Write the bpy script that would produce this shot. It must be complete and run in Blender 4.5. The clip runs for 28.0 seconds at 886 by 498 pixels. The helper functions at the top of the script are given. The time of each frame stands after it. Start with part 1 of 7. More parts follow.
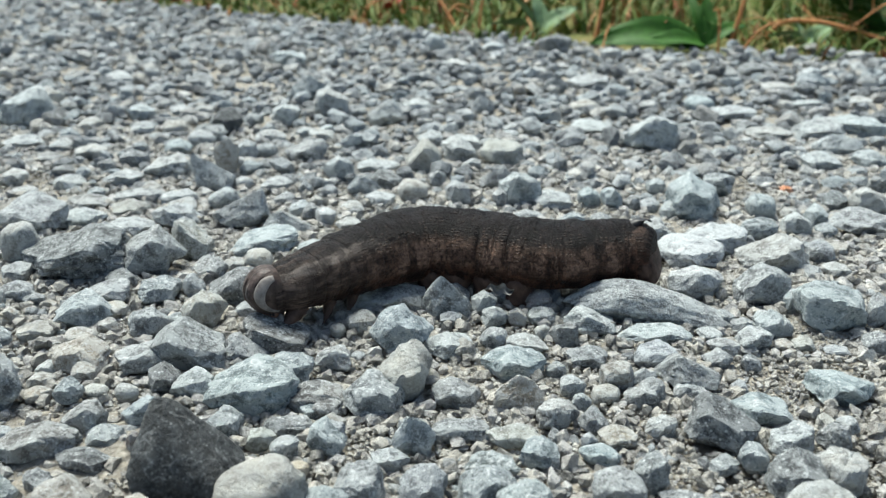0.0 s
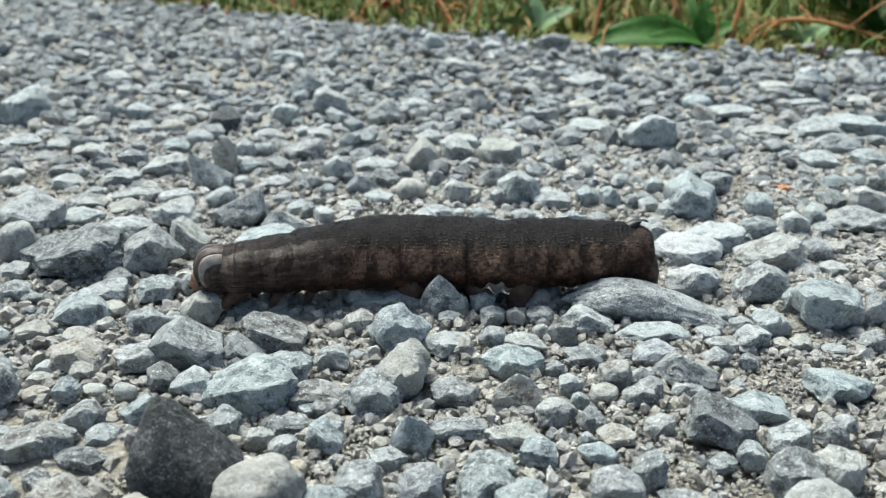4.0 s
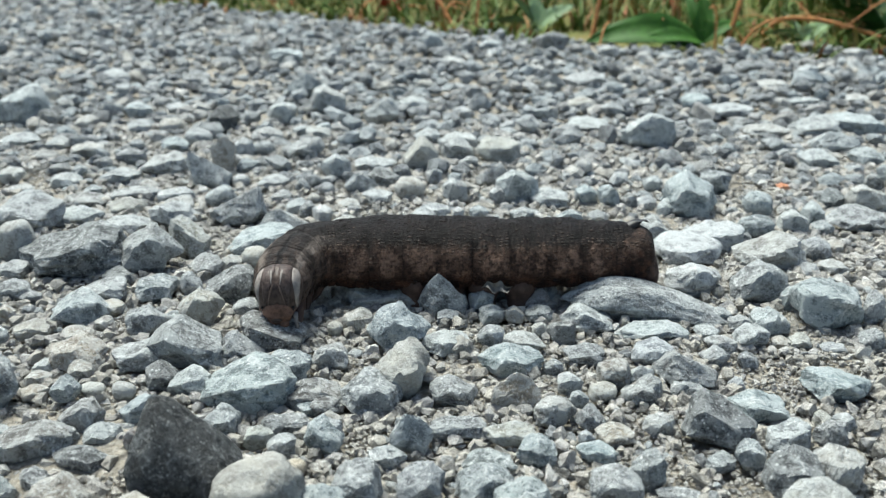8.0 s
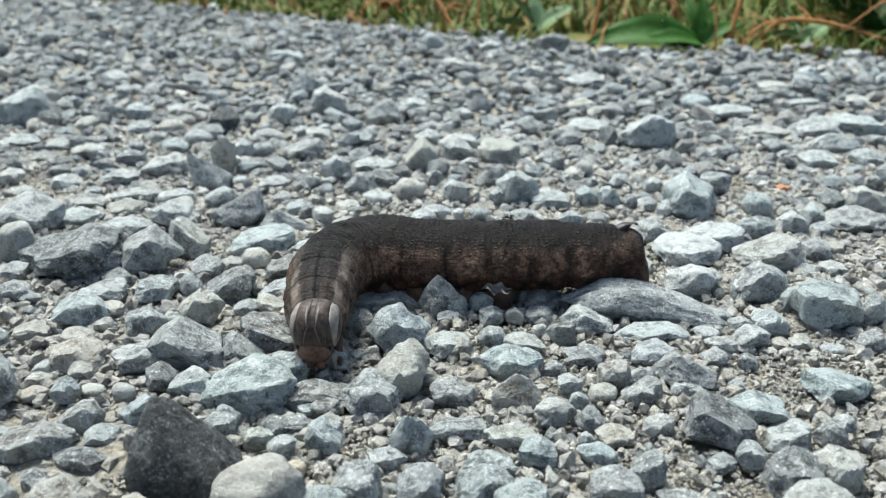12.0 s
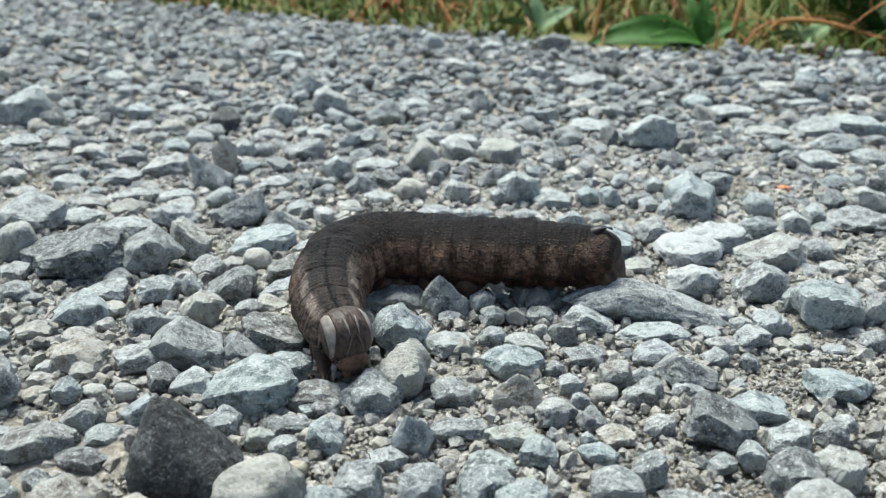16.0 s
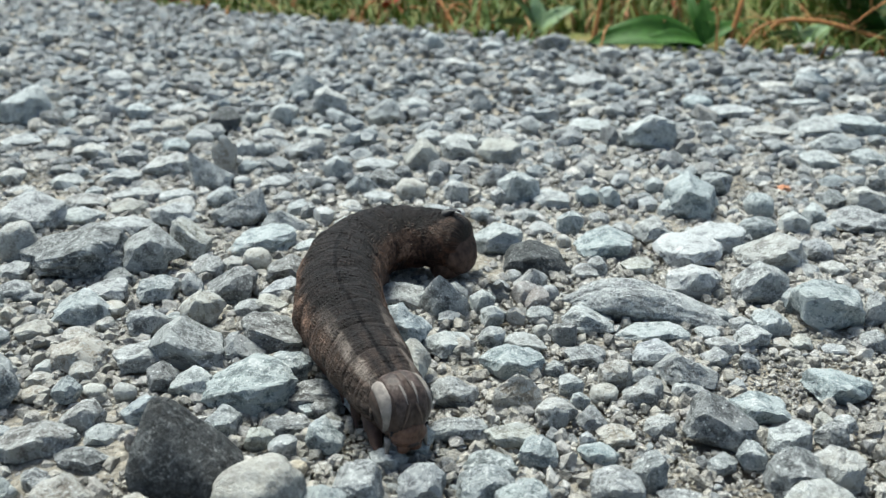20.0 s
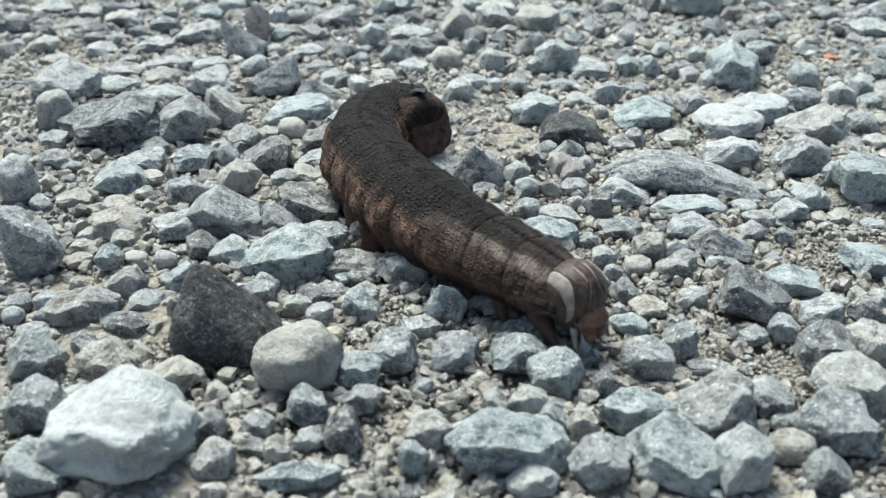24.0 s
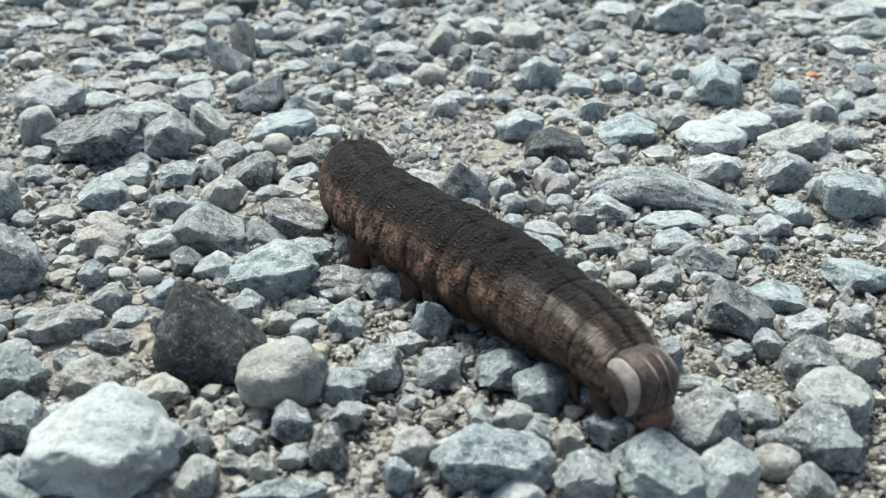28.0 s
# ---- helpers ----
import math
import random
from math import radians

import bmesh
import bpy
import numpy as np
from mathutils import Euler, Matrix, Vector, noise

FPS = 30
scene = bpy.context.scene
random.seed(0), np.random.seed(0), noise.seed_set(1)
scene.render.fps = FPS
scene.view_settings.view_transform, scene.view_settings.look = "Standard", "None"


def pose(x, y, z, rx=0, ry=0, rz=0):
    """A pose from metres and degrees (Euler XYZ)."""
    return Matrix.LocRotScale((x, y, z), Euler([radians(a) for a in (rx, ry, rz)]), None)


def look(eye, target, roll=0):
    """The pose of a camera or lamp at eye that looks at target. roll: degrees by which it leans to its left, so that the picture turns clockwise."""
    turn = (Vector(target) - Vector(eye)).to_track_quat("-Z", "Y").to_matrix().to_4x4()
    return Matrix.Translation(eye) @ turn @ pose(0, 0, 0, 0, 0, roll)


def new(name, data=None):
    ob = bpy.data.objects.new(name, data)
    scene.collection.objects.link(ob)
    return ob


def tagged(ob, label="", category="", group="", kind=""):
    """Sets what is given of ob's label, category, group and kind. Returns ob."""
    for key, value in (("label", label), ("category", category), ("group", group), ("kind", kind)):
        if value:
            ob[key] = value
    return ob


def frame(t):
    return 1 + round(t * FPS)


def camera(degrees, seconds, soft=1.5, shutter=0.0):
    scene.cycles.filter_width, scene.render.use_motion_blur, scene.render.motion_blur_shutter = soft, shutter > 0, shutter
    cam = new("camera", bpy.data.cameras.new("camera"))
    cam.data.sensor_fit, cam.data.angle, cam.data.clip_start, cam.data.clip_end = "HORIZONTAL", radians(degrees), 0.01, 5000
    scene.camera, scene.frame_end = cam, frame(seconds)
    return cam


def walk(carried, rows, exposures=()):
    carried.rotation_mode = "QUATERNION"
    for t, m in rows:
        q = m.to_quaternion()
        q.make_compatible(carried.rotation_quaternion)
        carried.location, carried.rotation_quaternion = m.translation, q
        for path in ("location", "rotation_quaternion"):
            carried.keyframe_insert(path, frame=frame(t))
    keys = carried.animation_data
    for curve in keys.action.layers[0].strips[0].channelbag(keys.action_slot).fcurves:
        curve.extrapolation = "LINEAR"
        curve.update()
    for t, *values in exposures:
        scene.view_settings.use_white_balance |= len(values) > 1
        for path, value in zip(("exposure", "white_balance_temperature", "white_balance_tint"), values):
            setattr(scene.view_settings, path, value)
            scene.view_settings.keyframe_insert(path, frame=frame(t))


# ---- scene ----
cam = camera(50, 28.0, soft=1.3)
cam.data.dof.use_dof = True
cam.data.dof.focus_distance = 0.135
cam.data.dof.aperture_fstop = 46.0

# the camera stays in one spot a few centimetres above the gravel, and tips down after 20.5 s
PATH = [
    (0, pose(0, 0, 0.064, 69.163, -0.005, 0.107)),
    (1, pose(0, 0, 0.064, 69.138, 0.011, 0.079)),
    (2, pose(0, 0, 0.064, 69.134, 0.001, 0.029)),
    (3, pose(0, 0, 0.064, 69.120, 0.005, -0.002)),
    (3.5, pose(0, 0, 0.064, 69.114, 0.007, -0.003)),
    (5.5, pose(0, 0, 0.064, 69.079, -0.007, -0.020)),
    (6.5, pose(0, 0, 0.064, 69.067, 0.006, -0.058)),
    (7.5, pose(0, 0, 0.064, 69.034, -0.003, -0.066)),
    (8.5, pose(0, 0, 0.064, 69.023, -0.011, -0.082)),
    (9.5, pose(0, 0, 0.064, 69.028, -0.020, -0.063)),
    (10.5, pose(0, 0, 0.064, 69.048, -0.011, -0.090)),
    (11.5, pose(0, 0, 0.064, 69.093, -0.002, -0.083)),
    (12.5, pose(0, 0, 0.064, 69.112, 0.003, -0.057)),
    (14.5, pose(0, 0, 0.064, 69.118, 0.018, -0.007)),
    (15.5, pose(0, 0, 0.064, 69.112, 0.013, -0.005)),
    (16.5, pose(0, 0, 0.064, 69.146, 0.027, -0.009)),
    (17.5, pose(0, 0, 0.064, 69.159, 0.022, -0.013)),
    (18.5, pose(0, 0, 0.064, 69.144, -0.000, -0.021)),
    (19.5, pose(0, 0, 0.064, 69.112, -0.006, -0.010)),
    (20.5, pose(0, 0, 0.064, 69.125, 0.011, 0.023)),
    (21, pose(0, 0, 0.064, 67.891, 0.245, 0.358)),
    (21.5, pose(0, 0, 0.064, 64.324, 0.384, 1.526)),
    (23.5, pose(0, 0, 0.064, 61.231, 0.513, 2.083)),
    (24, pose(0, 0, 0.064, 61.355, 0.506, 2.061)),
    (24.5, pose(0, 0, 0.064, 61.568, 0.485, 2.020)),
    (25, pose(0, 0, 0.064, 61.756, 0.470, 1.974)),
    (25.5, pose(0, 0, 0.064, 61.899, 0.396, 1.888)),
    (26, pose(0, 0, 0.064, 62.038, 0.320, 1.798)),
    (26.5, pose(0, 0, 0.064, 62.147, 0.242, 1.688)),
    (27, pose(0, 0, 0.064, 62.235, 0.211, 1.614)),
    (27.5, pose(0, 0, 0.064, 62.286, 0.180, 1.463)),
    (28, pose(0, 0, 0.064, 62.327, 0.145, 1.252)),
]
walk(cam, PATH, exposures=[(0.0, 1.11, 6310, 1.0), (9.5, 1.11, 6310, 1.0), (10.5, 1.18, 6310, 1.0), (12.5, 1.12, 6310, 1.0), (15.0, 1.10, 6310, 1.0), (20.0, 1.09, 6310, 1.0), (24.0, 1.10, 6310, 1.0), (28.0, 1.11, 6310, 1.0)])

# ---- light: high thin overcast, brightest behind and to the left of the scene ----
SUN_AZIMUTH, SUN_HEIGHT = radians(-30), radians(62)
world = bpy.data.worlds.new("overcast_sky")
scene.world = world
world.use_nodes = True
wn = world.node_tree
sky = wn.nodes.new("ShaderNodeTexSky")
sky.sky_type = "NISHITA"
sky.sun_disc = False
sky.sun_elevation = SUN_HEIGHT
sky.sun_rotation = SUN_AZIMUTH
sky.air_density, sky.dust_density, sky.ozone_density = 1.0, 3.0, 1.0
wn.links.new(sky.outputs[0], wn.nodes["Background"].inputs[0])
wn.nodes["Background"].inputs[1].default_value = 0.074
lamp = bpy.data.lights.new("sun", "SUN")
lamp.energy, lamp.angle, lamp.color = 3.3, radians(30), (1.0, 0.97, 0.92)
sun = new("sun", lamp)
sun_way = Vector((math.sin(SUN_AZIMUTH) * math.cos(SUN_HEIGHT), math.cos(SUN_AZIMUTH) * math.cos(SUN_HEIGHT), math.sin(SUN_HEIGHT)))
sun.matrix_world = look(sun_way * 3, (0, 0, 0))


# ---- materials ----
class Nodes:
    """Helper for building a node material."""

    def __init__(self, name):
        self.mat = bpy.data.materials.new(name)
        self.mat.use_nodes = True
        self.tree = self.mat.node_tree
        self.bsdf = self.tree.nodes["Principled BSDF"]

    def add(self, kind, **values):
        n = self.tree.nodes.new("ShaderNode" + kind)
        for key, v in values.items():
            setattr(n, key, v)
        return n

    def put(self, socket, v):
        if isinstance(v, bpy.types.NodeSocket):
            self.tree.links.new(v, socket)
        else:
            socket.default_value = v

    def noise(self, vec, scale, detail=5.0, rough=0.6):
        n = self.add("TexNoise")
        self.put(n.inputs["Vector"], vec)
        self.put(n.inputs["Scale"], scale)
        self.put(n.inputs["Detail"], detail)
        self.put(n.inputs["Roughness"], rough)
        return n.outputs["Fac"]

    def cells(self, vec, scale, feature="F1"):
        n = self.add("TexVoronoi", feature=feature)
        self.put(n.inputs["Vector"], vec)
        self.put(n.inputs["Scale"], scale)
        return n.outputs["Distance"]

    def ramp(self, fac, *stops):
        n = self.add("ValToRGB")
        while len(n.color_ramp.elements) < len(stops):
            n.color_ramp.elements.new(0.5)
        for e, (at, c) in zip(n.color_ramp.elements, stops):
            e.position = at
            e.color = (*c, 1) if isinstance(c, tuple) else (c, c, c, 1)
        self.put(n.inputs[0], fac)
        return n.outputs[0]

    def math(self, op, a, b=0.0, clamp=False):
        n = self.add("Math", operation=op, use_clamp=clamp)
        self.put(n.inputs[0], a)
        self.put(n.inputs[1], b)
        return n.outputs[0]

    def mix(self, fac, a, b, blend="MIX"):
        n = self.add("Mix", data_type="RGBA", blend_type=blend)
        self.put(n.inputs[0], fac)
        for s, v in ((n.inputs[6], a), (n.inputs[7], b)):
            self.put(s, (*v, 1) if isinstance(v, tuple) else v)
        return n.outputs[2]

    def bump(self, height, strength, distance):
        n = self.add("Bump")
        self.put(n.inputs["Height"], height)
        n.inputs["Strength"].default_value = strength
        n.inputs["Distance"].default_value = distance
        return n.outputs[0]

    def finish(self, colour, rough, normal=None, specular=0.4):
        b = self.bsdf.inputs
        self.put(b["Base Color"], colour if isinstance(colour, bpy.types.NodeSocket) else (*colour, 1))
        self.put(b["Roughness"], rough)
        b["Specular IOR Level"].default_value = specular
        if normal is not None:
            self.put(b["Normal"], normal)
        return self.mat


def stone_material(name, base, fleck=0.35, joined=False, crumbs=False):
    """Crushed limestone: mottled grey with pale dust, dark pits and fine veins."""
    k = Nodes(name)
    if joined:
        where = k.add("TexCoord").outputs["Object"]
        chance = k.add("NewGeometry").outputs["Random Per Island"]
        big, mid, fine = 260.0, 900.0, 2600.0
    else:
        chance = k.add("ObjectInfo").outputs["Random"]
        where = k.add("NewGeometry").outputs["Position"]
        big, mid, fine = 170.0, 620.0, 2300.0
    cloud = k.noise(where, big, 4.0)
    grain = k.noise(where, mid, 8.0, 0.72)
    speck = k.noise(where, fine, 3.0, 0.7)
    if crumbs:
        tone = k.ramp(chance, (0.0, (0.31, 0.297, 0.266)), (0.3, (0.51, 0.48, 0.415)), (0.6, (0.59, 0.555, 0.48)), (0.8, (0.52, 0.507, 0.48)), (0.92, (0.63, 0.60, 0.54)), (1.0, (0.74, 0.73, 0.69)))
    elif joined:
        tone = k.ramp(chance, (0.0, (0.117, 0.121, 0.123)), (0.13, (0.211, 0.222, 0.226)), (0.30, (0.284, 0.302, 0.306)), (0.45, (0.345, 0.330, 0.302)), (0.58, (0.319, 0.359, 0.368)), (0.72, (0.411, 0.438, 0.440)), (0.84, (0.465, 0.479, 0.468)), (0.92, (0.487, 0.458, 0.395)), (1.0, (0.652, 0.652, 0.617)))
    else:
        tint = k.ramp(chance, (0.0, (1.0, 0.92, 0.82)), (0.18, (0.88, 0.88, 0.88)), (0.4, (1.06, 1.08, 1.06)), (0.6, (0.88, 1.0, 1.02)), (0.8, (1.12, 1.10, 1.04)), (1.0, (0.96, 0.98, 1.03)))
        tone = k.mix(1.0 if base[0] < 0.4 else 0.35, base, tint, "MULTIPLY")
    dark = k.mix(k.ramp(cloud, (0.42, 0.0), (0.60, 1.0)), tone, k.mix(1.0, tone, (0.58, 0.58, 0.60) if fleck > 0.13 else (0.84, 0.84, 0.83), "MULTIPLY"))
    pale = k.mix(0.27 if joined else min(0.5, 0.25 + 0.9 * base[1]), tone, (0.58, 0.61, 0.605))
    flecked = k.mix(k.math("MULTIPLY", k.ramp(grain, (0.49, 0.0), (0.60, 1.0)), min(1.0, fleck * 2.0)), dark, pale)
    pitted = k.mix(k.math("MULTIPLY", k.ramp(grain, (0.38, 1.0), (0.48, 0.0)), 0.75 * min(1.0, fleck * 2.6)), flecked, k.mix(1.0, tone, (0.32, 0.32, 0.33), "MULTIPLY"))
    salted = k.mix(k.math("MULTIPLY", k.ramp(speck, (0.53, 0.0), (0.60, 1.0)), 0.85 * min(1.0, fleck * 3.0)), pitted, pale)
    salted = k.mix(k.math("MULTIPLY", k.ramp(speck, (0.39, 1.0), (0.46, 0.0)), 0.5), salted, k.mix(1.0, tone, (0.5, 0.5, 0.5), "MULTIPLY"))
    # crisp pale crusts and, on single stones, chipped pale edges
    crust = k.noise(where, mid * 0.62, 9.0, 0.75)
    salted = k.mix(k.math("MULTIPLY", k.ramp(crust, (0.505, 0.0), (0.535, 1.0)), 0.78 * min(1.0, fleck * 2.6)), salted, pale)
    salted = k.mix(k.math("MULTIPLY", k.ramp(crust, (0.41, 1.0), (0.45, 0.0)), 0.55 * min(1.0, fleck * 2.6)), salted, k.mix(1.0, tone, (0.42, 0.42, 0.44), "MULTIPLY"))
    if not joined:
        worn = k.ramp(k.add("NewGeometry").outputs["Pointiness"], (0.50, 0.0), (0.545, 1.0))
        salted = k.mix(k.math("MULTIPLY", k.math("MULTIPLY", worn, k.ramp(grain, (0.40, 0.2), (0.55, 1.0))), 0.85 * min(1.0, fleck * 3.0)), salted, pale)
        # hard-edged white and dark mineral specks
        spots = k.cells(where, 1500.0)
        salted = k.mix(k.math("MULTIPLY", k.math("MULTIPLY", k.ramp(spots, (0.20, 1.0), (0.30, 0.0)), k.ramp(grain, (0.45, 0.0), (0.55, 1.0))), min(1.0, fleck * 2.2)), salted, (0.60, 0.62, 0.61))
        pocks = k.cells(where, 2100.0)
        salted = k.mix(k.math("MULTIPLY", k.math("MULTIPLY", k.ramp(pocks, (0.16, 1.0), (0.26, 0.0)), k.ramp(cloud, (0.45, 0.0), (0.55, 1.0))), min(0.8, fleck * 2.0)), salted, k.mix(1.0, tone, (0.35, 0.35, 0.36), "MULTIPLY"))
    # thin crooked white veins on the single stones
    if not joined:
        bent = k.noise(where, big * 0.7, 3.0, 0.55)
        vein = k.math("MULTIPLY", k.ramp(bent, (0.486, 0.0), (0.5, 1.0), (0.514, 0.0)), k.ramp(grain, (0.42, 0.0), (0.56, 1.0)))
        salted = k.mix(k.math("MULTIPLY", vein, 0.8 * min(1.0, fleck * 2.2)), salted, (0.62, 0.64, 0.63))
    height = k.math("ADD", k.math("ADD", k.math("MULTIPLY", grain, 0.8), k.math("MULTIPLY", speck, 0.5)), k.math("MULTIPLY", crust, 0.7))
    normal = k.bump(height, 0.9, 0.0011)
    return k.finish(salted, k.ramp(grain, (0.3, 0.62), (0.7, 0.9)), normal, 0.35)


STONE_TONES = {
    "q": ("blackish_limestone", (0.034, 0.035, 0.037), 0.12),
    "d": ("dark_limestone", (0.108, 0.112, 0.114), 0.42),
    "m": ("slate_grey_limestone", (0.205, 0.213, 0.216), 0.5),
    "g": ("grey_limestone", (0.272, 0.283, 0.284), 0.48),
    "b": ("blue_grey_limestone", (0.235, 0.284, 0.294), 0.44),
    "l": ("pale_limestone", (0.345, 0.365, 0.366), 0.5),
    "w": ("cream_limestone", (0.40, 0.395, 0.362), 0.27),
    "v": ("white_limestone", (0.61, 0.62, 0.60), 0.2),
    "x": ("white_flecked_limestone", (0.46, 0.48, 0.486), 0.55),
    "t": ("buff_stone", (0.37, 0.342, 0.29), 0.34),
    "e": ("beige_stone", (0.44, 0.425, 0.375), 0.14),
    "c": ("yellow_cream_pebble", (0.55, 0.48, 0.36), 0.1),
    "o": ("orange_chip", (0.62, 0.24, 0.10), 0.1),
    "i": ("pinkish_stone", (0.25, 0.205, 0.185), 0.3),
}
STONE = {key: stone_material(*v) for key, v in STONE_TONES.items()}
CRUMBS = stone_material("sandy_crumbs", (0.35, 0.33, 0.29), 0.2, joined=True, crumbs=True)
STONE_MIX = stone_material("mixed_gravel", (0.236, 0.246, 0.251), 0.3, joined=True)

EDGE_FAR, EDGE_SLOPE, EDGE_TURN = 0.446, -0.66, 0.085


def edge(x):
    """Where the gravel ends and the verge begins."""
    near = EDGE_FAR + EDGE_SLOPE * min(x, EDGE_TURN)
    return near - 0.13 * max(0.0, x - EDGE_TURN)


def ground_material():
    k = Nodes("sandy_soil")
    where = k.add("TexCoord").outputs["Object"]
    parts = k.add("SeparateXYZ")
    k.put(parts.inputs[0], where)
    clump = k.noise(where, 60.0, 5.0)
    grit = k.noise(where, 900.0, 6.0, 0.75)
    lumps = k.cells(where, 650.0)
    soil = k.mix(k.ramp(clump, (0.35, 0.0), (0.65, 1.0)), (0.42, 0.393, 0.34), (0.52, 0.488, 0.424))
    soil = k.mix(k.ramp(grit, (0.42, 0.0), (0.66, 1.0)), k.mix(1.0, soil, (0.62, 0.6, 0.57), "MULTIPLY"), soil)
    soil = k.mix(k.math("MULTIPLY", k.ramp(lumps, (0.0, 1.0), (0.35, 0.0)), 0.35), soil, (0.4, 0.38, 0.33))
    # turf beyond the road's edge
    near = k.math("ADD", k.math("MULTIPLY", k.math("MINIMUM", parts.outputs[0], EDGE_TURN), EDGE_SLOPE), EDGE_FAR)
    near = k.math("SUBTRACT", near, k.math("MULTIPLY", k.math("MAXIMUM", k.math("SUBTRACT", parts.outputs[0], EDGE_TURN), 0.0), 0.13))
    past = k.math("SUBTRACT", parts.outputs[1], near)
    past = k.math("ADD", past, k.math("MULTIPLY", k.math("SUBTRACT", clump, 0.5), 0.05))
    turf = k.mix(k.ramp(k.noise(where, 35.0, 6.0), (0.35, 0.0), (0.65, 1.0)), (0.15, 0.19, 0.06), (0.25, 0.21, 0.09))
    colour = k.mix(k.ramp(past, (0.0, 0.0), (0.02, 1.0)), soil, turf)
    height = k.math("ADD", k.math("MULTIPLY", grit, 1.0), k.math("MULTIPLY", k.ramp(lumps, (0.0, 1.0), (0.6, 0.0)), 1.0))
    return k.finish(colour, 0.95, k.bump(height, 0.9, 0.0012), 0.05)


def plain_material(name, colour, rough, var=0.25, scale=400.0, bump=0.3, specular=0.15):
    k = Nodes(name)
    where = k.add("TexCoord").outputs["Object"]
    n = k.noise(where, scale, 5.0)
    c = k.mix(k.ramp(n, (0.3, 0.0), (0.7, 1.0)), tuple(v * (1 - var) for v in colour), tuple(min(1.0, v * (1 + var)) for v in colour))
    return k.finish(c, rough, k.bump(n, bump, 0.0003), specular)


def foliage_material(name, *stops):
    k = Nodes(name)
    chance = k.add("NewGeometry").outputs["Random Per Island"]
    where = k.add("TexCoord").outputs["Object"]
    c = k.ramp(chance, *stops)
    n = k.noise(where, 300.0, 4.0)
    c = k.mix(k.ramp(n, (0.35, 0.0), (0.65, 1.0)), k.mix(1.0, c, (0.7, 0.7, 0.7), "MULTIPLY"), c)
    k.put(k.bsdf.inputs["Transmission Weight"], 0.0)
    k.put(k.bsdf.inputs["Subsurface Weight"], 0.12)
    k.put(k.bsdf.inputs["Subsurface Radius"], (0.002, 0.003, 0.001))
    return k.finish(c, 0.6, None, 0.15)


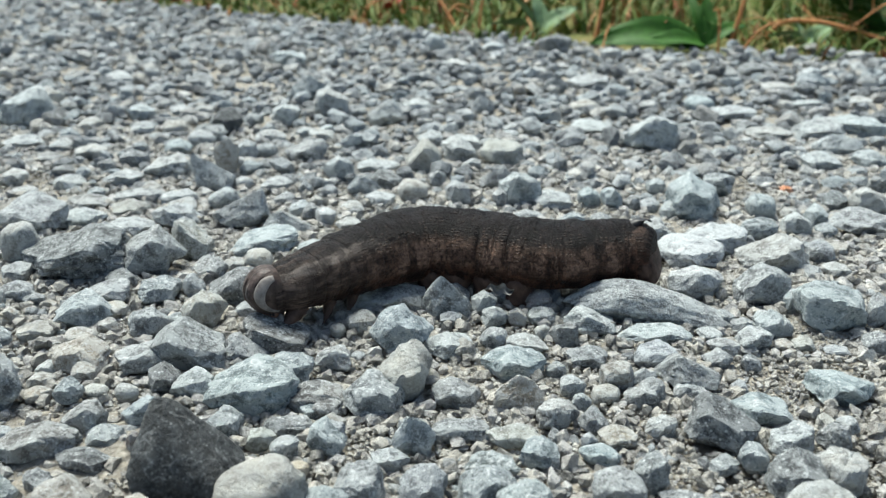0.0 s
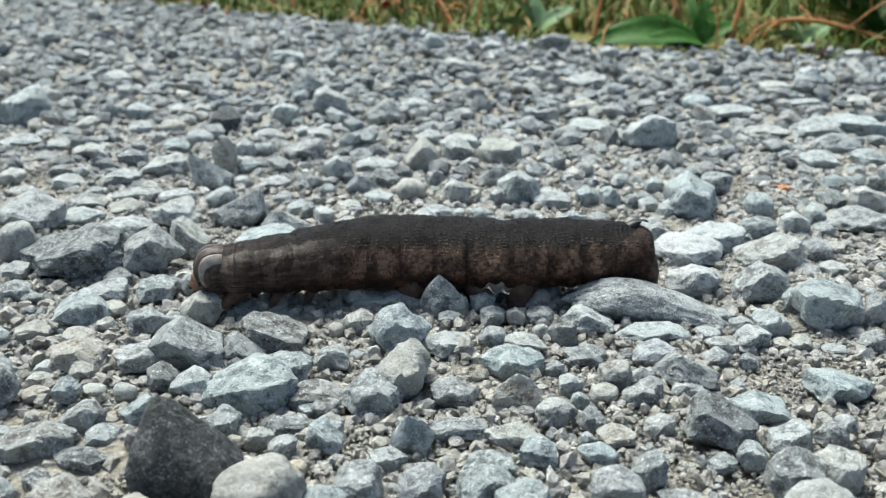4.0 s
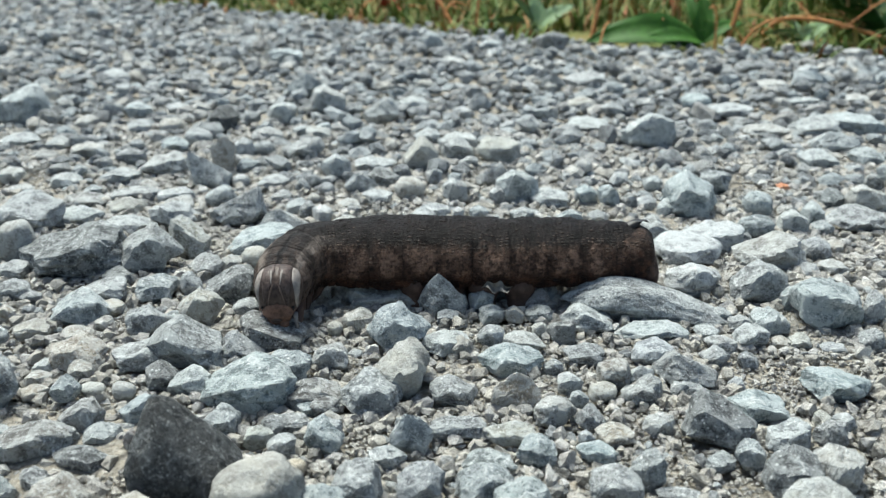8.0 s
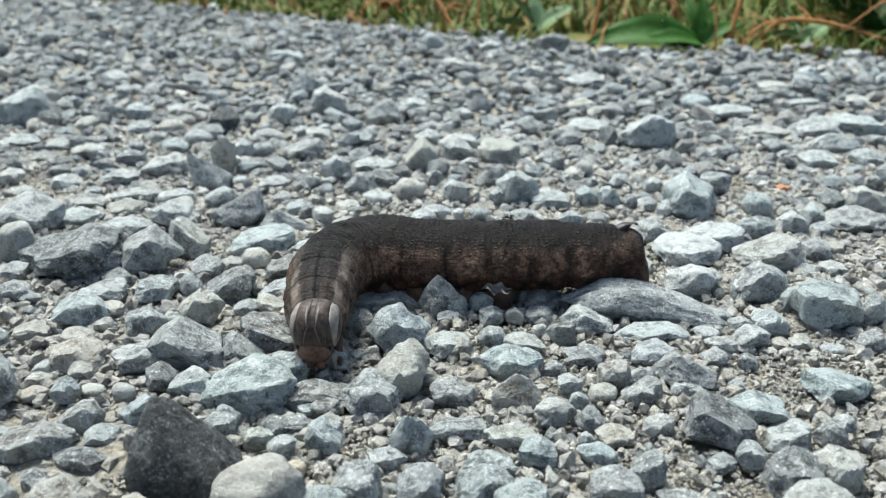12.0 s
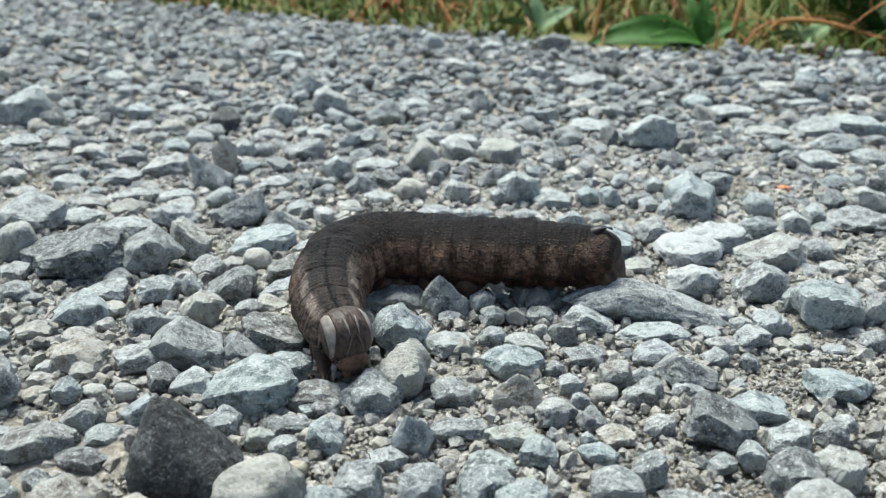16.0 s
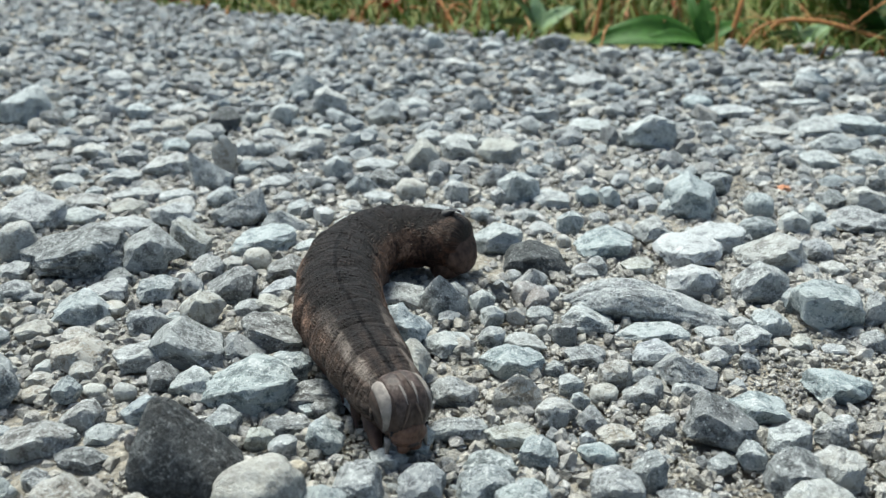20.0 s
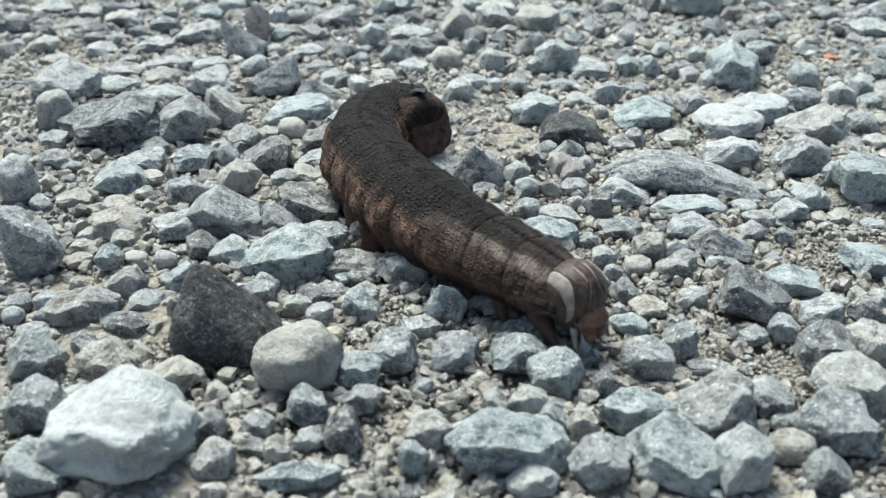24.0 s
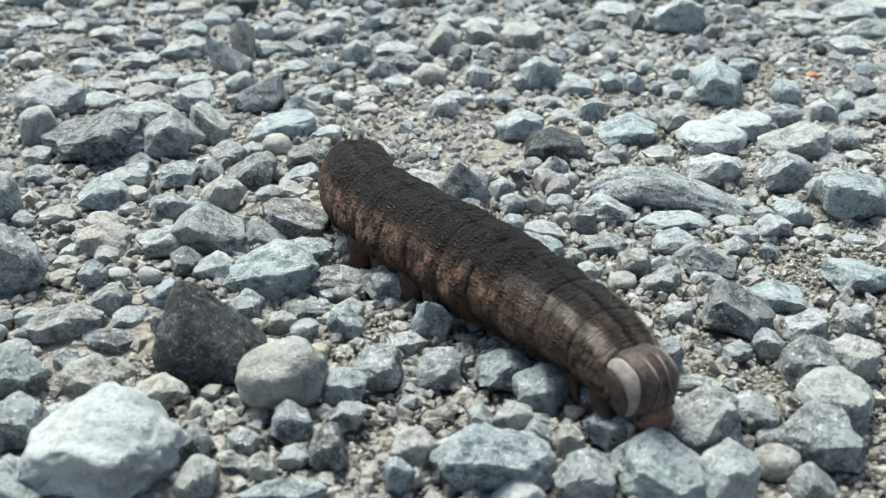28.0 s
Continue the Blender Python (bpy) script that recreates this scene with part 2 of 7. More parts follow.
def skin_material():
    """Caterpillar skin: almost black back, mottled brown flank with a paler patch on each segment, pale stripes behind the head."""
    k = Nodes("caterpillar_skin")
    along = k.add("Attribute", attribute_name="along").outputs["Fac"]
    around = k.add("Attribute", attribute_name="around").outputs["Fac"]
    side = k.add("Attribute", attribute_name="side").outputs["Fac"]
    flat = k.add("CombineXYZ")
    k.put(flat.inputs[0], k.math("MULTIPLY", along, 75.0))
    k.put(flat.inputs[1], k.math("MULTIPLY", around, 18.0))
    k.put(flat.inputs[2], k.math("MULTIPLY", side, 9.0))
    stretched = k.add("CombineXYZ")
    k.put(stretched.inputs[0], k.math("MULTIPLY", along, 22.0))
    k.put(stretched.inputs[1], k.math("MULTIPLY", around, 18.0))
    k.put(stretched.inputs[2], k.math("MULTIPLY", side, 9.0))
    mottle = k.noise(flat.outputs[0], 0.55, 6.0, 0.65)
    streak = k.noise(stretched.outputs[0], 1.1, 5.0, 0.6)
    fine = k.noise(flat.outputs[0], 3.0, 4.0, 0.7)
    # granules in neat rows: cells on a grid that follows the wrinkles
    rows = k.add("CombineXYZ")
    k.put(rows.inputs[0], k.math("MULTIPLY", along, 84.0))
    k.put(rows.inputs[1], k.math("MULTIPLY", around, 34.0))
    k.put(rows.inputs[2], k.math("MULTIPLY", side, 9.0))
    pearls = k.add("TexVoronoi")
    k.put(pearls.inputs["Vector"], rows.outputs[0])
    k.put(pearls.inputs["Scale"], 1.0)
    k.put(pearls.inputs["Randomness"], 0.45)
    grain = pearls.outputs["Distance"]
    tail = k.ramp(along, (0.91, 0.0), (0.985, 1.0))
    wander = k.math("ADD", around, k.math("MULTIPLY", k.math("SUBTRACT", mottle, 0.5), 0.30))
    wander = k.math("ADD", wander, k.math("MULTIPLY", tail, 0.24))
    back = k.mix(k.ramp(fine, (0.42, 0.0), (0.58, 1.0)), (0.005, 0.0036, 0.0034), (0.024, 0.0165, 0.0145))
    blot = k.noise(flat.outputs[0], 1.3, 5.0, 0.7)
    flank = k.mix(k.ramp(blot, (0.42, 0.0), (0.58, 1.0)), (0.020, 0.0125, 0.0095), (0.088, 0.054, 0.039))
    flank = k.mix(k.math("MULTIPLY", k.math("MULTIPLY", k.ramp(streak, (0.46, 0.0), (0.60, 1.0)), k.ramp(blot, (0.42, 0.2), (0.56, 1.0))), 0.7), flank, (0.17, 0.105, 0.07))
    low = k.mix(k.ramp(mottle, (0.42, 0.0), (0.58, 1.0)), (0.016, 0.009, 0.006), (0.065, 0.033, 0.021))
    # a paler patch on each of the twelve segments, a dark seam between them
    seg = k.math("FRACT", k.math("ADD", k.math("MULTIPLY", along, 12.0), k.math("MULTIPLY", k.math("SUBTRACT", mottle, 0.5), 0.16)))
    patch = k.ramp(seg, (0.02, 0.0), (0.10, 0.45), (0.5, 1.0), (0.88, 0.7), (0.97, 0.0))
    lit = k.math("MULTIPLY", k.math("MULTIPLY", patch, k.ramp(blot, (0.40, 0.15), (0.54, 1.0))), 0.85)
    flank = k.mix(lit, flank, (0.185, 0.122, 0.088))
    seam = k.math("MULTIPLY", k.ramp(seg, (0.0, 0.55), (0.20, 0.0), (0.90, 0.0), (1.0, 0.55)), k.ramp(streak, (0.40, 1.0), (0.60, 0.35)))
    flank = k.mix(seam, flank, (0.012, 0.009, 0.008))
    c = k.mix(k.ramp(wander, (0.27, 0.0), (0.37, 1.0)), back, flank)
    c = k.mix(k.ramp(wander, (0.50, 0.0), (0.60, 1.0)), c, low)
    # the front is paler and carries soft pale lines
    front = k.ramp(along, (0.0, 1.0), (0.14, 0.85), (0.28, 0.0))
    pale = k.mix(k.ramp(streak, (0.4, 0.0), (0.6, 1.0)), (0.055, 0.039, 0.030), (0.165, 0.122, 0.095))
    flank_mask = k.ramp(wander, (0.22, 0.0), (0.28, 1.0), (0.56, 1.0), (0.68, 0.0))
    c = k.mix(k.math("MULTIPLY", k.math("MULTIPLY", front, flank_mask), 0.75), c, pale)
    collar = k.ramp(along, (0.0, 1.0), (0.05, 0.6), (0.085, 0.0))
    c = k.mix(k.math("MULTIPLY", k.math("MULTIPLY", collar, k.ramp(streak, (0.40, 0.0), (0.56, 1.0))), k.ramp(around, (0.12, 0.0), (0.2, 1.0), (0.66, 1.0), (0.8, 0.3))), c, (0.21, 0.155, 0.125))
    waver = k.math("ADD", around, k.math("MULTIPLY", k.math("SUBTRACT", streak, 0.5), 0.10))
    line = k.ramp(waver, (0.17, 0.0), (0.20, 1.0), (0.28, 1.0), (0.31, 0.0))
    broken = k.ramp(mottle, (0.38, 0.45), (0.55, 1.0))
    c = k.mix(k.math("MULTIPLY", k.math("MULTIPLY", k.math("MULTIPLY", line, broken), front), 0.9), c, (0.34, 0.288, 0.245))
    dorsal = k.ramp(waver, (0.03, 0.0), (0.05, 1.0), (0.10, 1.0), (0.115, 0.15), (0.13, 0.15), (0.145, 0.8), (0.175, 0.8), (0.195, 0.0))
    c = k.mix(k.math("MULTIPLY", k.math("MULTIPLY", dorsal, k.ramp(along, (0.0, 1.0), (0.07, 0.6), (0.20, 0.0))), 0.6), c, (0.11, 0.075, 0.058))
    c = k.mix(k.math("MULTIPLY", k.math("MULTIPLY", seam, front), 0.3), c, (0.03, 0.022, 0.02))
    dots = k.math("MULTIPLY", k.ramp(grain, (0.14, 1.0), (0.34, 0.0)), k.ramp(mottle, (0.40, 0.4), (0.55, 1.0)))
    on_flank = k.math("MULTIPLY", k.ramp(around, (0.08, 0.36), (0.26, 0.66), (0.5, 0.35), (0.7, 0.0)), k.math("SUBTRACT", 1.0, k.math("MULTIPLY", front, 0.85)))
    c = k.mix(k.math("MULTIPLY", dots, on_flank), c, (0.19, 0.135, 0.105))
    c = k.mix(k.math("MULTIPLY", k.math("MULTIPLY", k.ramp(fine, (0.50, 0.0), (0.62, 1.0)), 0.40), k.math("SUBTRACT", 1.0, k.math("MULTIPLY", front, 0.6))), c, (0.008, 0.0065, 0.0065))
    patchy = k.noise(flat.outputs[0], 0.33, 5.0, 0.6)
    c = k.mix(k.math("MULTIPLY", k.ramp(patchy, (0.45, 0.0), (0.53, 1.0)), 0.8), c, k.mix(1.0, c, (0.32, 0.30, 0.30), "MULTIPLY"))
    # warm and lift the whole skin a little, the flank more than the back
    c = k.mix(1.0, c, k.mix(front, k.mix(k.ramp(around, (0.22, 0.0), (0.36, 1.0)), (0.80, 0.79, 0.82), (1.70, 1.58, 1.53)), (0.72, 0.71, 0.71)), "MULTIPLY")
    # narrow folds behind the head, uneven wrinkles elsewhere
    fold = k.ramp(k.math("FRACT", k.math("ADD", k.math("MULTIPLY", along, 36.0), k.math("MULTIPLY", k.math("SUBTRACT", streak, 0.5), 0.5))), (0.0, 1.0), (0.12, 0.0), (0.90, 0.0), (1.0, 1.0))
    c = k.mix(k.math("MULTIPLY", k.math("MULTIPLY", fold, front), 0.16), c, (0.022, 0.016, 0.014))
    thin = k.add("CombineXYZ")
    k.put(thin.inputs[0], k.math("MULTIPLY", along, 260.0))
    k.put(thin.inputs[1], k.math("MULTIPLY", around, 7.0))
    k.put(thin.inputs[2], k.math("MULTIPLY", side, 9.0))
    wrinkle = k.noise(thin.outputs[0], 0.7, 3.0, 0.6)
    height = k.math("ADD", k.math("ADD", k.math("MULTIPLY", k.math("MULTIPLY", dots, k.math("SUBTRACT", 1.0, k.math("MULTIPLY", front, 0.85))), 0.8), k.math("MULTIPLY", k.math("MULTIPLY", fine, 0.6), k.math("SUBTRACT", 1.0, k.math("MULTIPLY", front, 0.5)))), k.math("MULTIPLY", wrinkle, 0.4))
    height = k.math("SUBTRACT", height, k.math("MULTIPLY", k.math("MULTIPLY", fold, front), 0.16))
    return k.finish(c, k.ramp(fine, (0.35, 0.42), (0.65, 0.7)), k.bump(height, 1.0, 0.0010), 0.18)


GROUND = ground_material()
SKIN = skin_material()
HEAD_DARK = plain_material("head_capsule", (0.060, 0.043, 0.036), 0.45, 0.6, 900.0)
HEAD_BROWN = plain_material("head_lobe", (0.066, 0.049, 0.043), 0.42, 0.7, 1200.0, 0.6)
HEAD_TAN = plain_material("tan_head_line", (0.125, 0.090, 0.072), 0.5, 0.35, 1100.0, 0.5)
HEAD_PALE = plain_material("pale_head_stripe", (0.23, 0.205, 0.185), 0.5, 0.35, 1100.0, 0.5)
HEAD_RED = plain_material("mouthparts", (0.135, 0.076, 0.052), 0.4, 0.5, 1100.0, 0.6)
LEG_SKIN = plain_material("leg_skin", (0.075, 0.047, 0.036), 0.5, 0.4, 900.0)
CLASPER = plain_material("clasper_skin", (0.058, 0.035, 0.027), 0.6, 0.75, 800.0, 0.8)
BLACK_SHINY = plain_material("black_horn", (0.012, 0.011, 0.012), 0.45, 0.3, 900.0, 0.1, 0.3)
GRASS = foliage_material("grass_blades", (0.0, (0.063, 0.109, 0.020)), (0.40, (0.109, 0.173, 0.037)), (0.70, (0.184, 0.218, 0.055)), (0.82, (0.252, 0.218, 0.081)), (0.92, (0.390, 0.196, 0.075)), (0.98, (0.344, 0.138, 0.058)), (1.0, (0.275, 0.058, 0.035)))
LEAF = foliage_material("plantain_leaf", (0.0, (0.032, 0.098, 0.012)), (1.0, (0.046, 0.125, 0.018)))
LEAF_DARK = foliage_material("dark_leaf", (0.0, (0.022, 0.06, 0.014)), (1.0, (0.032, 0.08, 0.02)))
LEAF_PALE = foliage_material("pale_leaf", (0.0, (0.16, 0.24, 0.12)), (1.0, (0.22, 0.32, 0.17)))
STRAW = foliage_material("dry_stem", (0.0, (0.45, 0.24, 0.09)), (1.0, (0.55, 0.22, 0.09)))
RED_LEAF = foliage_material("red_leaf", (0.0, (0.34, 0.04, 0.03)), (1.0, (0.42, 0.06, 0.04)))
DRY = plain_material("dry_husk", (0.16, 0.155, 0.145), 0.8, 0.4, 900.0)


# ---- mesh helpers ----
def mesh_from(name, verts, faces, material, smooth=True):
    me = bpy.data.meshes.new(name)
    me.from_pydata(verts, [], faces)
    if material is not None:
        me.materials.append(material)
    me.polygons.foreach_set("use_smooth", [smooth] * len(me.polygons))
    me.update()
    return me


def mesh_arrays(name, verts, tris, material, smooth=True):
    """A mesh from large arrays of corners and triangles."""
    me = bpy.data.meshes.new(name)
    me.vertices.add(len(verts))
    me.vertices.foreach_set("co", np.ascontiguousarray(verts, dtype=np.float32).ravel())
    me.loops.add(len(tris) * 3)
    me.loops.foreach_set("vertex_index", np.ascontiguousarray(tris, dtype=np.int32).ravel())
    me.polygons.add(len(tris))
    me.polygons.foreach_set("loop_start", np.arange(0, len(tris) * 3, 3, dtype=np.int32))
    me.polygons.foreach_set("use_smooth", np.full(len(tris), smooth))
    me.materials.append(material)
    me.update(calc_edges=True)
    me.validate()
    return me


def part(name, me, parent, label="", m=None):
    ob = new(name, me)
    ob.parent = parent
    if m is not None:
        ob.matrix_basis = m
    return tagged(ob, label)


SPHERES = {}


def sphere(sub):
    """Corners and triangles of a unit ball."""
    if sub not in SPHERES:
        bm = bmesh.new()
        bmesh.ops.create_icosphere(bm, subdivisions=sub, radius=1.0)
        v = np.array([p.co[:] for p in bm.verts])
        f = np.array([[q.index for q in p.verts] for p in bm.faces])
        bm.free()
        SPHERES[sub] = (v / np.linalg.norm(v, axis=1)[:, None], f)
    return SPHERES[sub]


def rock(seed, sub, shape="a", peak=0.5, left=0.6, right=0.6):
    """A broken stone in a unit box: a ball cut by a top, a front, side and chip planes. Its crest is highest at peak, and falls to the heights left and right."""
    rng = np.random.RandomState(seed)
    v, f = sphere(sub)
    j = lambda k: rng.uniform(-k, k)
    keen = {"a": 140, "p": 140, "s": 120, "r": 9, "k": 34, "h": 12, "n": 8}[shape]
    planes = [((j(0.3), j(0.3), -1), 0.55), ((j(0.4), -0.8, -0.7), 0.60), ((-0.8, j(0.4), -0.7), 0.64), ((0.8, j(0.4), -0.7), 0.64), ((j(0.3), 1, j(0.4)), rng.uniform(0.5, 0.7)), ((-1, j(0.5) - 0.2, j(0.3)), rng.uniform(0.55, 0.75)), ((1, j(0.5) - 0.2, j(0.3)), rng.uniform(0.55, 0.75))]
    if shape == "h":
        planes = planes[:4] + [((j(0.2), -0.75, 0.66), 0.62), ((0.3, 0.1, 1), 0.60), ((-0.5, -0.2, 0.85), 0.66)]
    elif shape == "p":
        planes += [((j(0.3), -0.85, 0.55), 0.50), ((j(0.4), 0.5, 0.85), 0.50), ((j(0.4), -1, -0.25), 0.58)]
    elif shape == "s":
        planes += [((j(0.15), -0.12 + j(0.15), 1), 0.42), ((j(0.4), -1, -0.2 + j(0.25)), 0.58), ((j(0.8), -0.9, 0.4), 0.66)]
    else:
        planes += [((j(0.35), -0.08 + j(0.25), 1), 0.50), ((j(0.5), -1, -0.12 + j(0.3)), 0.54), ((0.7 + j(0.4), -0.7, 0.3 + j(0.4)), 0.66), ((-0.7 + j(0.4), -0.7, 0.3 + j(0.4)), 0.66)]
    for _ in range(9):
        planes.append((tuple(rng.normal(size=3)), rng.uniform(0.68, 0.92)))
    n = np.array([p[0] for p in planes], dtype=float)
    n /= np.linalg.norm(n, axis=1)[:, None]
    d = np.array([p[1] for p in planes]) + {"r": 0.22, "n": 0.25, "k": 0.05}.get(shape, 0.0)
    reach = d / np.maximum(v @ n.T, 1e-3)
    reach = np.concatenate([reach, np.ones((len(v), 1))], axis=1)
    r = (reach ** -keen).sum(1) ** (-1.0 / keen)
    shift = Vector(rng.uniform(-50, 50, 3))
    big, scallop, small = (0.06, 0.075, 0.045) if shape in "rn" else (0.08, 0.10, 0.08) if shape in "kh" else (0.09, 0.10, 0.065)
    r = r * (1 + np.array([big * noise.noise(Vector(p) * 1.9 + shift) + scallop * (noise.voronoi(Vector(p) * 1.7 + shift)[0][0] - 0.4) + small * noise.fractal(Vector(p) * 4.0 + shift, 0.75, 2.2, 5) for p in v]))
    p = v * r[:, None]
    p -= (p.max(0) + p.min(0)) / 2
    p /= p.max(0) - p.min(0)
    crest = np.interp(p[:, 0] + 0.5, [0.0, max(0.06, peak), 1.0], [0.3 + 0.7 * left, 1.0, 0.3 + 0.7 * right])
    if shape in "rh":
        crest = np.sin(crest * math.pi / 2)
    elif shape == "n":
        # a blunt cone that leans to its peak
        up = p[:, 2] + 0.5
        thin = 1 - 0.80 * up ** 0.75
        p[:, 0] = p[:, 0] * thin + (peak - 0.5) * up
        p[:, 1] = p[:, 1] * thin + 0.08 * up
        crest = np.ones(len(p))
    p[:, 2] = (p[:, 2] + 0.5) * crest
    p -= (p.max(0) + p.min(0)) / 2
    return p / (p.max(0) - p.min(0)), f


def chip(seed, corners=0):
    """A small broken chip with flat faces, in a unit box."""
    rng = np.random.RandomState(seed)
    n = corners or rng.randint(13, 20)
    k = np.arange(n) + 0.5
    high, turn = 1 - 2 * k / n, 2.39996 * k
    q = np.stack([np.sqrt(1 - high * high) * np.cos(turn), np.sqrt(1 - high * high) * np.sin(turn), high], 1) + rng.normal(0, 0.22, (n, 3))
    q /= np.linalg.norm(q, axis=1)[:, None]
    bm = bmesh.new()
    for c in q * rng.uniform(0.75, 1.0, (len(q), 1)):
        bm.verts.new(c)
    bmesh.ops.convex_hull(bm, input=bm.verts[:])
    loose = [v for v in bm.verts if not v.link_faces]
    bmesh.ops.delete(bm, geom=loose, context="VERTS")
    bmesh.ops.recalc_face_normals(bm, faces=bm.faces[:])
    bm.verts.index_update()
    p = np.array([v.co[:] for v in bm.verts])
    f = np.array([[v.index for v in g.verts] for g in bm.faces])
    bm.free()
    p -= (p.max(0) + p.min(0)) / 2
    return p / (p.max(0) - p.min(0)), f


TONE_WORDS = {"x": "white-flecked", "q": "blackish grey", "m": "slate-grey speckled", "d": "dark grey", "g": "mid grey mottled", "b": "blue-grey", "l": "pale grey dusty", "w": "cream-white", "v": "chalky white", "t": "buff brownish", "e": "matte beige", "c": "yellow-cream", "o": "small orange", "i": "pinkish brown"}
SHAPE_WORDS = {"a": "angular crushed stone with broken faces", "s": "flat angular crushed stone lying low", "p": "pointed crushed stone standing up", "r": "rounded worn stone", "k": "blocky stone with blunt edges", "h": "broad low stone slab", "n": "blunt cone-shaped stone standing up"}
LAID = []


def stone(tone, shape, x, y, z, wide, deep, high, seed, peak=0.5, left=0.6, right=0.6):
    """One stone of the gravel that stands out, partly sunk in the bed."""
    rng = random.Random(seed * 7 + 5)
    seen = wide / (y + 0.02)
    p, f = rock(900 + seed, 5 if seen > 0.085 else 4 if seen > 0.034 else 3, shape, peak, left, right)
    me = mesh_arrays("stone", p * np.array((wide, deep, high)), f, STONE[tone])
    if shape not in "rn":
        me.set_sharp_from_angle(angle=radians(40 if shape in "kh" else 21))
    ob = new("gravel_stone", me)
    ob.matrix_basis = Matrix.Translation((x, y, z)) @ Euler((rng.uniform(-0.06, 0.06), rng.uniform(-0.04, 0.04), rng.uniform(-0.22, 0.22))).to_matrix().to_4x4()
    LAID.append((x, y, wide, deep))
    return tagged(ob, TONE_WORDS[tone] + " " + SHAPE_WORDS[shape] + " in the gravel", "stone", "gravel stones")


# ---- ground ----
def build_ground():
    fine = np.arange(-0.75, 0.7501, 0.006)
    out = 0.75 * 1.45 ** np.arange(1, 19)
    xs = np.concatenate([-out[::-1], fine, out])
    ys = np.concatenate([-out[::-1], np.arange(-0.75, 0.0, 0.05), np.arange(0.0, 0.9001, 0.006), 0.9 * 1.45 ** np.arange(1, 19)])
    gx, gy = np.meshgrid(xs, ys)
    gz = np.zeros_like(gx)
    near = (np.abs(gx) < 0.7) & (gy > 0.0) & (gy < 0.88)
    gz[near] = [0.0022 * noise.fractal(Vector((x * 45, y * 45, 0.3)), 0.9, 2.0, 3) - 0.0004 for x, y in zip(gx[near], gy[near])]
    verts = np.stack([gx, gy, gz], -1).reshape(-1, 3)
    w, h = len(xs), len(ys)
    a = (np.arange(h - 1)[:, None] * w + np.arange(w - 1)[None]).ravel()
    tris = np.concatenate([np.stack([a, a + 1, a + w + 1], 1), np.stack([a, a + w + 1, a + w], 1)])
    tagged(new("ground", mesh_arrays("ground", verts, tris, GROUND)), "pale sandy soil of a gravel road with a grassy verge", "ground", kind="structure")


SOIL_PATCHES = [(0.045, 0.116, 0.0050), (0.054, 0.129, 0.0041), (0.057, 0.122, 0.0035), (0.067, 0.208, 0.0054), (0.010, 0.130, 0.0039), (0.036, 0.159, 0.0042), (-0.095, 0.210, 0.0064), (-0.017, 0.112, 0.0031), (0.017, 0.114, 0.0031), (-0.037, 0.093, 0.0025), (0.036, 0.092, 0.0039), (-0.050, 0.110, 0.0024), (-0.011, 0.078, 0.0033), (0.027, 0.092, 0.0021), (0.014, 0.123, 0.0029), (0.038, 0.072, 0.0025), (-0.051, 0.121, 0.0035), (0.031, 0.188, 0.0036)]


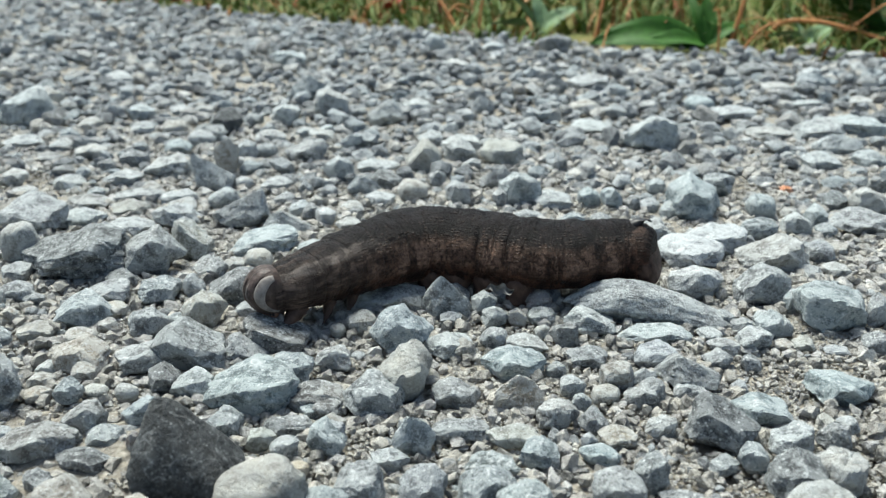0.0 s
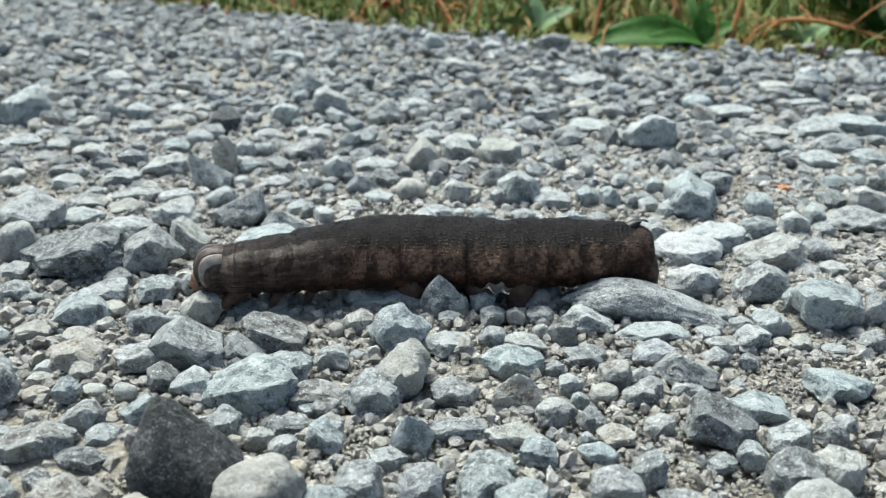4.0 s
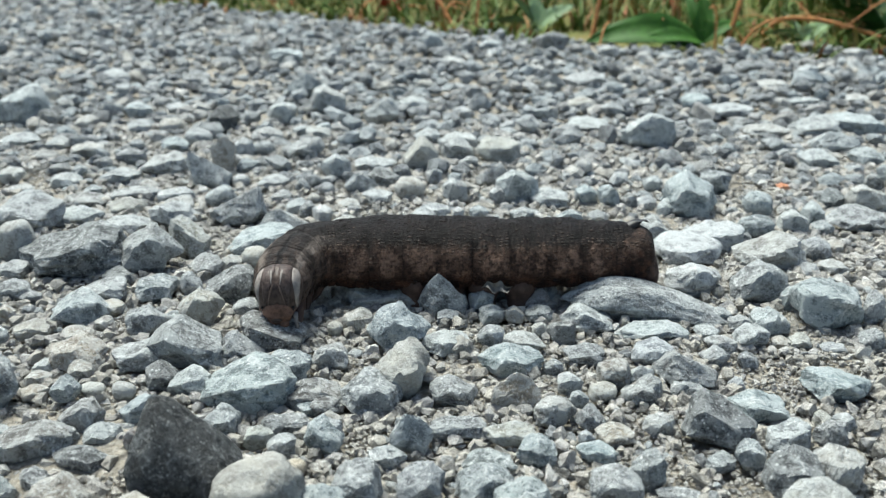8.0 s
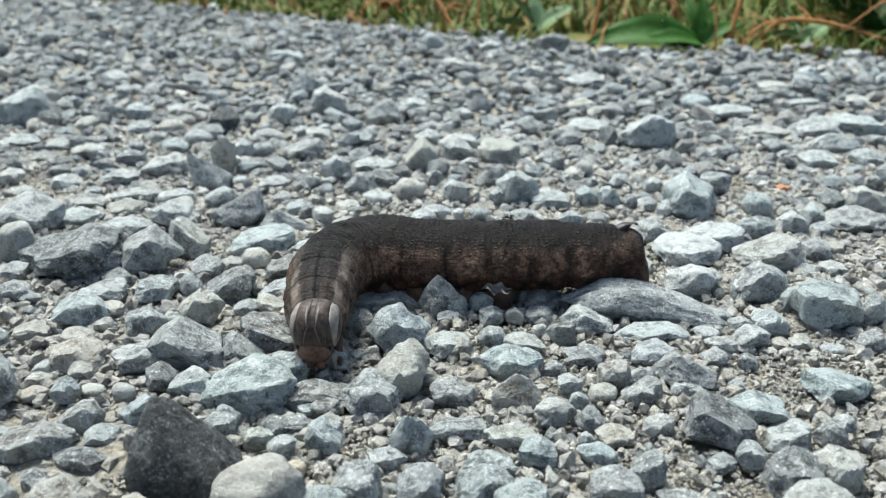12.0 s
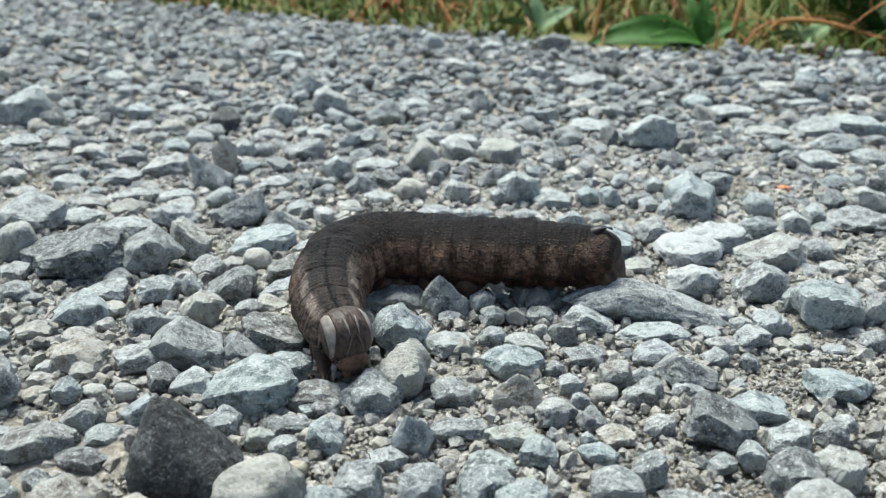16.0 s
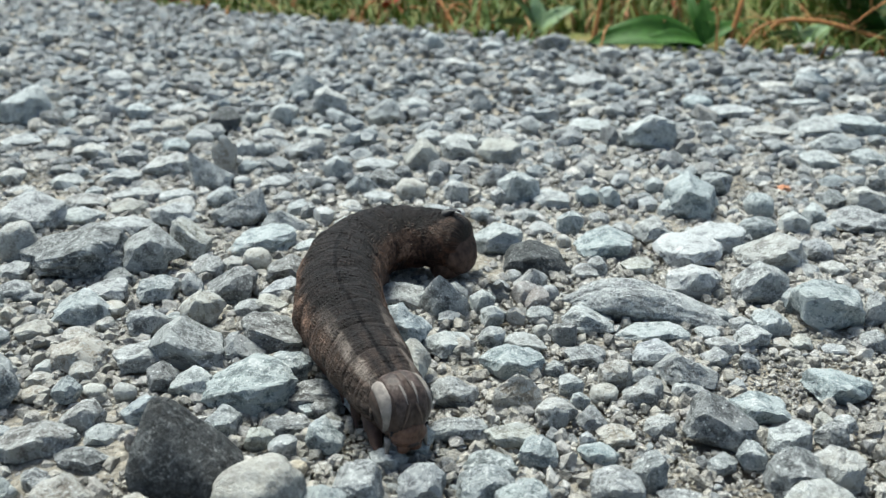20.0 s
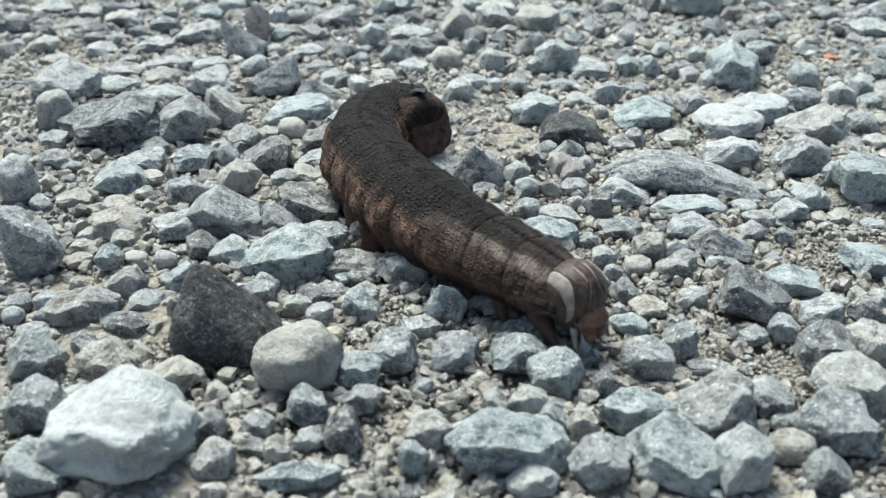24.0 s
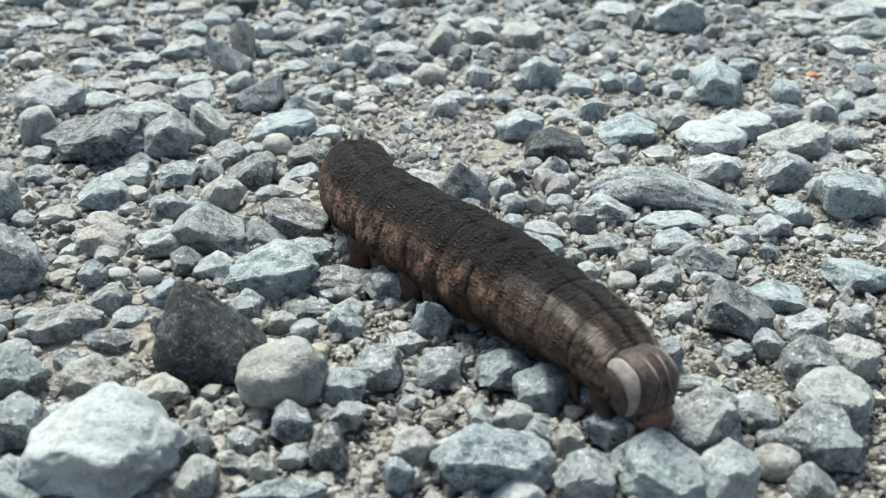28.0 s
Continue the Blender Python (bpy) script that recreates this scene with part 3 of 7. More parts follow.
def scatter(name, label, count, y0, y1, small, large, seed, keep_off=0.5, wide=False, lift=0.40, material=STONE_MIX, bare=0.0, corners=0, flat=0.40):
    """Loose stones too many to count, as one mesh."""
    rng = np.random.RandomState(seed)
    shapes = [chip(seed * 50 + i, corners) for i in range(16)]
    y = np.sqrt(rng.uniform(y0 * y0, y1 * y1, count)) if not wide else rng.uniform(y0, y1, count)
    x = rng.uniform(-1, 1, count) * ((0.56 * y + 0.035) if not wide else 0.6)
    size = small * (large / small) ** (rng.uniform(0, 1, count) ** 1.9)
    limit = np.array([edge(v) for v in x])
    ok = y < limit + rng.normal(0, 0.012, count)
    if wide:
        ok &= (np.abs(x) > 0.56 * y + 0.03) | (y < 0.05)
    if keep_off and LAID:
        laid = np.array(LAID)
        for lx, ly, lw, ld in laid:
            ok &= ((x - lx) / (lw * keep_off + size * 0.35)) ** 2 + ((y - ly) / (ld * keep_off + size * 0.35)) ** 2 > 1
    if corners == 0 and not wide:
        for sx, sy, sr in SOIL_PATCHES:
            ok &= ((x - sx) / sr) ** 2 + ((y - sy) / (1.6 * sr)) ** 2 > rng.uniform(0.5, 1.3, count)
    elif not wide and large > 0.002:
        for sx, sy, sr in SOIL_PATCHES:
            ok &= (((x - sx) / sr) ** 2 + ((y - sy) / (1.6 * sr)) ** 2 > 1) | (size < 0.0011)
    if bare:
        # patches of open soil where only the crumbs lie
        thin = np.array([noise.noise(Vector((a * 34, b * 26, 7.7))) for a, b in zip(x, y)])
        ok &= (thin < bare) | (size < small * 1.25) & (rng.uniform(0, 1, count) < 0.3)
    x, y, size = x[ok], y[ok], size[ok]
    verts, tris, at = [], [], 0
    for i in range(16):
        p, f = shapes[i]
        mine = slice(i, None, 16)
        px, py, s = x[mine], y[mine], size[mine]
        if not len(px):
            continue
        a, b = rng.uniform(0, 6.28, len(px)), rng.uniform(-0.35, 0.35, len(px))
        dim = s[:, None] * np.stack([rng.uniform(0.8, 1.25, len(px)), rng.uniform(0.65, 1.0, len(px)), rng.uniform(flat, flat + 0.35, len(px))], 1)
        q = p[None] * dim[:, None]
        q = np.stack([q[..., 0] * np.cos(b)[:, None] + q[..., 2] * np.sin(b)[:, None], q[..., 1], q[..., 2] * np.cos(b)[:, None] - q[..., 0] * np.sin(b)[:, None]], -1)
        q = np.stack([q[..., 0] * np.cos(a)[:, None] - q[..., 1] * np.sin(a)[:, None], q[..., 0] * np.sin(a)[:, None] + q[..., 1] * np.cos(a)[:, None], q[..., 2]], -1)
        q += np.stack([px, py, dim[:, 2] * lift * rng.uniform(0.3, 1.6, len(px))], 1)[:, None]
        verts.append(q.reshape(-1, 3))
        tris.append((f[None] + (np.arange(len(px)) * len(p))[:, None, None] + at).reshape(-1, 3))
        at += len(px) * len(p)
    me = mesh_arrays(name, np.concatenate(verts), np.concatenate(tris), material, smooth=False)
    return tagged(new(name, me), label, "gravel", kind="stuff")


build_ground()


# ---- the verge ----
def blade(verts, faces, foot, height, lean, turn, width):
    at = len(verts)
    steps = 5
    for i in range(steps + 1):
        u = i / steps
        w = width * (1 - u ** 1.7) * 0.5 + 0.00005
        out = lean * height * u * u
        z = height * (u - 0.35 * abs(lean) * u * u)
        c, s = math.cos(turn), math.sin(turn)
        for k, dip in ((-1, 0.0), (0, -0.35), (1, 0.0)):
            verts.append((foot[0] + c * out - s * k * w, foot[1] + s * out + c * k * w, foot[2] + z + dip * w))
    for i in range(steps):
        for j in range(2):
            a = at + 3 * i + j
            faces.append((a, a + 1, a + 4, a + 3))


def build_grass():
    rng = random.Random(11)
    verts, faces = [], []
    for _ in range(12000):
        x = rng.uniform(-0.5, 0.5)
        y = edge(x) + rng.uniform(0.0, 1.0) ** 1.6 * 0.42 + rng.gauss(0, 0.005)
        if 0.05 < x < 0.125 and y < edge(x) + 0.03:
            continue
        blade(verts, faces, (x, y, -0.001), rng.uniform(0.006, 0.03) * (0.45 + min(1.0, max(0.0, (y - edge(x)) * 9))), rng.uniform(0.3, 1.5), rng.uniform(0, 6.28), rng.uniform(0.0006, 0.0028))
    tagged(new("grass", mesh_from("grass", verts, faces, GRASS)), "green and straw-coloured grass along the edge of the gravel", "grass", kind="stuff")


def leaf_mesh(name, length, width, arch, droop, material, ribs=3):
    """A broad leaf along +x with folded midrib and long parallel veins."""
    nx, ny = 18, 13
    verts, faces = [], []
    for layer in (0, 1):
        for i in range(nx + 1):
            u = i / nx
            w = width * 0.5 * (math.sin(math.pi * min(1.0, u ** 0.8)) ** 0.75 * 0.98 + 0.02 + 0.05 * (1 - u))
            z = arch * math.sin(u * 2.2) * length - droop * u ** 2.4 * length
            for j in range(ny):
                v = 2 * j / (ny - 1) - 1
                rib = 0.012 * width * math.cos(v * ribs * math.pi)
                wave = 0.03 * width * math.sin(u * 11 + v * 3)
                verts.append((u * length, v * w, z + abs(v) * w * 0.28 + rib + wave * abs(v) - layer * 0.0004))
    row = ny
    for i in range(nx):
        for j in range(ny - 1):
            a = i * row + j
            faces.append((a, a + 1, a + row + 1, a + row))
            b = a + (nx + 1) * row
            faces.append((b, b + row, b + row + 1, b + 1))
    return mesh_from(name, verts, faces, material)


def plant(name, label, x, y, leaves, material):
    root = tagged(new(name), label, "plant", "plants of the verge")
    root.matrix_basis = Matrix.Translation((x, y, 0.0))
    for turn, tip, length, width, arch, droop, roll in leaves:
        part("leaf", leaf_mesh("leaf", length, width, arch, droop, material), root, m=pose(0, 0, 0.001, 0, -tip, turn) @ pose(0, 0, 0, roll))
    return root


def stem(name, label, points, radius, material):
    cu = bpy.data.curves.new(name, "CURVE")
    cu.dimensions, cu.bevel_depth, cu.bevel_resolution, cu.resolution_u = "3D", radius, 2, 6
    sp = cu.splines.new("BEZIER")
    sp.bezier_points.add(len(points) - 1)
    for b, p in zip(sp.bezier_points, points):
        b.co, b.handle_left_type, b.handle_right_type = p, "AUTO", "AUTO"
    sp.bezier_points[-1].radius = 0.4
    cu.materials.append(material)
    return tagged(new(name, cu), label, "stem", "dry stems")


def build_verge():
    build_grass()
    plant("plantain", "broad-leaved green plantain at the edge of the gravel", 0.112, 0.412, [(186, 6, 0.050, 0.017, 0.12, 0.22, -38), (85, 62, 0.022, 0.008, 0.05, 0.05, 0), (110, 50, 0.026, 0.005, 0.12, 0.1, -25), (200, 5, 0.03, 0.011, 0.1, 0.1, -25), (20, 20, 0.022, 0.007, 0.2, 0.2, 25)], LEAF)
    plant("broadleaf_weed", "pale green downy weed beside the gravel", 0.044, 0.448, [(190, 12, 0.024, 0.010, 0.1, 0.1, 25), (160, 45, 0.026, 0.010, 0.1, 0.1, 25), (100, 55, 0.02, 0.009, 0.1, 0.1, 25), (20, 30, 0.022, 0.009, 0.1, 0.1, 25)], LEAF_PALE)
    plant("broadleaf_weed", "pale green downy weed beside the gravel", 0.152, 0.405, [(180, 22, 0.018, 0.010, 0.1, 0.2, 25), (120, 45, 0.018, 0.009, 0.1, 0.1, 25), (30, 30, 0.016, 0.009, 0.1, 0.1, 25), (250, 12, 0.014, 0.008, 0.1, 0.2, 25)], LEAF_PALE)
    plant("dark_weed", "dark green leafy weed in the verge", 0.205, 0.47, [(170, 50, 0.06, 0.022, 0.1, 0.1, 25), (110, 60, 0.06, 0.024, 0.1, 0.1, 25), (60, 45, 0.06, 0.022, 0.1, 0.2, 25), (220, 35, 0.055, 0.02, 0.1, 0.2, 25), (20, 35, 0.05, 0.02, 0.1, 0.2, 25)], LEAF_DARK)
    plant("dark_weed", "low dark green leafy weed at the edge of the gravel", 0.192, 0.412, [(200, 14, 0.026, 0.013, 0.1, 0.1, 25), (160, 30, 0.028, 0.014, 0.1, 0.1, 25), (120, 40, 0.026, 0.013, 0.1, 0.1, 25), (60, 30, 0.026, 0.013, 0.1, 0.2, 25), (250, 18, 0.022, 0.012, 0.1, 0.2, 25), (330, 22, 0.024, 0.012, 0.1, 0.2, 25)], LEAF_DARK)
    plant("red_weed", "small dark red leaves by the roadside", -0.152, 0.566, [(20, 30, 0.012, 0.008, 0.1, 0.2, 25), (120, 35, 0.012, 0.008, 0.1, 0.2, 25), (250, 20, 0.012, 0.008, 0.1, 0.2, 25)], RED_LEAF)
    plant("red_weed", "small dark red leaves by the roadside", -0.03, 0.53, [(20, 50, 0.014, 0.008, 0.1, 0.2, 25), (140, 55, 0.014, 0.008, 0.1, 0.2, 25), (250, 40, 0.012, 0.008, 0.1, 0.2, 25)], RED_LEAF)
    stem("dry_straw", "bent orange dry stem arching over the grass", [(0.137, 0.412, 0.004), (0.142, 0.41, 0.010), (0.153, 0.408, 0.0115), (0.172, 0.404, 0.008), (0.192, 0.398, 0.002)], 0.0009, STRAW)
    stem("dry_straw", "upright orange dry stem in the grass", [(0.122, 0.412, 0.0), (0.126, 0.414, 0.014), (0.132, 0.42, 0.04)], 0.0010, STRAW)
    stem("dry_straw", "leaning straw-coloured dry stem in the grass", [(0.006, 0.46, 0.0), (0.0, 0.468, 0.010), (-0.01, 0.48, 0.022)], 0.0008, STRAW)
    stem("dry_straw", "leaning straw-coloured dry stem in the grass", [(0.066, 0.425, 0.0), (0.07, 0.43, 0.02), (0.072, 0.436, 0.04)], 0.0009, STRAW)
    rng = random.Random(23)
    for _ in range(13):
        x = rng.choice((rng.uniform(0.11, 0.21), rng.uniform(0.12, 0.2), rng.uniform(-0.12, 0.11)))
        y = edge(x) + rng.uniform(0.0, 0.05)
        turn, reach, rise = rng.uniform(0, 6.28), rng.uniform(0.015, 0.045), rng.uniform(0.006, 0.03)
        way = Vector((math.cos(turn) * reach, math.sin(turn) * reach * 0.4, 0))
        foot = Vector((x, y, 0.0))
        stem("dry_straw", "thin orange-brown dry stem leaning in the grass", [foot, foot + way * 0.4 + Vector((0, 0, rise)), foot + way + Vector((0, 0, rise * rng.uniform(0.3, 1.3)))], rng.uniform(0.0003, 0.0006), STRAW)
    stem("dry_straw", "short reddish dry stem in the grass", [(-0.042, 0.49, 0.0), (-0.038, 0.492, 0.008), (-0.03, 0.495, 0.012)], 0.0010, STRAW)


build_verge()

# ---- caterpillar ----
RINGS = 37
GIRTH = 0.0061
caterpillar = tagged(new("caterpillar"), "plump dark brown hawk-moth caterpillar with mottled skin crawling over gravel", "caterpillar")
BASE = Vector((0.0, 0.16, 0.0))
caterpillar.matrix_basis = Matrix.Translation(BASE)
PIECES = []          # (part, how far along the body, its offset pose)


def girth(s):
    """Radius along the body, head 0 to tail 1."""
    return GIRTH * float(np.interp(s, [0, 0.05, 0.12, 0.22, 0.35, 0.6, 0.82, 0.88, 0.92, 0.95, 0.975, 1.0, 1.008, 1.0135], [0.58, 0.72, 0.80, 0.91, 1.03, 1.02, 0.94, 0.91, 0.90, 0.87, 0.84, 0.75, 0.62, 0.20]))


def ring_mesh(i):
    s0 = i / RINGS
    length = 0.0040
    verts, faces, along, around, side = [], [], [], [], []
    na, nl = 72, 19
    for a in range(nl):
        u = 2 * a / (nl - 1) - 1
        s = s0 + (0.5 - u) / RINGS
        hide = 1.0 - 0.03 * max(0.0, abs(u) - 0.45) ** 2
        seg = abs((s * 12.0) % 1.0 - 0.5) * 2
        crease = 1.008 - 0.014 * seg ** 2 - (0.018 + 0.03 * max(0.0, 1 - s / 0.3)) * max(0.0, (seg - 0.76) / 0.24) ** 2
        # eight narrow folds on each segment
        fine = 1.0 - 0.012 * abs(math.cos(math.pi * s * 96)) ** 5
        r = girth(s) * hide * crease * fine
        for b in range(na):
            t = 2 * math.pi * b / na
            half = t if t <= math.pi else 2 * math.pi - t
            lump = noise.noise(Vector((s * 34, math.cos(t) * 1.6, math.sin(t) * 1.6))) * 0.075 + noise.noise(Vector((s * 130, math.cos(t) * 6, math.sin(t) * 6))) * 0.032
            bulge = 0.055 * math.exp(-((half - 1.75) / 0.3) ** 2) * (1 - seg) + 0.035 * math.exp(-((half - 2.25) / 0.2) ** 2) * (1 - seg)
            fold = 1.0 + lump + bulge - 0.03 * math.exp(-((half - 2.0) / 0.12) ** 2)
            y, z = math.sin(t) * r * 1.02, math.cos(t) * r
            if z < -0.62 * r:
                z = -0.62 * r + (z + 0.62 * r) * 0.45
            verts.append((u * length / 2, y * fold, z * fold))
            along.append(min(1.0, max(0.0, s)))
            around.append(half / math.pi)
            side.append(0.0 if t <= math.pi else 1.0)
    for a in range(nl - 1):
        for b in range(na):
            p, q = a * na + b, a * na + (b + 1) % na
            faces.append((p, p + na, q + na, q))
    faces.append(tuple(range(na)))
    faces.append(tuple(reversed(range((nl - 1) * na, nl * na))))
    me = mesh_from("body_ring", verts, faces, SKIN)
    for key, values in (("along", along), ("around", around), ("side", side)):
        me.attributes.new(key, "FLOAT", "POINT").data.foreach_set("value", values)
    return me


def lathe(name, stations, material, around=14):
    """A closed tube: stations of (centre, radius across, radius along)."""
    verts, faces = [], []
    for c, ra, rb in stations:
        for k in range(around):
            t = 2 * math.pi * k / around
            verts.append((c[0] + math.cos(t) * rb, c[1] + math.sin(t) * ra, c[2]))
    for i in range(len(stations) - 1):
        for k in range(around):
            p, q = i * around + k, i * around + (k + 1) % around
            faces.append((p, p + around, q + around, q))
    faces.append(tuple(range(around)))
    faces.append(tuple(reversed(range((len(stations) - 1) * around, len(stations) * around))))
    return mesh_from(name, verts, faces, material)


def boxy(x, y, z):
    """Squares off a direction on a ball, for the blunt head, and narrows it towards the mouth."""
    narrow = 1 - 0.20 * max(0.0, 0.3 - z)
    return [math.copysign(abs(c) ** 0.88, c) * k for c, k in ((x, 1), (y, narrow), (z, 1))]


def band(name, material, scale, low, high, b0, b1, lift=1.025, across=8, up=26):
    """A strip over the blunt head, from the angle b0 at the mouth over the brow to b1 at the nape, between the side angles low(b) and high(b)."""
    verts, faces = [], []
    for layer in (lift, 0.97):
        for j in range(up + 1):
            v = j / up
            b = b0 + (b1 - b0) * v
            pinch = min(1.0, 0.12 + 1.5 * v) * (1 - 0.4 * max(0.0, v - 0.8) / 0.2)
            mid, half = (low(b) + high(b)) / 2, (high(b) - low(b)) / 2 * pinch
            for i in range(across + 1):
                a = mid + half * (2 * i / across - 1)
                rise = 1 + (layer - 1) * (1 - 0.8 * abs(2 * i / across - 1) ** 3) if layer > 1 else layer
                q = boxy(math.cos(a) * math.cos(b), math.sin(a), math.cos(a) * math.sin(b))
                verts.append(tuple(rise * w * c for w, c in zip(scale, q)))
    w, n = across + 1, (across + 1) * (up + 1)
    for j in range(up):
        for i in range(across):
            a = j * w + i
            faces.append((a, a + 1, a + w + 1, a + w))
            faces.append((n + a, n + a + w, n + a + w + 1, n + a + 1))
        for a, b in ((j * w, (j + 1) * w), ((j + 1) * w + across, j * w + across)):
            faces.append((a, b, n + b, n + a))
    return mesh_from(name, verts, faces, material)


def ball(name, radii, material, sub=2):
    v, f = sphere(sub)
    return mesh_arrays(name, v * np.array(radii), f, material)


EYELET = ball("eyelet", (0.00022, 0.00022, 0.00022), BLACK_SHINY)


def build_head():
    size = (0.0036, 0.0037, 0.0041)
    v, f = sphere(5)
    p = np.array([boxy(*q) for q in v]) * np.array(size)
    groove = np.exp(-((v[:, 1]) / 0.05) ** 2) * (v[:, 2] > 0)
    p *= (1 - 0.06 * groove * (v[:, 0] > 0))[:, None]
    head = part("head", mesh_arrays("head", p, f, HEAD_DARK), caterpillar, "brown head capsule with pale stripes")
    for sign in (-1, 1):
        lo, hi = (lambda b: sign * (0.66 - 0.05 * b)), (lambda b: sign * (1.22 - 0.10 * b))
        part("cheek_stripe", band("cheek_stripe", HEAD_PALE, size, lo, hi, -0.65, 2.5, 1.022), head, "broad cream side stripe")
        part("forehead_streak", band("forehead_streak", HEAD_PALE, size, lambda b: sign * (0.06 + 0.05 * b), lambda b: sign * (0.13 + 0.06 * b), 0.75, 1.5, 1.016, 4, 14), head, "short pale streak on the crown")
        for k in range(4):
            a, b = sign * (0.68 - 0.02 * k), -0.22 - 0.15 * k
            q = boxy(math.cos(a) * math.cos(b), math.sin(a), math.cos(a) * math.sin(b))
            part("eyelet", EYELET, head, "tiny black shiny eyelet", Matrix.Translation([1.03 * w * c for w, c in zip(size, q)]))
        part("face_stripe", band("face_stripe", HEAD_TAN, size, lambda b: sign * (0.28 - 0.30 * b), lambda b: sign * (0.345 - 0.30 * b), -0.16, 0.80, 1.020, 4, 14), head, "thin pale face stripe")
        part("brow", band("brow", HEAD_BROWN, size, lambda b: sign * (0.06 + max(0.0, 0.20 - 0.25 * b)), lambda b: sign * (0.66 - 0.05 * b), -0.18, 2.5, 1.010), head, "swollen brown side of the face")
        st = [((0.0025 + 0.0003 * k, sign * (0.0024 + 0.0001 * k), -0.0022 - 0.0009 * k), 0.00044 - 0.0001 * k, 0.00044 - 0.0001 * k) for k in range(4)]
        part("antenna", lathe("antenna", st, HEAD_PALE, 8), head, "short pale antenna")
        st = [((0.0036, sign * 0.0008, -0.0027), 0.0008, 0.0006), ((0.0037, sign * 0.0008, -0.0035), 0.0008, 0.0006), ((0.0033, sign * 0.0005, -0.0043), 0.0004, 0.0003)]
        part("mandible", lathe("mandible", st, HEAD_RED, 10), head, "reddish mandible")
    v, f = sphere(4)
    snout = v * np.array((0.0019, 0.0023, 0.0020)) * (1 + 0.05 * v[:, 2:]) * (1 + 0.05 * np.sin(v[:, 2:] * 9 + 1)) + np.array((0.0026, 0.0, -0.0018))
    part("labrum", mesh_arrays("labrum", snout, f, HEAD_RED), head, "orange-brown snout with mouthparts")
    cleft = [((0.0045, 0, -0.0017), 0.0004, 0.0002), ((0.0045, 0, -0.0021), 0.0009, 0.0003), ((0.0044, 0, -0.0025), 0.0004, 0.0002)]
    part("mouth", lathe("mouth", cleft, HEAD_DARK, 8), head, "dark mouth slit")
    return head


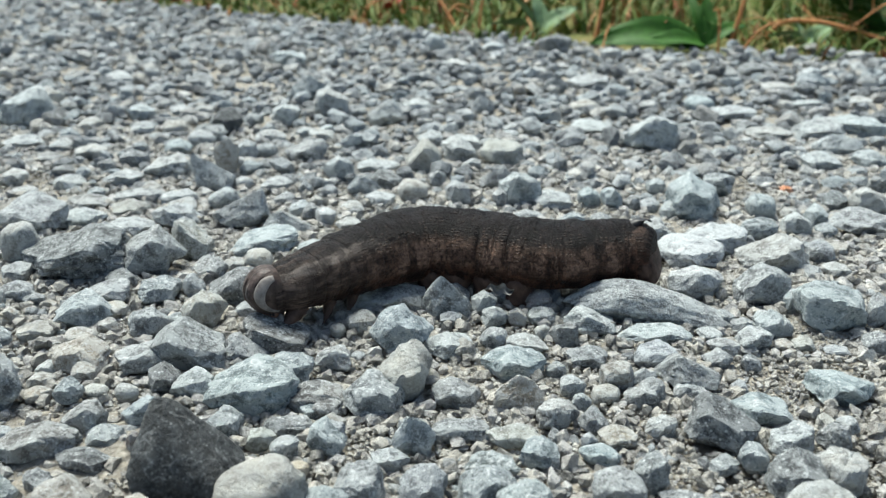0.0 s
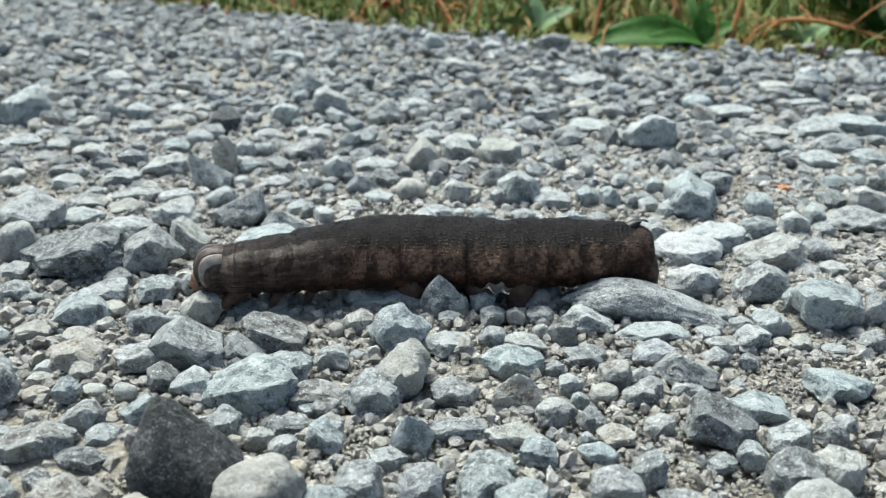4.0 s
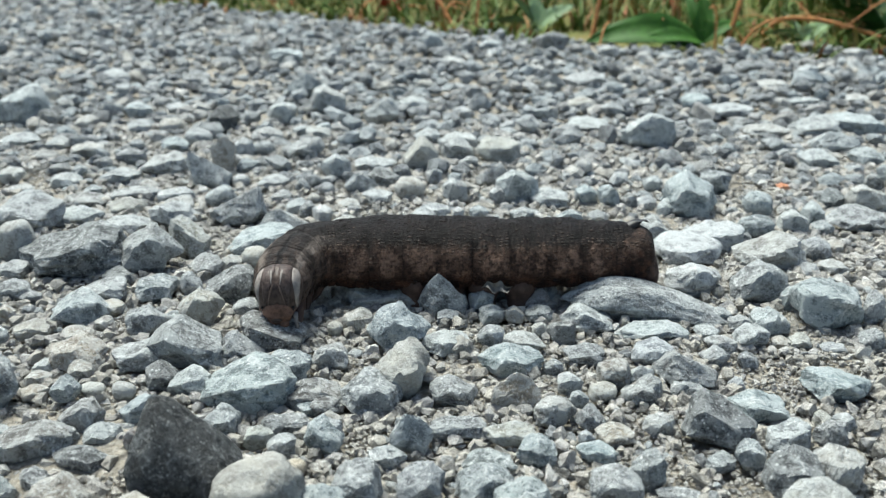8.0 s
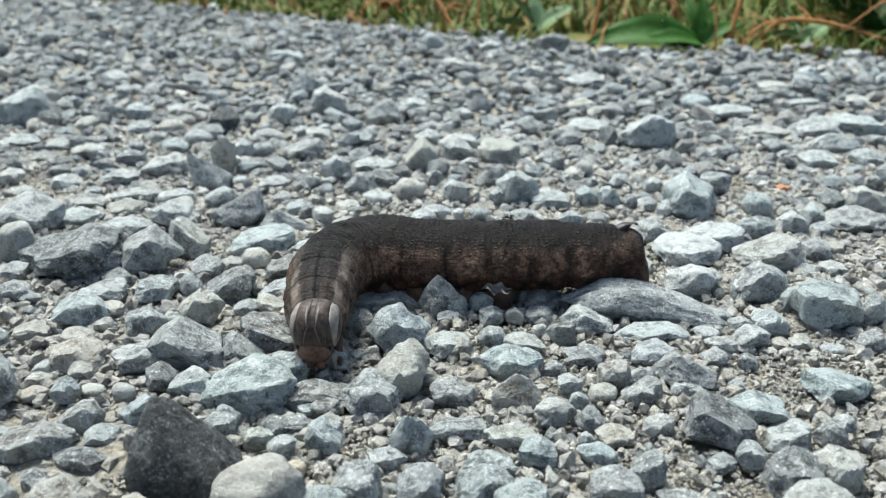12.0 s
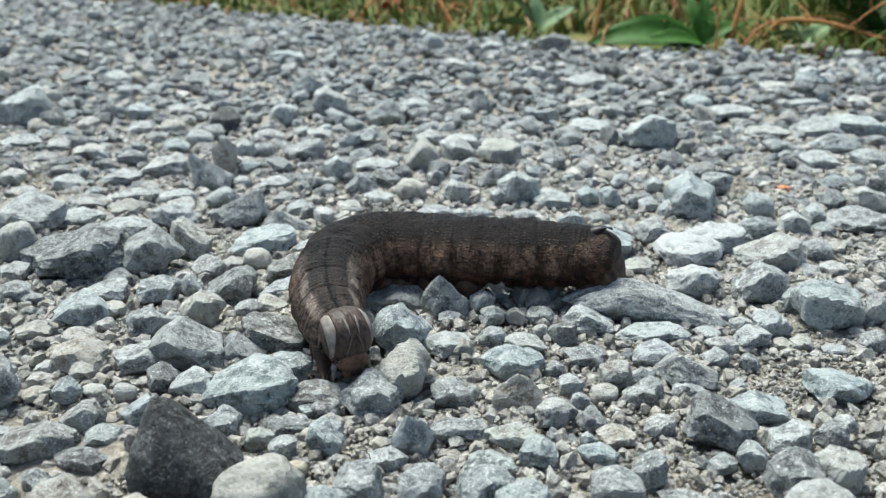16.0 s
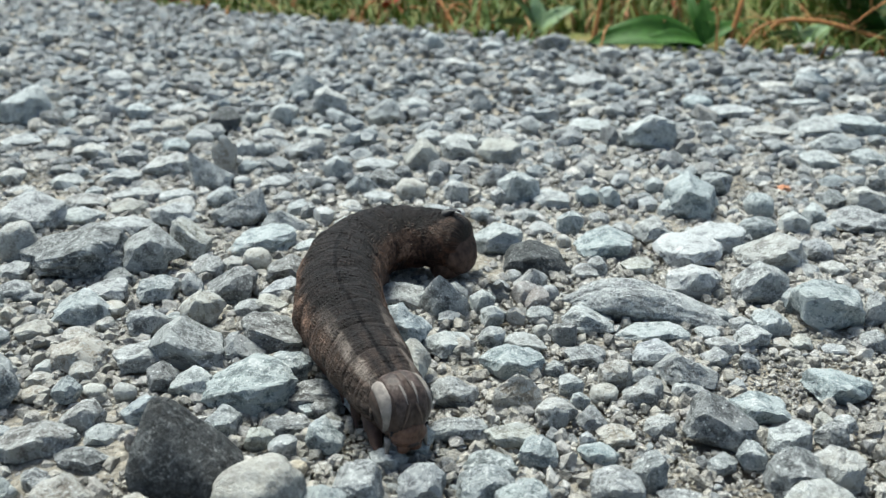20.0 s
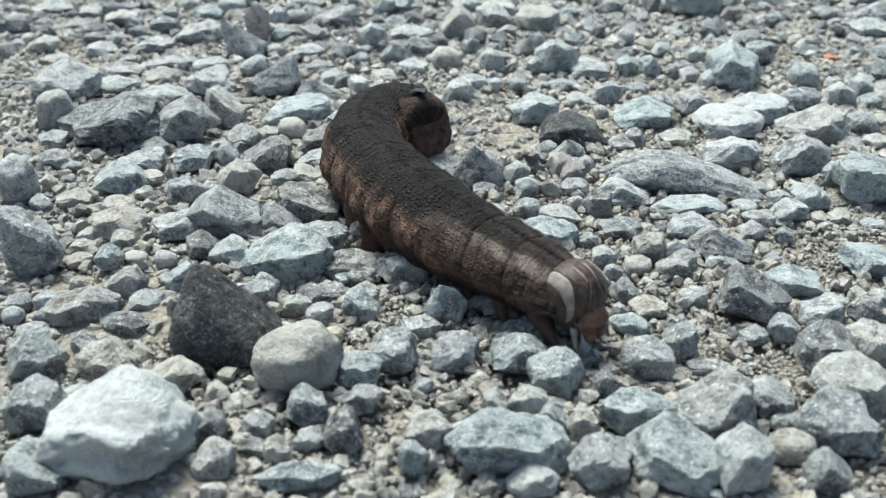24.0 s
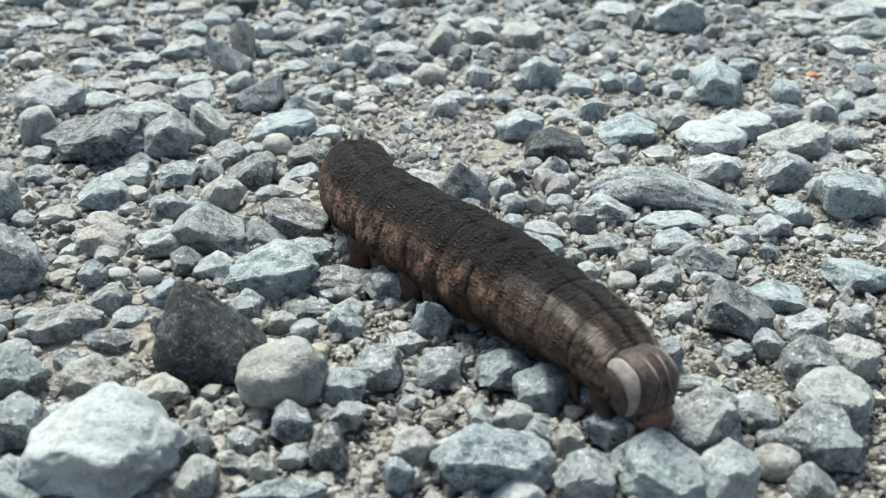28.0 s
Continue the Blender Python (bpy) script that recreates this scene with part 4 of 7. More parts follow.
def build_caterpillar():
    PIECES.append((build_head(), None))
    rings = []
    for i in range(RINGS):
        ring = part("body_ring", ring_mesh(i), caterpillar)
        rings.append(ring)
        PIECES.append((ring, (i + 0.5) / RINGS))
    leg = lathe("true_leg", [((0.0, 0, 0.0006), 0.0013, 0.0012), ((0.0003, 0, -0.0010), 0.0010, 0.0009), ((0.0005, 0, -0.0013), 0.0008, 0.0008), ((0.0008, 0, -0.0023), 0.0006, 0.0006), ((0.0010, 0, -0.0026), 0.00045, 0.00045), ((0.0015, 0, -0.0033), 0.0002, 0.0002), ((0.0020, 0, -0.0036), 0.00006, 0.00006)], LEG_SKIN, 10)
    foot = lathe("proleg", [((0, 0, 0.001), 0.0022, 0.0026), ((0, 0, -0.0008), 0.0020, 0.0023), ((0, 0, -0.0018), 0.0016, 0.0018), ((0, 0, -0.0024), 0.0015, 0.0017), ((0, 0, -0.0030), 0.0016, 0.0018), ((0, 0, -0.0033), 0.0012, 0.0014)], LEG_SKIN, 14)
    for i in (1, 4, 7):
        for sign in (-1, 1):
            part("true_leg", leg, rings[i], "short pointed walking leg", pose(0.0006 if i == 1 else 0, sign * 0.0020, -0.0034, sign * 14, -38 if i == 1 else -12, 0) @ Matrix.Scale(1.3 if i == 1 else 1.1, 4))
    for i in (16, 19, 22, 25):
        for sign in (-1, 1):
            part("proleg", foot, rings[i], "stubby fleshy proleg", pose(0, sign * 0.0034, -0.0037, sign * 12, 0, 0) @ Matrix.Scale(1.15, 4))
    horn = lathe("horn", [((0.0003, 0, -0.0006), 0.0016, 0.0022), ((-0.0004, 0, 0.0006), 0.0012, 0.0015), ((-0.0014, 0, 0.0014), 0.0008, 0.0010), ((-0.0026, 0, 0.0015), 0.0004, 0.0006), ((-0.0033, 0, 0.0011), 0.0001, 0.0002)], BLACK_SHINY, 12)
    clasper = lathe("anal_proleg", [((0.0006, 0, 0.0026), 0.0014, 0.0016), ((0.0004, 0, 0.0016), 0.0023, 0.0027), ((0, 0, 0.0), 0.0026, 0.0030), ((-0.0003, 0, -0.0015), 0.0024, 0.0028), ((-0.0003, 0, -0.0026), 0.0020, 0.0024), ((0, 0, -0.0033), 0.0013, 0.0017)], CLASPER, 16)
    for sign in (-1, 1):
        part("anal_proleg", clasper, rings[34], "broad fleshy clasper at the tail end", pose(-0.0022, sign * 0.0023, -0.0024, sign * 6, 0, 0))
    v, f = sphere(4)
    plate = np.sign(v) * np.abs(v) ** 0.85 * np.array((0.0022, 0.0049, 0.0049)) * (1 + 0.05 * np.array([noise.noise(Vector(q) * 4) for q in v]))[:, None]
    part("anal_plate", mesh_arrays("anal_plate", plate, f, CLASPER), rings[36], "reddish brown plate over the tail end", pose(-0.0002, 0, -0.0004, 0, 20, 0))
    part("horn", horn, rings[35], "tiny black hooked horn", pose(0.0004, 0, 0.0045) @ Matrix.Scale(0.92, 4))
    dot = lathe("spiracle", [((0, 0, -0.0002), 0.00028, 0.00042), ((0, 0, 0.0001), 0.00026, 0.0004), ((0, 0, 0.00014), 0.0001, 0.0002)], BLACK_SHINY, 10)
    for i in (1, 10, 13, 16, 19, 22, 25, 28, 31):
        for sign in (-1, 1):
            t = 1.95
            r = girth((i + 0.5) / RINGS) * 0.985
            part("spiracle", dot, rings[i], "dark oval breathing pore", pose(0, sign * math.sin(t) * r, math.cos(t) * r, -sign * math.degrees(t), 0, 0))


build_caterpillar()
ROWS = {}


def crawl(t, face, *points):
    """The body's line at t seconds, from the head's tip to the tail: lays every piece along it. face: the way the head looks, its turn and dip in degrees."""
    p = [Vector(v) for v in points]
    p = [p[0] * 2 - p[1]] + p + [p[-1] * 2 - p[-2]]
    line = []
    for i in range(1, len(p) - 2):
        for k in range(24):
            u = k / 24
            line.append(0.5 * (2 * p[i] + (p[i + 1] - p[i - 1]) * u + (2 * p[i - 1] - 5 * p[i] + 4 * p[i + 1] - p[i + 2]) * u * u + (3 * p[i] - p[i - 1] - 3 * p[i + 1] + p[i + 2]) * u ** 3))
    line.append(p[-2])
    line = np.array(line)
    reach = np.concatenate([[0], np.cumsum(np.linalg.norm(np.diff(line, axis=0), axis=1))])
    total = reach[-1]

    def at(d):
        return Vector([float(np.interp(d, reach, line[:, c])) for c in range(3)])

    first, last = 0.0050, total - 0.0012
    for piece, s in PIECES:
        d = 0.0042 if s is None else first + (last - first) * s
        ahead, behind = at(max(0.0, d - 0.0022)), at(min(total, d + 0.0022))
        x = (ahead - behind).normalized()
        if s is None:
            turn, dip = radians(face[0]), radians(face[1])
            x = Vector((math.cos(turn) * math.cos(dip), math.sin(turn) * math.cos(dip), math.sin(dip)))
        y = Vector((0, 0, 1)).cross(x).normalized()
        z = x.cross(y)
        m = Matrix((x, y, z)).transposed().to_4x4()
        m.translation = at(d) - BASE
        ROWS.setdefault(piece, []).append((t, m))


# ---- stones that stand out in the gravel ----
stone("d", "a", -0.0661, 0.1574, 0.0037, 0.0212, 0.0163, 0.0091, 1, 0.75, 0.25, 0.65)
stone("m", "a", -0.0517, 0.1567, 0.0037, 0.0115, 0.0091, 0.0091, 2, 0.6, 0.3, 0.4)
stone("t", "a", -0.0465, 0.1636, 0.0033, 0.0078, 0.0061, 0.0080, 3, 0.3, 0.8, 0.5)
stone("w", "r", -0.0776, 0.1623, 0.0033, 0.0070, 0.0062, 0.0080, 4, 0.5, 0.7, 0.7)
stone("g", "s", -0.0817, 0.1776, 0.0033, 0.0128, 0.0107, 0.0080, 5, 0.5, 0.6, 0.7)
stone("l", "s", -0.0734, 0.1820, 0.0014, 0.0092, 0.0077, 0.0035, 6, 0.5, 0.6, 0.5)
stone("g", "s", -0.0746, 0.1530, 0.0013, 0.0054, 0.0045, 0.0032, 7, 0.5, 0.7, 0.7)
stone("m", "s", -0.0704, 0.1436, 0.0014, 0.0056, 0.0047, 0.0035, 8, 0.5, 0.7, 0.6)
stone("d", "a", -0.0671, 0.1416, 0.0010, 0.0040, 0.0032, 0.0025, 9, 0.5, 0.6, 0.6)
stone("l", "a", -0.0568, 0.1355, 0.0021, 0.0090, 0.0071, 0.0052, 10, 0.45, 0.5, 0.5)
stone("g", "s", -0.0552, 0.1426, 0.0017, 0.0074, 0.0062, 0.0041, 11, 0.7, 0.5, 0.8)
stone("m", "a", -0.0469, 0.1442, 0.0017, 0.0073, 0.0058, 0.0040, 12, 0.5, 0.8, 0.8)
stone("g", "a", -0.0418, 0.1457, 0.0018, 0.0039, 0.0031, 0.0043, 13, 0.4, 0.6, 0.5)
stone("m", "a", -0.0410, 0.1534, 0.0017, 0.0066, 0.0052, 0.0042, 14, 0.5, 0.6, 0.7)
stone("d", "a", -0.0347, 0.1439, 0.0023, 0.0089, 0.0070, 0.0057, 15, 0.55, 0.3, 0.7)
stone("t", "a", -0.0377, 0.1343, 0.0024, 0.0073, 0.0057, 0.0059, 16, 0.5, 0.5, 0.6)
stone("m", "a", -0.0360, 0.1216, 0.0030, 0.0114, 0.0089, 0.0073, 17, 0.35, 0.5, 0.4)
stone("m", "a", -0.0286, 0.1224, 0.0019, 0.0063, 0.0050, 0.0046, 18, 0.3, 0.8, 0.2)
stone("d", "a", -0.0250, 0.1266, 0.0022, 0.0103, 0.0080, 0.0053, 19, 0.2, 0.7, 0.2)
stone("g", "a", -0.0449, 0.1306, 0.0020, 0.0063, 0.0050, 0.0049, 20, 0.6, 0.5, 0.6)
stone("t", "a", -0.0518, 0.1321, 0.0010, 0.0034, 0.0027, 0.0025, 21, 0.5, 0.7, 0.6)
stone("g", "a", -0.0431, 0.1198, 0.0016, 0.0074, 0.0059, 0.0038, 22, 0.7, 0.5, 0.7)
stone("t", "a", -0.0517, 0.1202, 0.0019, 0.0082, 0.0065, 0.0048, 23, 0.6, 0.5, 0.5)
stone("e", "s", -0.0620, 0.1301, 0.0010, 0.0058, 0.0046, 0.0024, 24, 0.5, 0.6, 0.6)
stone("t", "s", -0.0530, 0.1377, 0.0010, 0.0048, 0.0040, 0.0025, 25, 0.5, 0.7, 0.6)
stone("d", "a", -0.0380, 0.1140, 0.0017, 0.0053, 0.0042, 0.0041, 26, 0.5, 0.6, 0.6)
stone("l", "a", -0.0338, 0.1124, 0.0016, 0.0060, 0.0047, 0.0040, 27, 0.5, 0.7, 0.7)
stone("b", "a", -0.0257, 0.1103, 0.0026, 0.0135, 0.0096, 0.0063, 28, 0.5, 0.4, 0.75)
stone("g", "a", -0.0208, 0.1157, 0.0019, 0.0057, 0.0045, 0.0046, 29, 0.6, 0.7, 0.9)
stone("l", "s", -0.0270, 0.1449, 0.0015, 0.0059, 0.0050, 0.0038, 30, 0.7, 0.4, 0.8)
stone("m", "a", -0.0310, 0.1379, 0.0011, 0.0055, 0.0044, 0.0027, 31, 0.5, 0.5, 0.7)
stone("e", "a", -0.0276, 0.1387, 0.0013, 0.0057, 0.0045, 0.0032, 32, 0.4, 0.7, 0.6)
stone("d", "a", -0.0272, 0.1533, 0.0017, 0.0075, 0.0059, 0.0042, 33, 0.6, 0.4, 0.7)
stone("t", "r", -0.0333, 0.1582, 0.0016, 0.0052, 0.0046, 0.0039, 34, 0.5, 0.7, 0.6)
stone("w", "s", -0.0376, 0.1571, 0.0011, 0.0043, 0.0037, 0.0027, 35, 0.5, 0.6, 0.6)
stone("l", "s", -0.0337, 0.1674, 0.0018, 0.0124, 0.0092, 0.0043, 36, 0.6, 0.4, 0.7)
stone("l", "s", -0.0249, 0.1636, 0.0014, 0.0053, 0.0044, 0.0035, 37, 0.6, 0.4, 0.8)
stone("m", "p", -0.0408, 0.1808, 0.0036, 0.0121, 0.0083, 0.0089, 38, 0.88, 0.25, 0.45)
stone("m", "p", -0.0312, 0.1776, 0.0022, 0.0098, 0.0067, 0.0054, 39, 0.45, 0.35, 0.3)
stone("v", "a", -0.0241, 0.1817, 0.0016, 0.0043, 0.0034, 0.0038, 40, 0.5, 0.9, 0.8)
stone("g", "a", -0.0301, 0.1872, 0.0014, 0.0053, 0.0042, 0.0035, 41, 0.5, 0.6, 0.6)
stone("l", "a", -0.0545, 0.1814, 0.0019, 0.0104, 0.0082, 0.0045, 42, 0.4, 0.7, 0.5)
stone("l", "s", -0.0576, 0.1959, 0.0013, 0.0083, 0.0069, 0.0032, 43, 0.7, 0.4, 0.6)
stone("l", "p", -0.0522, 0.2052, 0.0040, 0.0104, 0.0072, 0.0097, 44, 0.08, 0.9, 0.2)
stone("t", "p", -0.0515, 0.2171, 0.0042, 0.0062, 0.0043, 0.0102, 45, 0.6, 0.8, 0.8)
stone("l", "s", -0.0651, 0.2169, 0.0023, 0.0105, 0.0088, 0.0056, 46, 0.7, 0.5, 0.8)
stone("g", "a", -0.0471, 0.1928, 0.0019, 0.0068, 0.0054, 0.0047, 47, 0.6, 0.5, 0.6)
stone("l", "a", -0.1195, 0.2668, 0.0049, 0.0146, 0.0115, 0.0119, 48, 0.75, 0.35, 0.7)
stone("q", "a", -0.0600, 0.2572, 0.0031, 0.0087, 0.0069, 0.0076, 49, 0.5, 0.95, 0.9)
stone("m", "p", -0.0431, 0.3016, 0.0040, 0.0129, 0.0090, 0.0097, 50, 0.5, 0.35, 0.4)
stone("l", "a", -0.0338, 0.2800, 0.0037, 0.0108, 0.0086, 0.0091, 51, 0.4, 0.7, 0.6)
stone("d", "s", -0.0830, 0.3205, 0.0020, 0.0100, 0.0084, 0.0049, 52, 0.5, 0.6, 0.6)
stone("m", "a", -0.0347, 0.2293, 0.0023, 0.0107, 0.0084, 0.0057, 53, 0.85, 0.5, 0.8)
stone("m", "p", -0.0179, 0.2020, 0.0021, 0.0072, 0.0050, 0.0051, 54, 0.4, 0.3, 0.3)
stone("d", "a", -0.0134, 0.2079, 0.0017, 0.0078, 0.0061, 0.0043, 55, 0.3, 0.7, 0.4)
stone("g", "a", -0.0245, 0.2125, 0.0027, 0.0073, 0.0058, 0.0065, 56, 0.5, 0.6, 0.5)
stone("t", "r", -0.0070, 0.1977, 0.0021, 0.0068, 0.0060, 0.0051, 57, 0.5, 0.7, 0.6)
stone("e", "a", -0.0050, 0.2204, 0.0036, 0.0089, 0.0070, 0.0087, 58, 0.5, 0.3, 0.4)
stone("g", "a", -0.0037, 0.2440, 0.0019, 0.0073, 0.0058, 0.0047, 59, 0.5, 0.6, 0.6)
stone("l", "p", -0.0176, 0.2691, 0.0034, 0.0118, 0.0082, 0.0084, 60, 0.6, 0.2, 0.7)
stone("t", "r", -0.0746, 0.2574, 0.0017, 0.0070, 0.0063, 0.0042, 61, 0.5, 0.8, 0.8)
stone("g", "r", -0.0637, 0.2427, 0.0020, 0.0074, 0.0066, 0.0050, 62, 0.6, 0.6, 0.6)
stone("b", "s", -0.0681, 0.2367, 0.0017, 0.0071, 0.0060, 0.0042, 63, 0.5, 0.7, 0.6)
stone("g", "a", -0.0464, 0.2483, 0.0016, 0.0085, 0.0067, 0.0038, 64, 0.4, 0.6, 0.5)
stone("m", "r", -0.0454, 0.2339, 0.0015, 0.0066, 0.0059, 0.0037, 65, 0.5, 0.7, 0.6)
stone("g", "a", -0.0498, 0.2313, 0.0023, 0.0065, 0.0052, 0.0057, 66, 0.5, 0.6, 0.6)
stone("d", "a", -0.0758, 0.2247, 0.0018, 0.0073, 0.0058, 0.0044, 67, 0.4, 0.7, 0.7)
stone("m", "a", -0.0984, 0.2282, 0.0011, 0.0069, 0.0054, 0.0026, 68, 0.4, 0.6, 0.4)
stone("w", "s", -0.0890, 0.2318, 0.0016, 0.0084, 0.0070, 0.0039, 69, 0.5, 0.6, 0.6)
stone("d", "s", -0.0567, 0.2883, 0.0012, 0.0062, 0.0053, 0.0029, 70, 0.5, 0.6, 0.6)
stone("m", "r", -0.1047, 0.3391, 0.0018, 0.0064, 0.0057, 0.0045, 71, 0.5, 0.6, 0.6)
stone("g", "s", -0.1122, 0.3256, 0.0020, 0.0108, 0.0091, 0.0049, 72, 0.4, 0.6, 0.7)
stone("d", "s", -0.0818, 0.3568, 0.0016, 0.0099, 0.0084, 0.0040, 73, 0.6, 0.6, 0.6)
stone("d", "s", -0.0593, 0.3271, 0.0011, 0.0040, 0.0034, 0.0026, 74, 0.5, 0.6, 0.6)
stone("l", "s", -0.0454, 0.2740, 0.0020, 0.0068, 0.0057, 0.0050, 75, 0.6, 0.5, 0.8)
stone("d", "a", -0.1111, 0.2635, 0.0023, 0.0061, 0.0048, 0.0057, 76, 0.5, 0.6, 0.6)
stone("w", "s", -0.1000, 0.2622, 0.0015, 0.0068, 0.0058, 0.0037, 77, 0.5, 0.6, 0.6)
stone("g", "s", -0.0380, 0.2532, 0.0013, 0.0055, 0.0046, 0.0031, 78, 0.5, 0.6, 0.6)
stone("w", "s", -0.0331, 0.2508, 0.0013, 0.0070, 0.0059, 0.0032, 79, 0.5, 0.7, 0.6)
stone("d", "s", -0.0216, 0.2558, 0.0010, 0.0047, 0.0040, 0.0024, 80, 0.5, 0.6, 0.6)
stone("d", "a", -0.0246, 0.2300, 0.0014, 0.0043, 0.0034, 0.0034, 81, 0.5, 0.6, 0.6)
stone("l", "s", -0.0158, 0.2199, 0.0013, 0.0102, 0.0082, 0.0032, 82, 0.3, 0.6, 0.4)
stone("m", "a", -0.0287, 0.2062, 0.0014, 0.0039, 0.0031, 0.0034, 83, 0.5, 0.6, 0.6)
stone("m", "r", -0.0254, 0.2001, 0.0012, 0.0038, 0.0034, 0.0030, 84, 0.5, 0.7, 0.7)
stone("g", "a", -0.0309, 0.2018, 0.0015, 0.0032, 0.0025, 0.0037, 85, 0.5, 0.6, 0.6)
stone("g", "s", -0.0378, 0.2054, 0.0012, 0.0071, 0.0060, 0.0029, 86, 0.5, 0.6, 0.7)
stone("g", "r", -0.0457, 0.2066, 0.0012, 0.0046, 0.0041, 0.0030, 87, 0.5, 0.7, 0.7)
stone("l", "s", -0.0851, 0.2057, 0.0014, 0.0076, 0.0064, 0.0035, 88, 0.5, 0.6, 0.6)
stone("g", "s", -0.0760, 0.1925, 0.0012, 0.0096, 0.0078, 0.0029, 89, 0.5, 0.6, 0.6)
stone("e", "s", -0.0657, 0.1884, 0.0012, 0.0081, 0.0068, 0.0030, 90, 0.5, 0.6, 0.5)
stone("g", "s", -0.0662, 0.1970, 0.0012, 0.0116, 0.0053, 0.0028, 91, 0.5, 0.7, 0.6)
stone("e", "k", 0.0141, 0.2274, 0.0027, 0.0111, 0.0093, 0.0067, 92, 0.3, 0.85, 0.6)
stone("m", "p", 0.0112, 0.2077, 0.0024, 0.0074, 0.0051, 0.0058, 93, 0.8, 0.3, 0.5)
stone("l", "a", 0.0162, 0.1950, 0.0034, 0.0092, 0.0072, 0.0083, 94, 0.4, 0.7, 0.5)
stone("g", "a", 0.0028, 0.1951, 0.0023, 0.0056, 0.0045, 0.0056, 95, 0.4, 0.8, 0.5)
stone("m", "s", 0.0077, 0.1834, 0.0013, 0.0044, 0.0037, 0.0032, 96, 0.5, 0.6, 0.6)
stone("l", "a", 0.0102, 0.1653, 0.0025, 0.0092, 0.0072, 0.0060, 97, 0.5, 0.6, 0.6)
stone("q", "a", 0.0164, 0.1564, 0.0023, 0.0121, 0.0095, 0.0057, 98, 0.45, 0.45, 0.4)
stone("g", "p", 0.0150, 0.1478, 0.0020, 0.0064, 0.0045, 0.0049, 99, 0.45, 0.3, 0.3)
stone("i", "a", 0.0134, 0.1421, 0.0017, 0.0046, 0.0037, 0.0042, 100, 0.5, 0.7, 0.7)
stone("g", "r", 0.0174, 0.1427, 0.0014, 0.0033, 0.0029, 0.0034, 101, 0.4, 0.7, 0.5)
stone("m", "a", 0.0091, 0.1430, 0.0017, 0.0042, 0.0033, 0.0040, 102, 0.5, 0.6, 0.6)
stone("b", "s", 0.0300, 0.1649, 0.0020, 0.0116, 0.0096, 0.0049, 103, 0.6, 0.4, 0.6)
stone("b", "a", 0.0248, 0.1751, 0.0022, 0.0054, 0.0043, 0.0053, 104, 0.5, 0.6, 0.7)
stone("t", "r", 0.0227, 0.1670, 0.0014, 0.0029, 0.0026, 0.0035, 105, 0.5, 0.7, 0.7)
stone("x", "a", 0.0450, 0.1605, 0.0021, 0.0129, 0.0101, 0.0051, 106, 0.3, 0.7, 0.6)
stone("x", "a", 0.0420, 0.1462, 0.0024, 0.0096, 0.0075, 0.0058, 107, 0.5, 0.6, 0.6)
stone("x", "a", 0.0511, 0.1677, 0.0021, 0.0124, 0.0097, 0.0051, 108, 0.4, 0.5, 0.8)
stone("m", "r", 0.0611, 0.1740, 0.0018, 0.0069, 0.0062, 0.0044, 109, 0.5, 0.7, 0.7)
stone("l", "a", 0.0511, 0.1863, 0.0042, 0.0119, 0.0094, 0.0102, 110, 0.45, 0.5, 0.5)
stone("m", "a", 0.0606, 0.2021, 0.0022, 0.0085, 0.0067, 0.0054, 111, 0.5, 0.7, 0.7)
stone("b", "r", 0.0653, 0.1865, 0.0022, 0.0064, 0.0057, 0.0055, 112, 0.5, 0.7, 0.6)
stone("l", "a", 0.0591, 0.1594, 0.0025, 0.0129, 0.0101, 0.0062, 113, 0.6, 0.4, 0.7)
stone("m", "a", 0.0522, 0.1439, 0.0028, 0.0098, 0.0077, 0.0067, 114, 0.5, 0.35, 0.5)
stone("b", "a", 0.0605, 0.1346, 0.0031, 0.0121, 0.0095, 0.0077, 115, 0.35, 0.8, 0.85)
stone("l", "a", 0.0558, 0.1393, 0.0018, 0.0029, 0.0023, 0.0045, 116, 0.5, 0.6, 0.6)
stone("g", "h", 0.0321, 0.1367, 0.0028, 0.0269, 0.0088, 0.0069, 117, 0.27, 0.15, -0.1)
stone("m", "a", 0.0437, 0.1345, 0.0011, 0.0035, 0.0028, 0.0028, 118, 0.4, 0.7, 0.6)
stone("g", "a", 0.0500, 0.1326, 0.0016, 0.0054, 0.0042, 0.0040, 119, 0.3, 0.7, 0.5)
stone("l", "a", 0.0222, 0.1326, 0.0017, 0.0080, 0.0063, 0.0041, 120, 0.4, 0.6, 0.5)
stone("d", "a", 0.0177, 0.1271, 0.0018, 0.0046, 0.0036, 0.0044, 121, 0.5, 0.95, 0.95)
stone("m", "a", 0.0153, 0.1352, 0.0011, 0.0049, 0.0039, 0.0027, 122, 0.5, 0.6, 0.5)
stone("m", "a", 0.0072, 0.1268, 0.0014, 0.0042, 0.0033, 0.0034, 123, 0.4, 0.5, 0.6)
stone("l", "s", 0.0316, 0.1291, 0.0010, 0.0114, 0.0054, 0.0026, 124, 0.7, 0.4, 0.6)
stone("l", "s", 0.0301, 0.1215, 0.0014, 0.0061, 0.0051, 0.0033, 125, 0.6, 0.5, 0.8)
stone("m", "p", 0.0333, 0.1151, 0.0023, 0.0090, 0.0062, 0.0056, 126, 0.3, 0.6, 0.4)
stone("t", "a", 0.0234, 0.1141, 0.0019, 0.0047, 0.0037, 0.0046, 127, 0.5, 0.85, 0.85)
stone("l", "p", 0.0272, 0.1149, 0.0014, 0.0044, 0.0030, 0.0033, 128, 0.5, 0.4, 0.6)
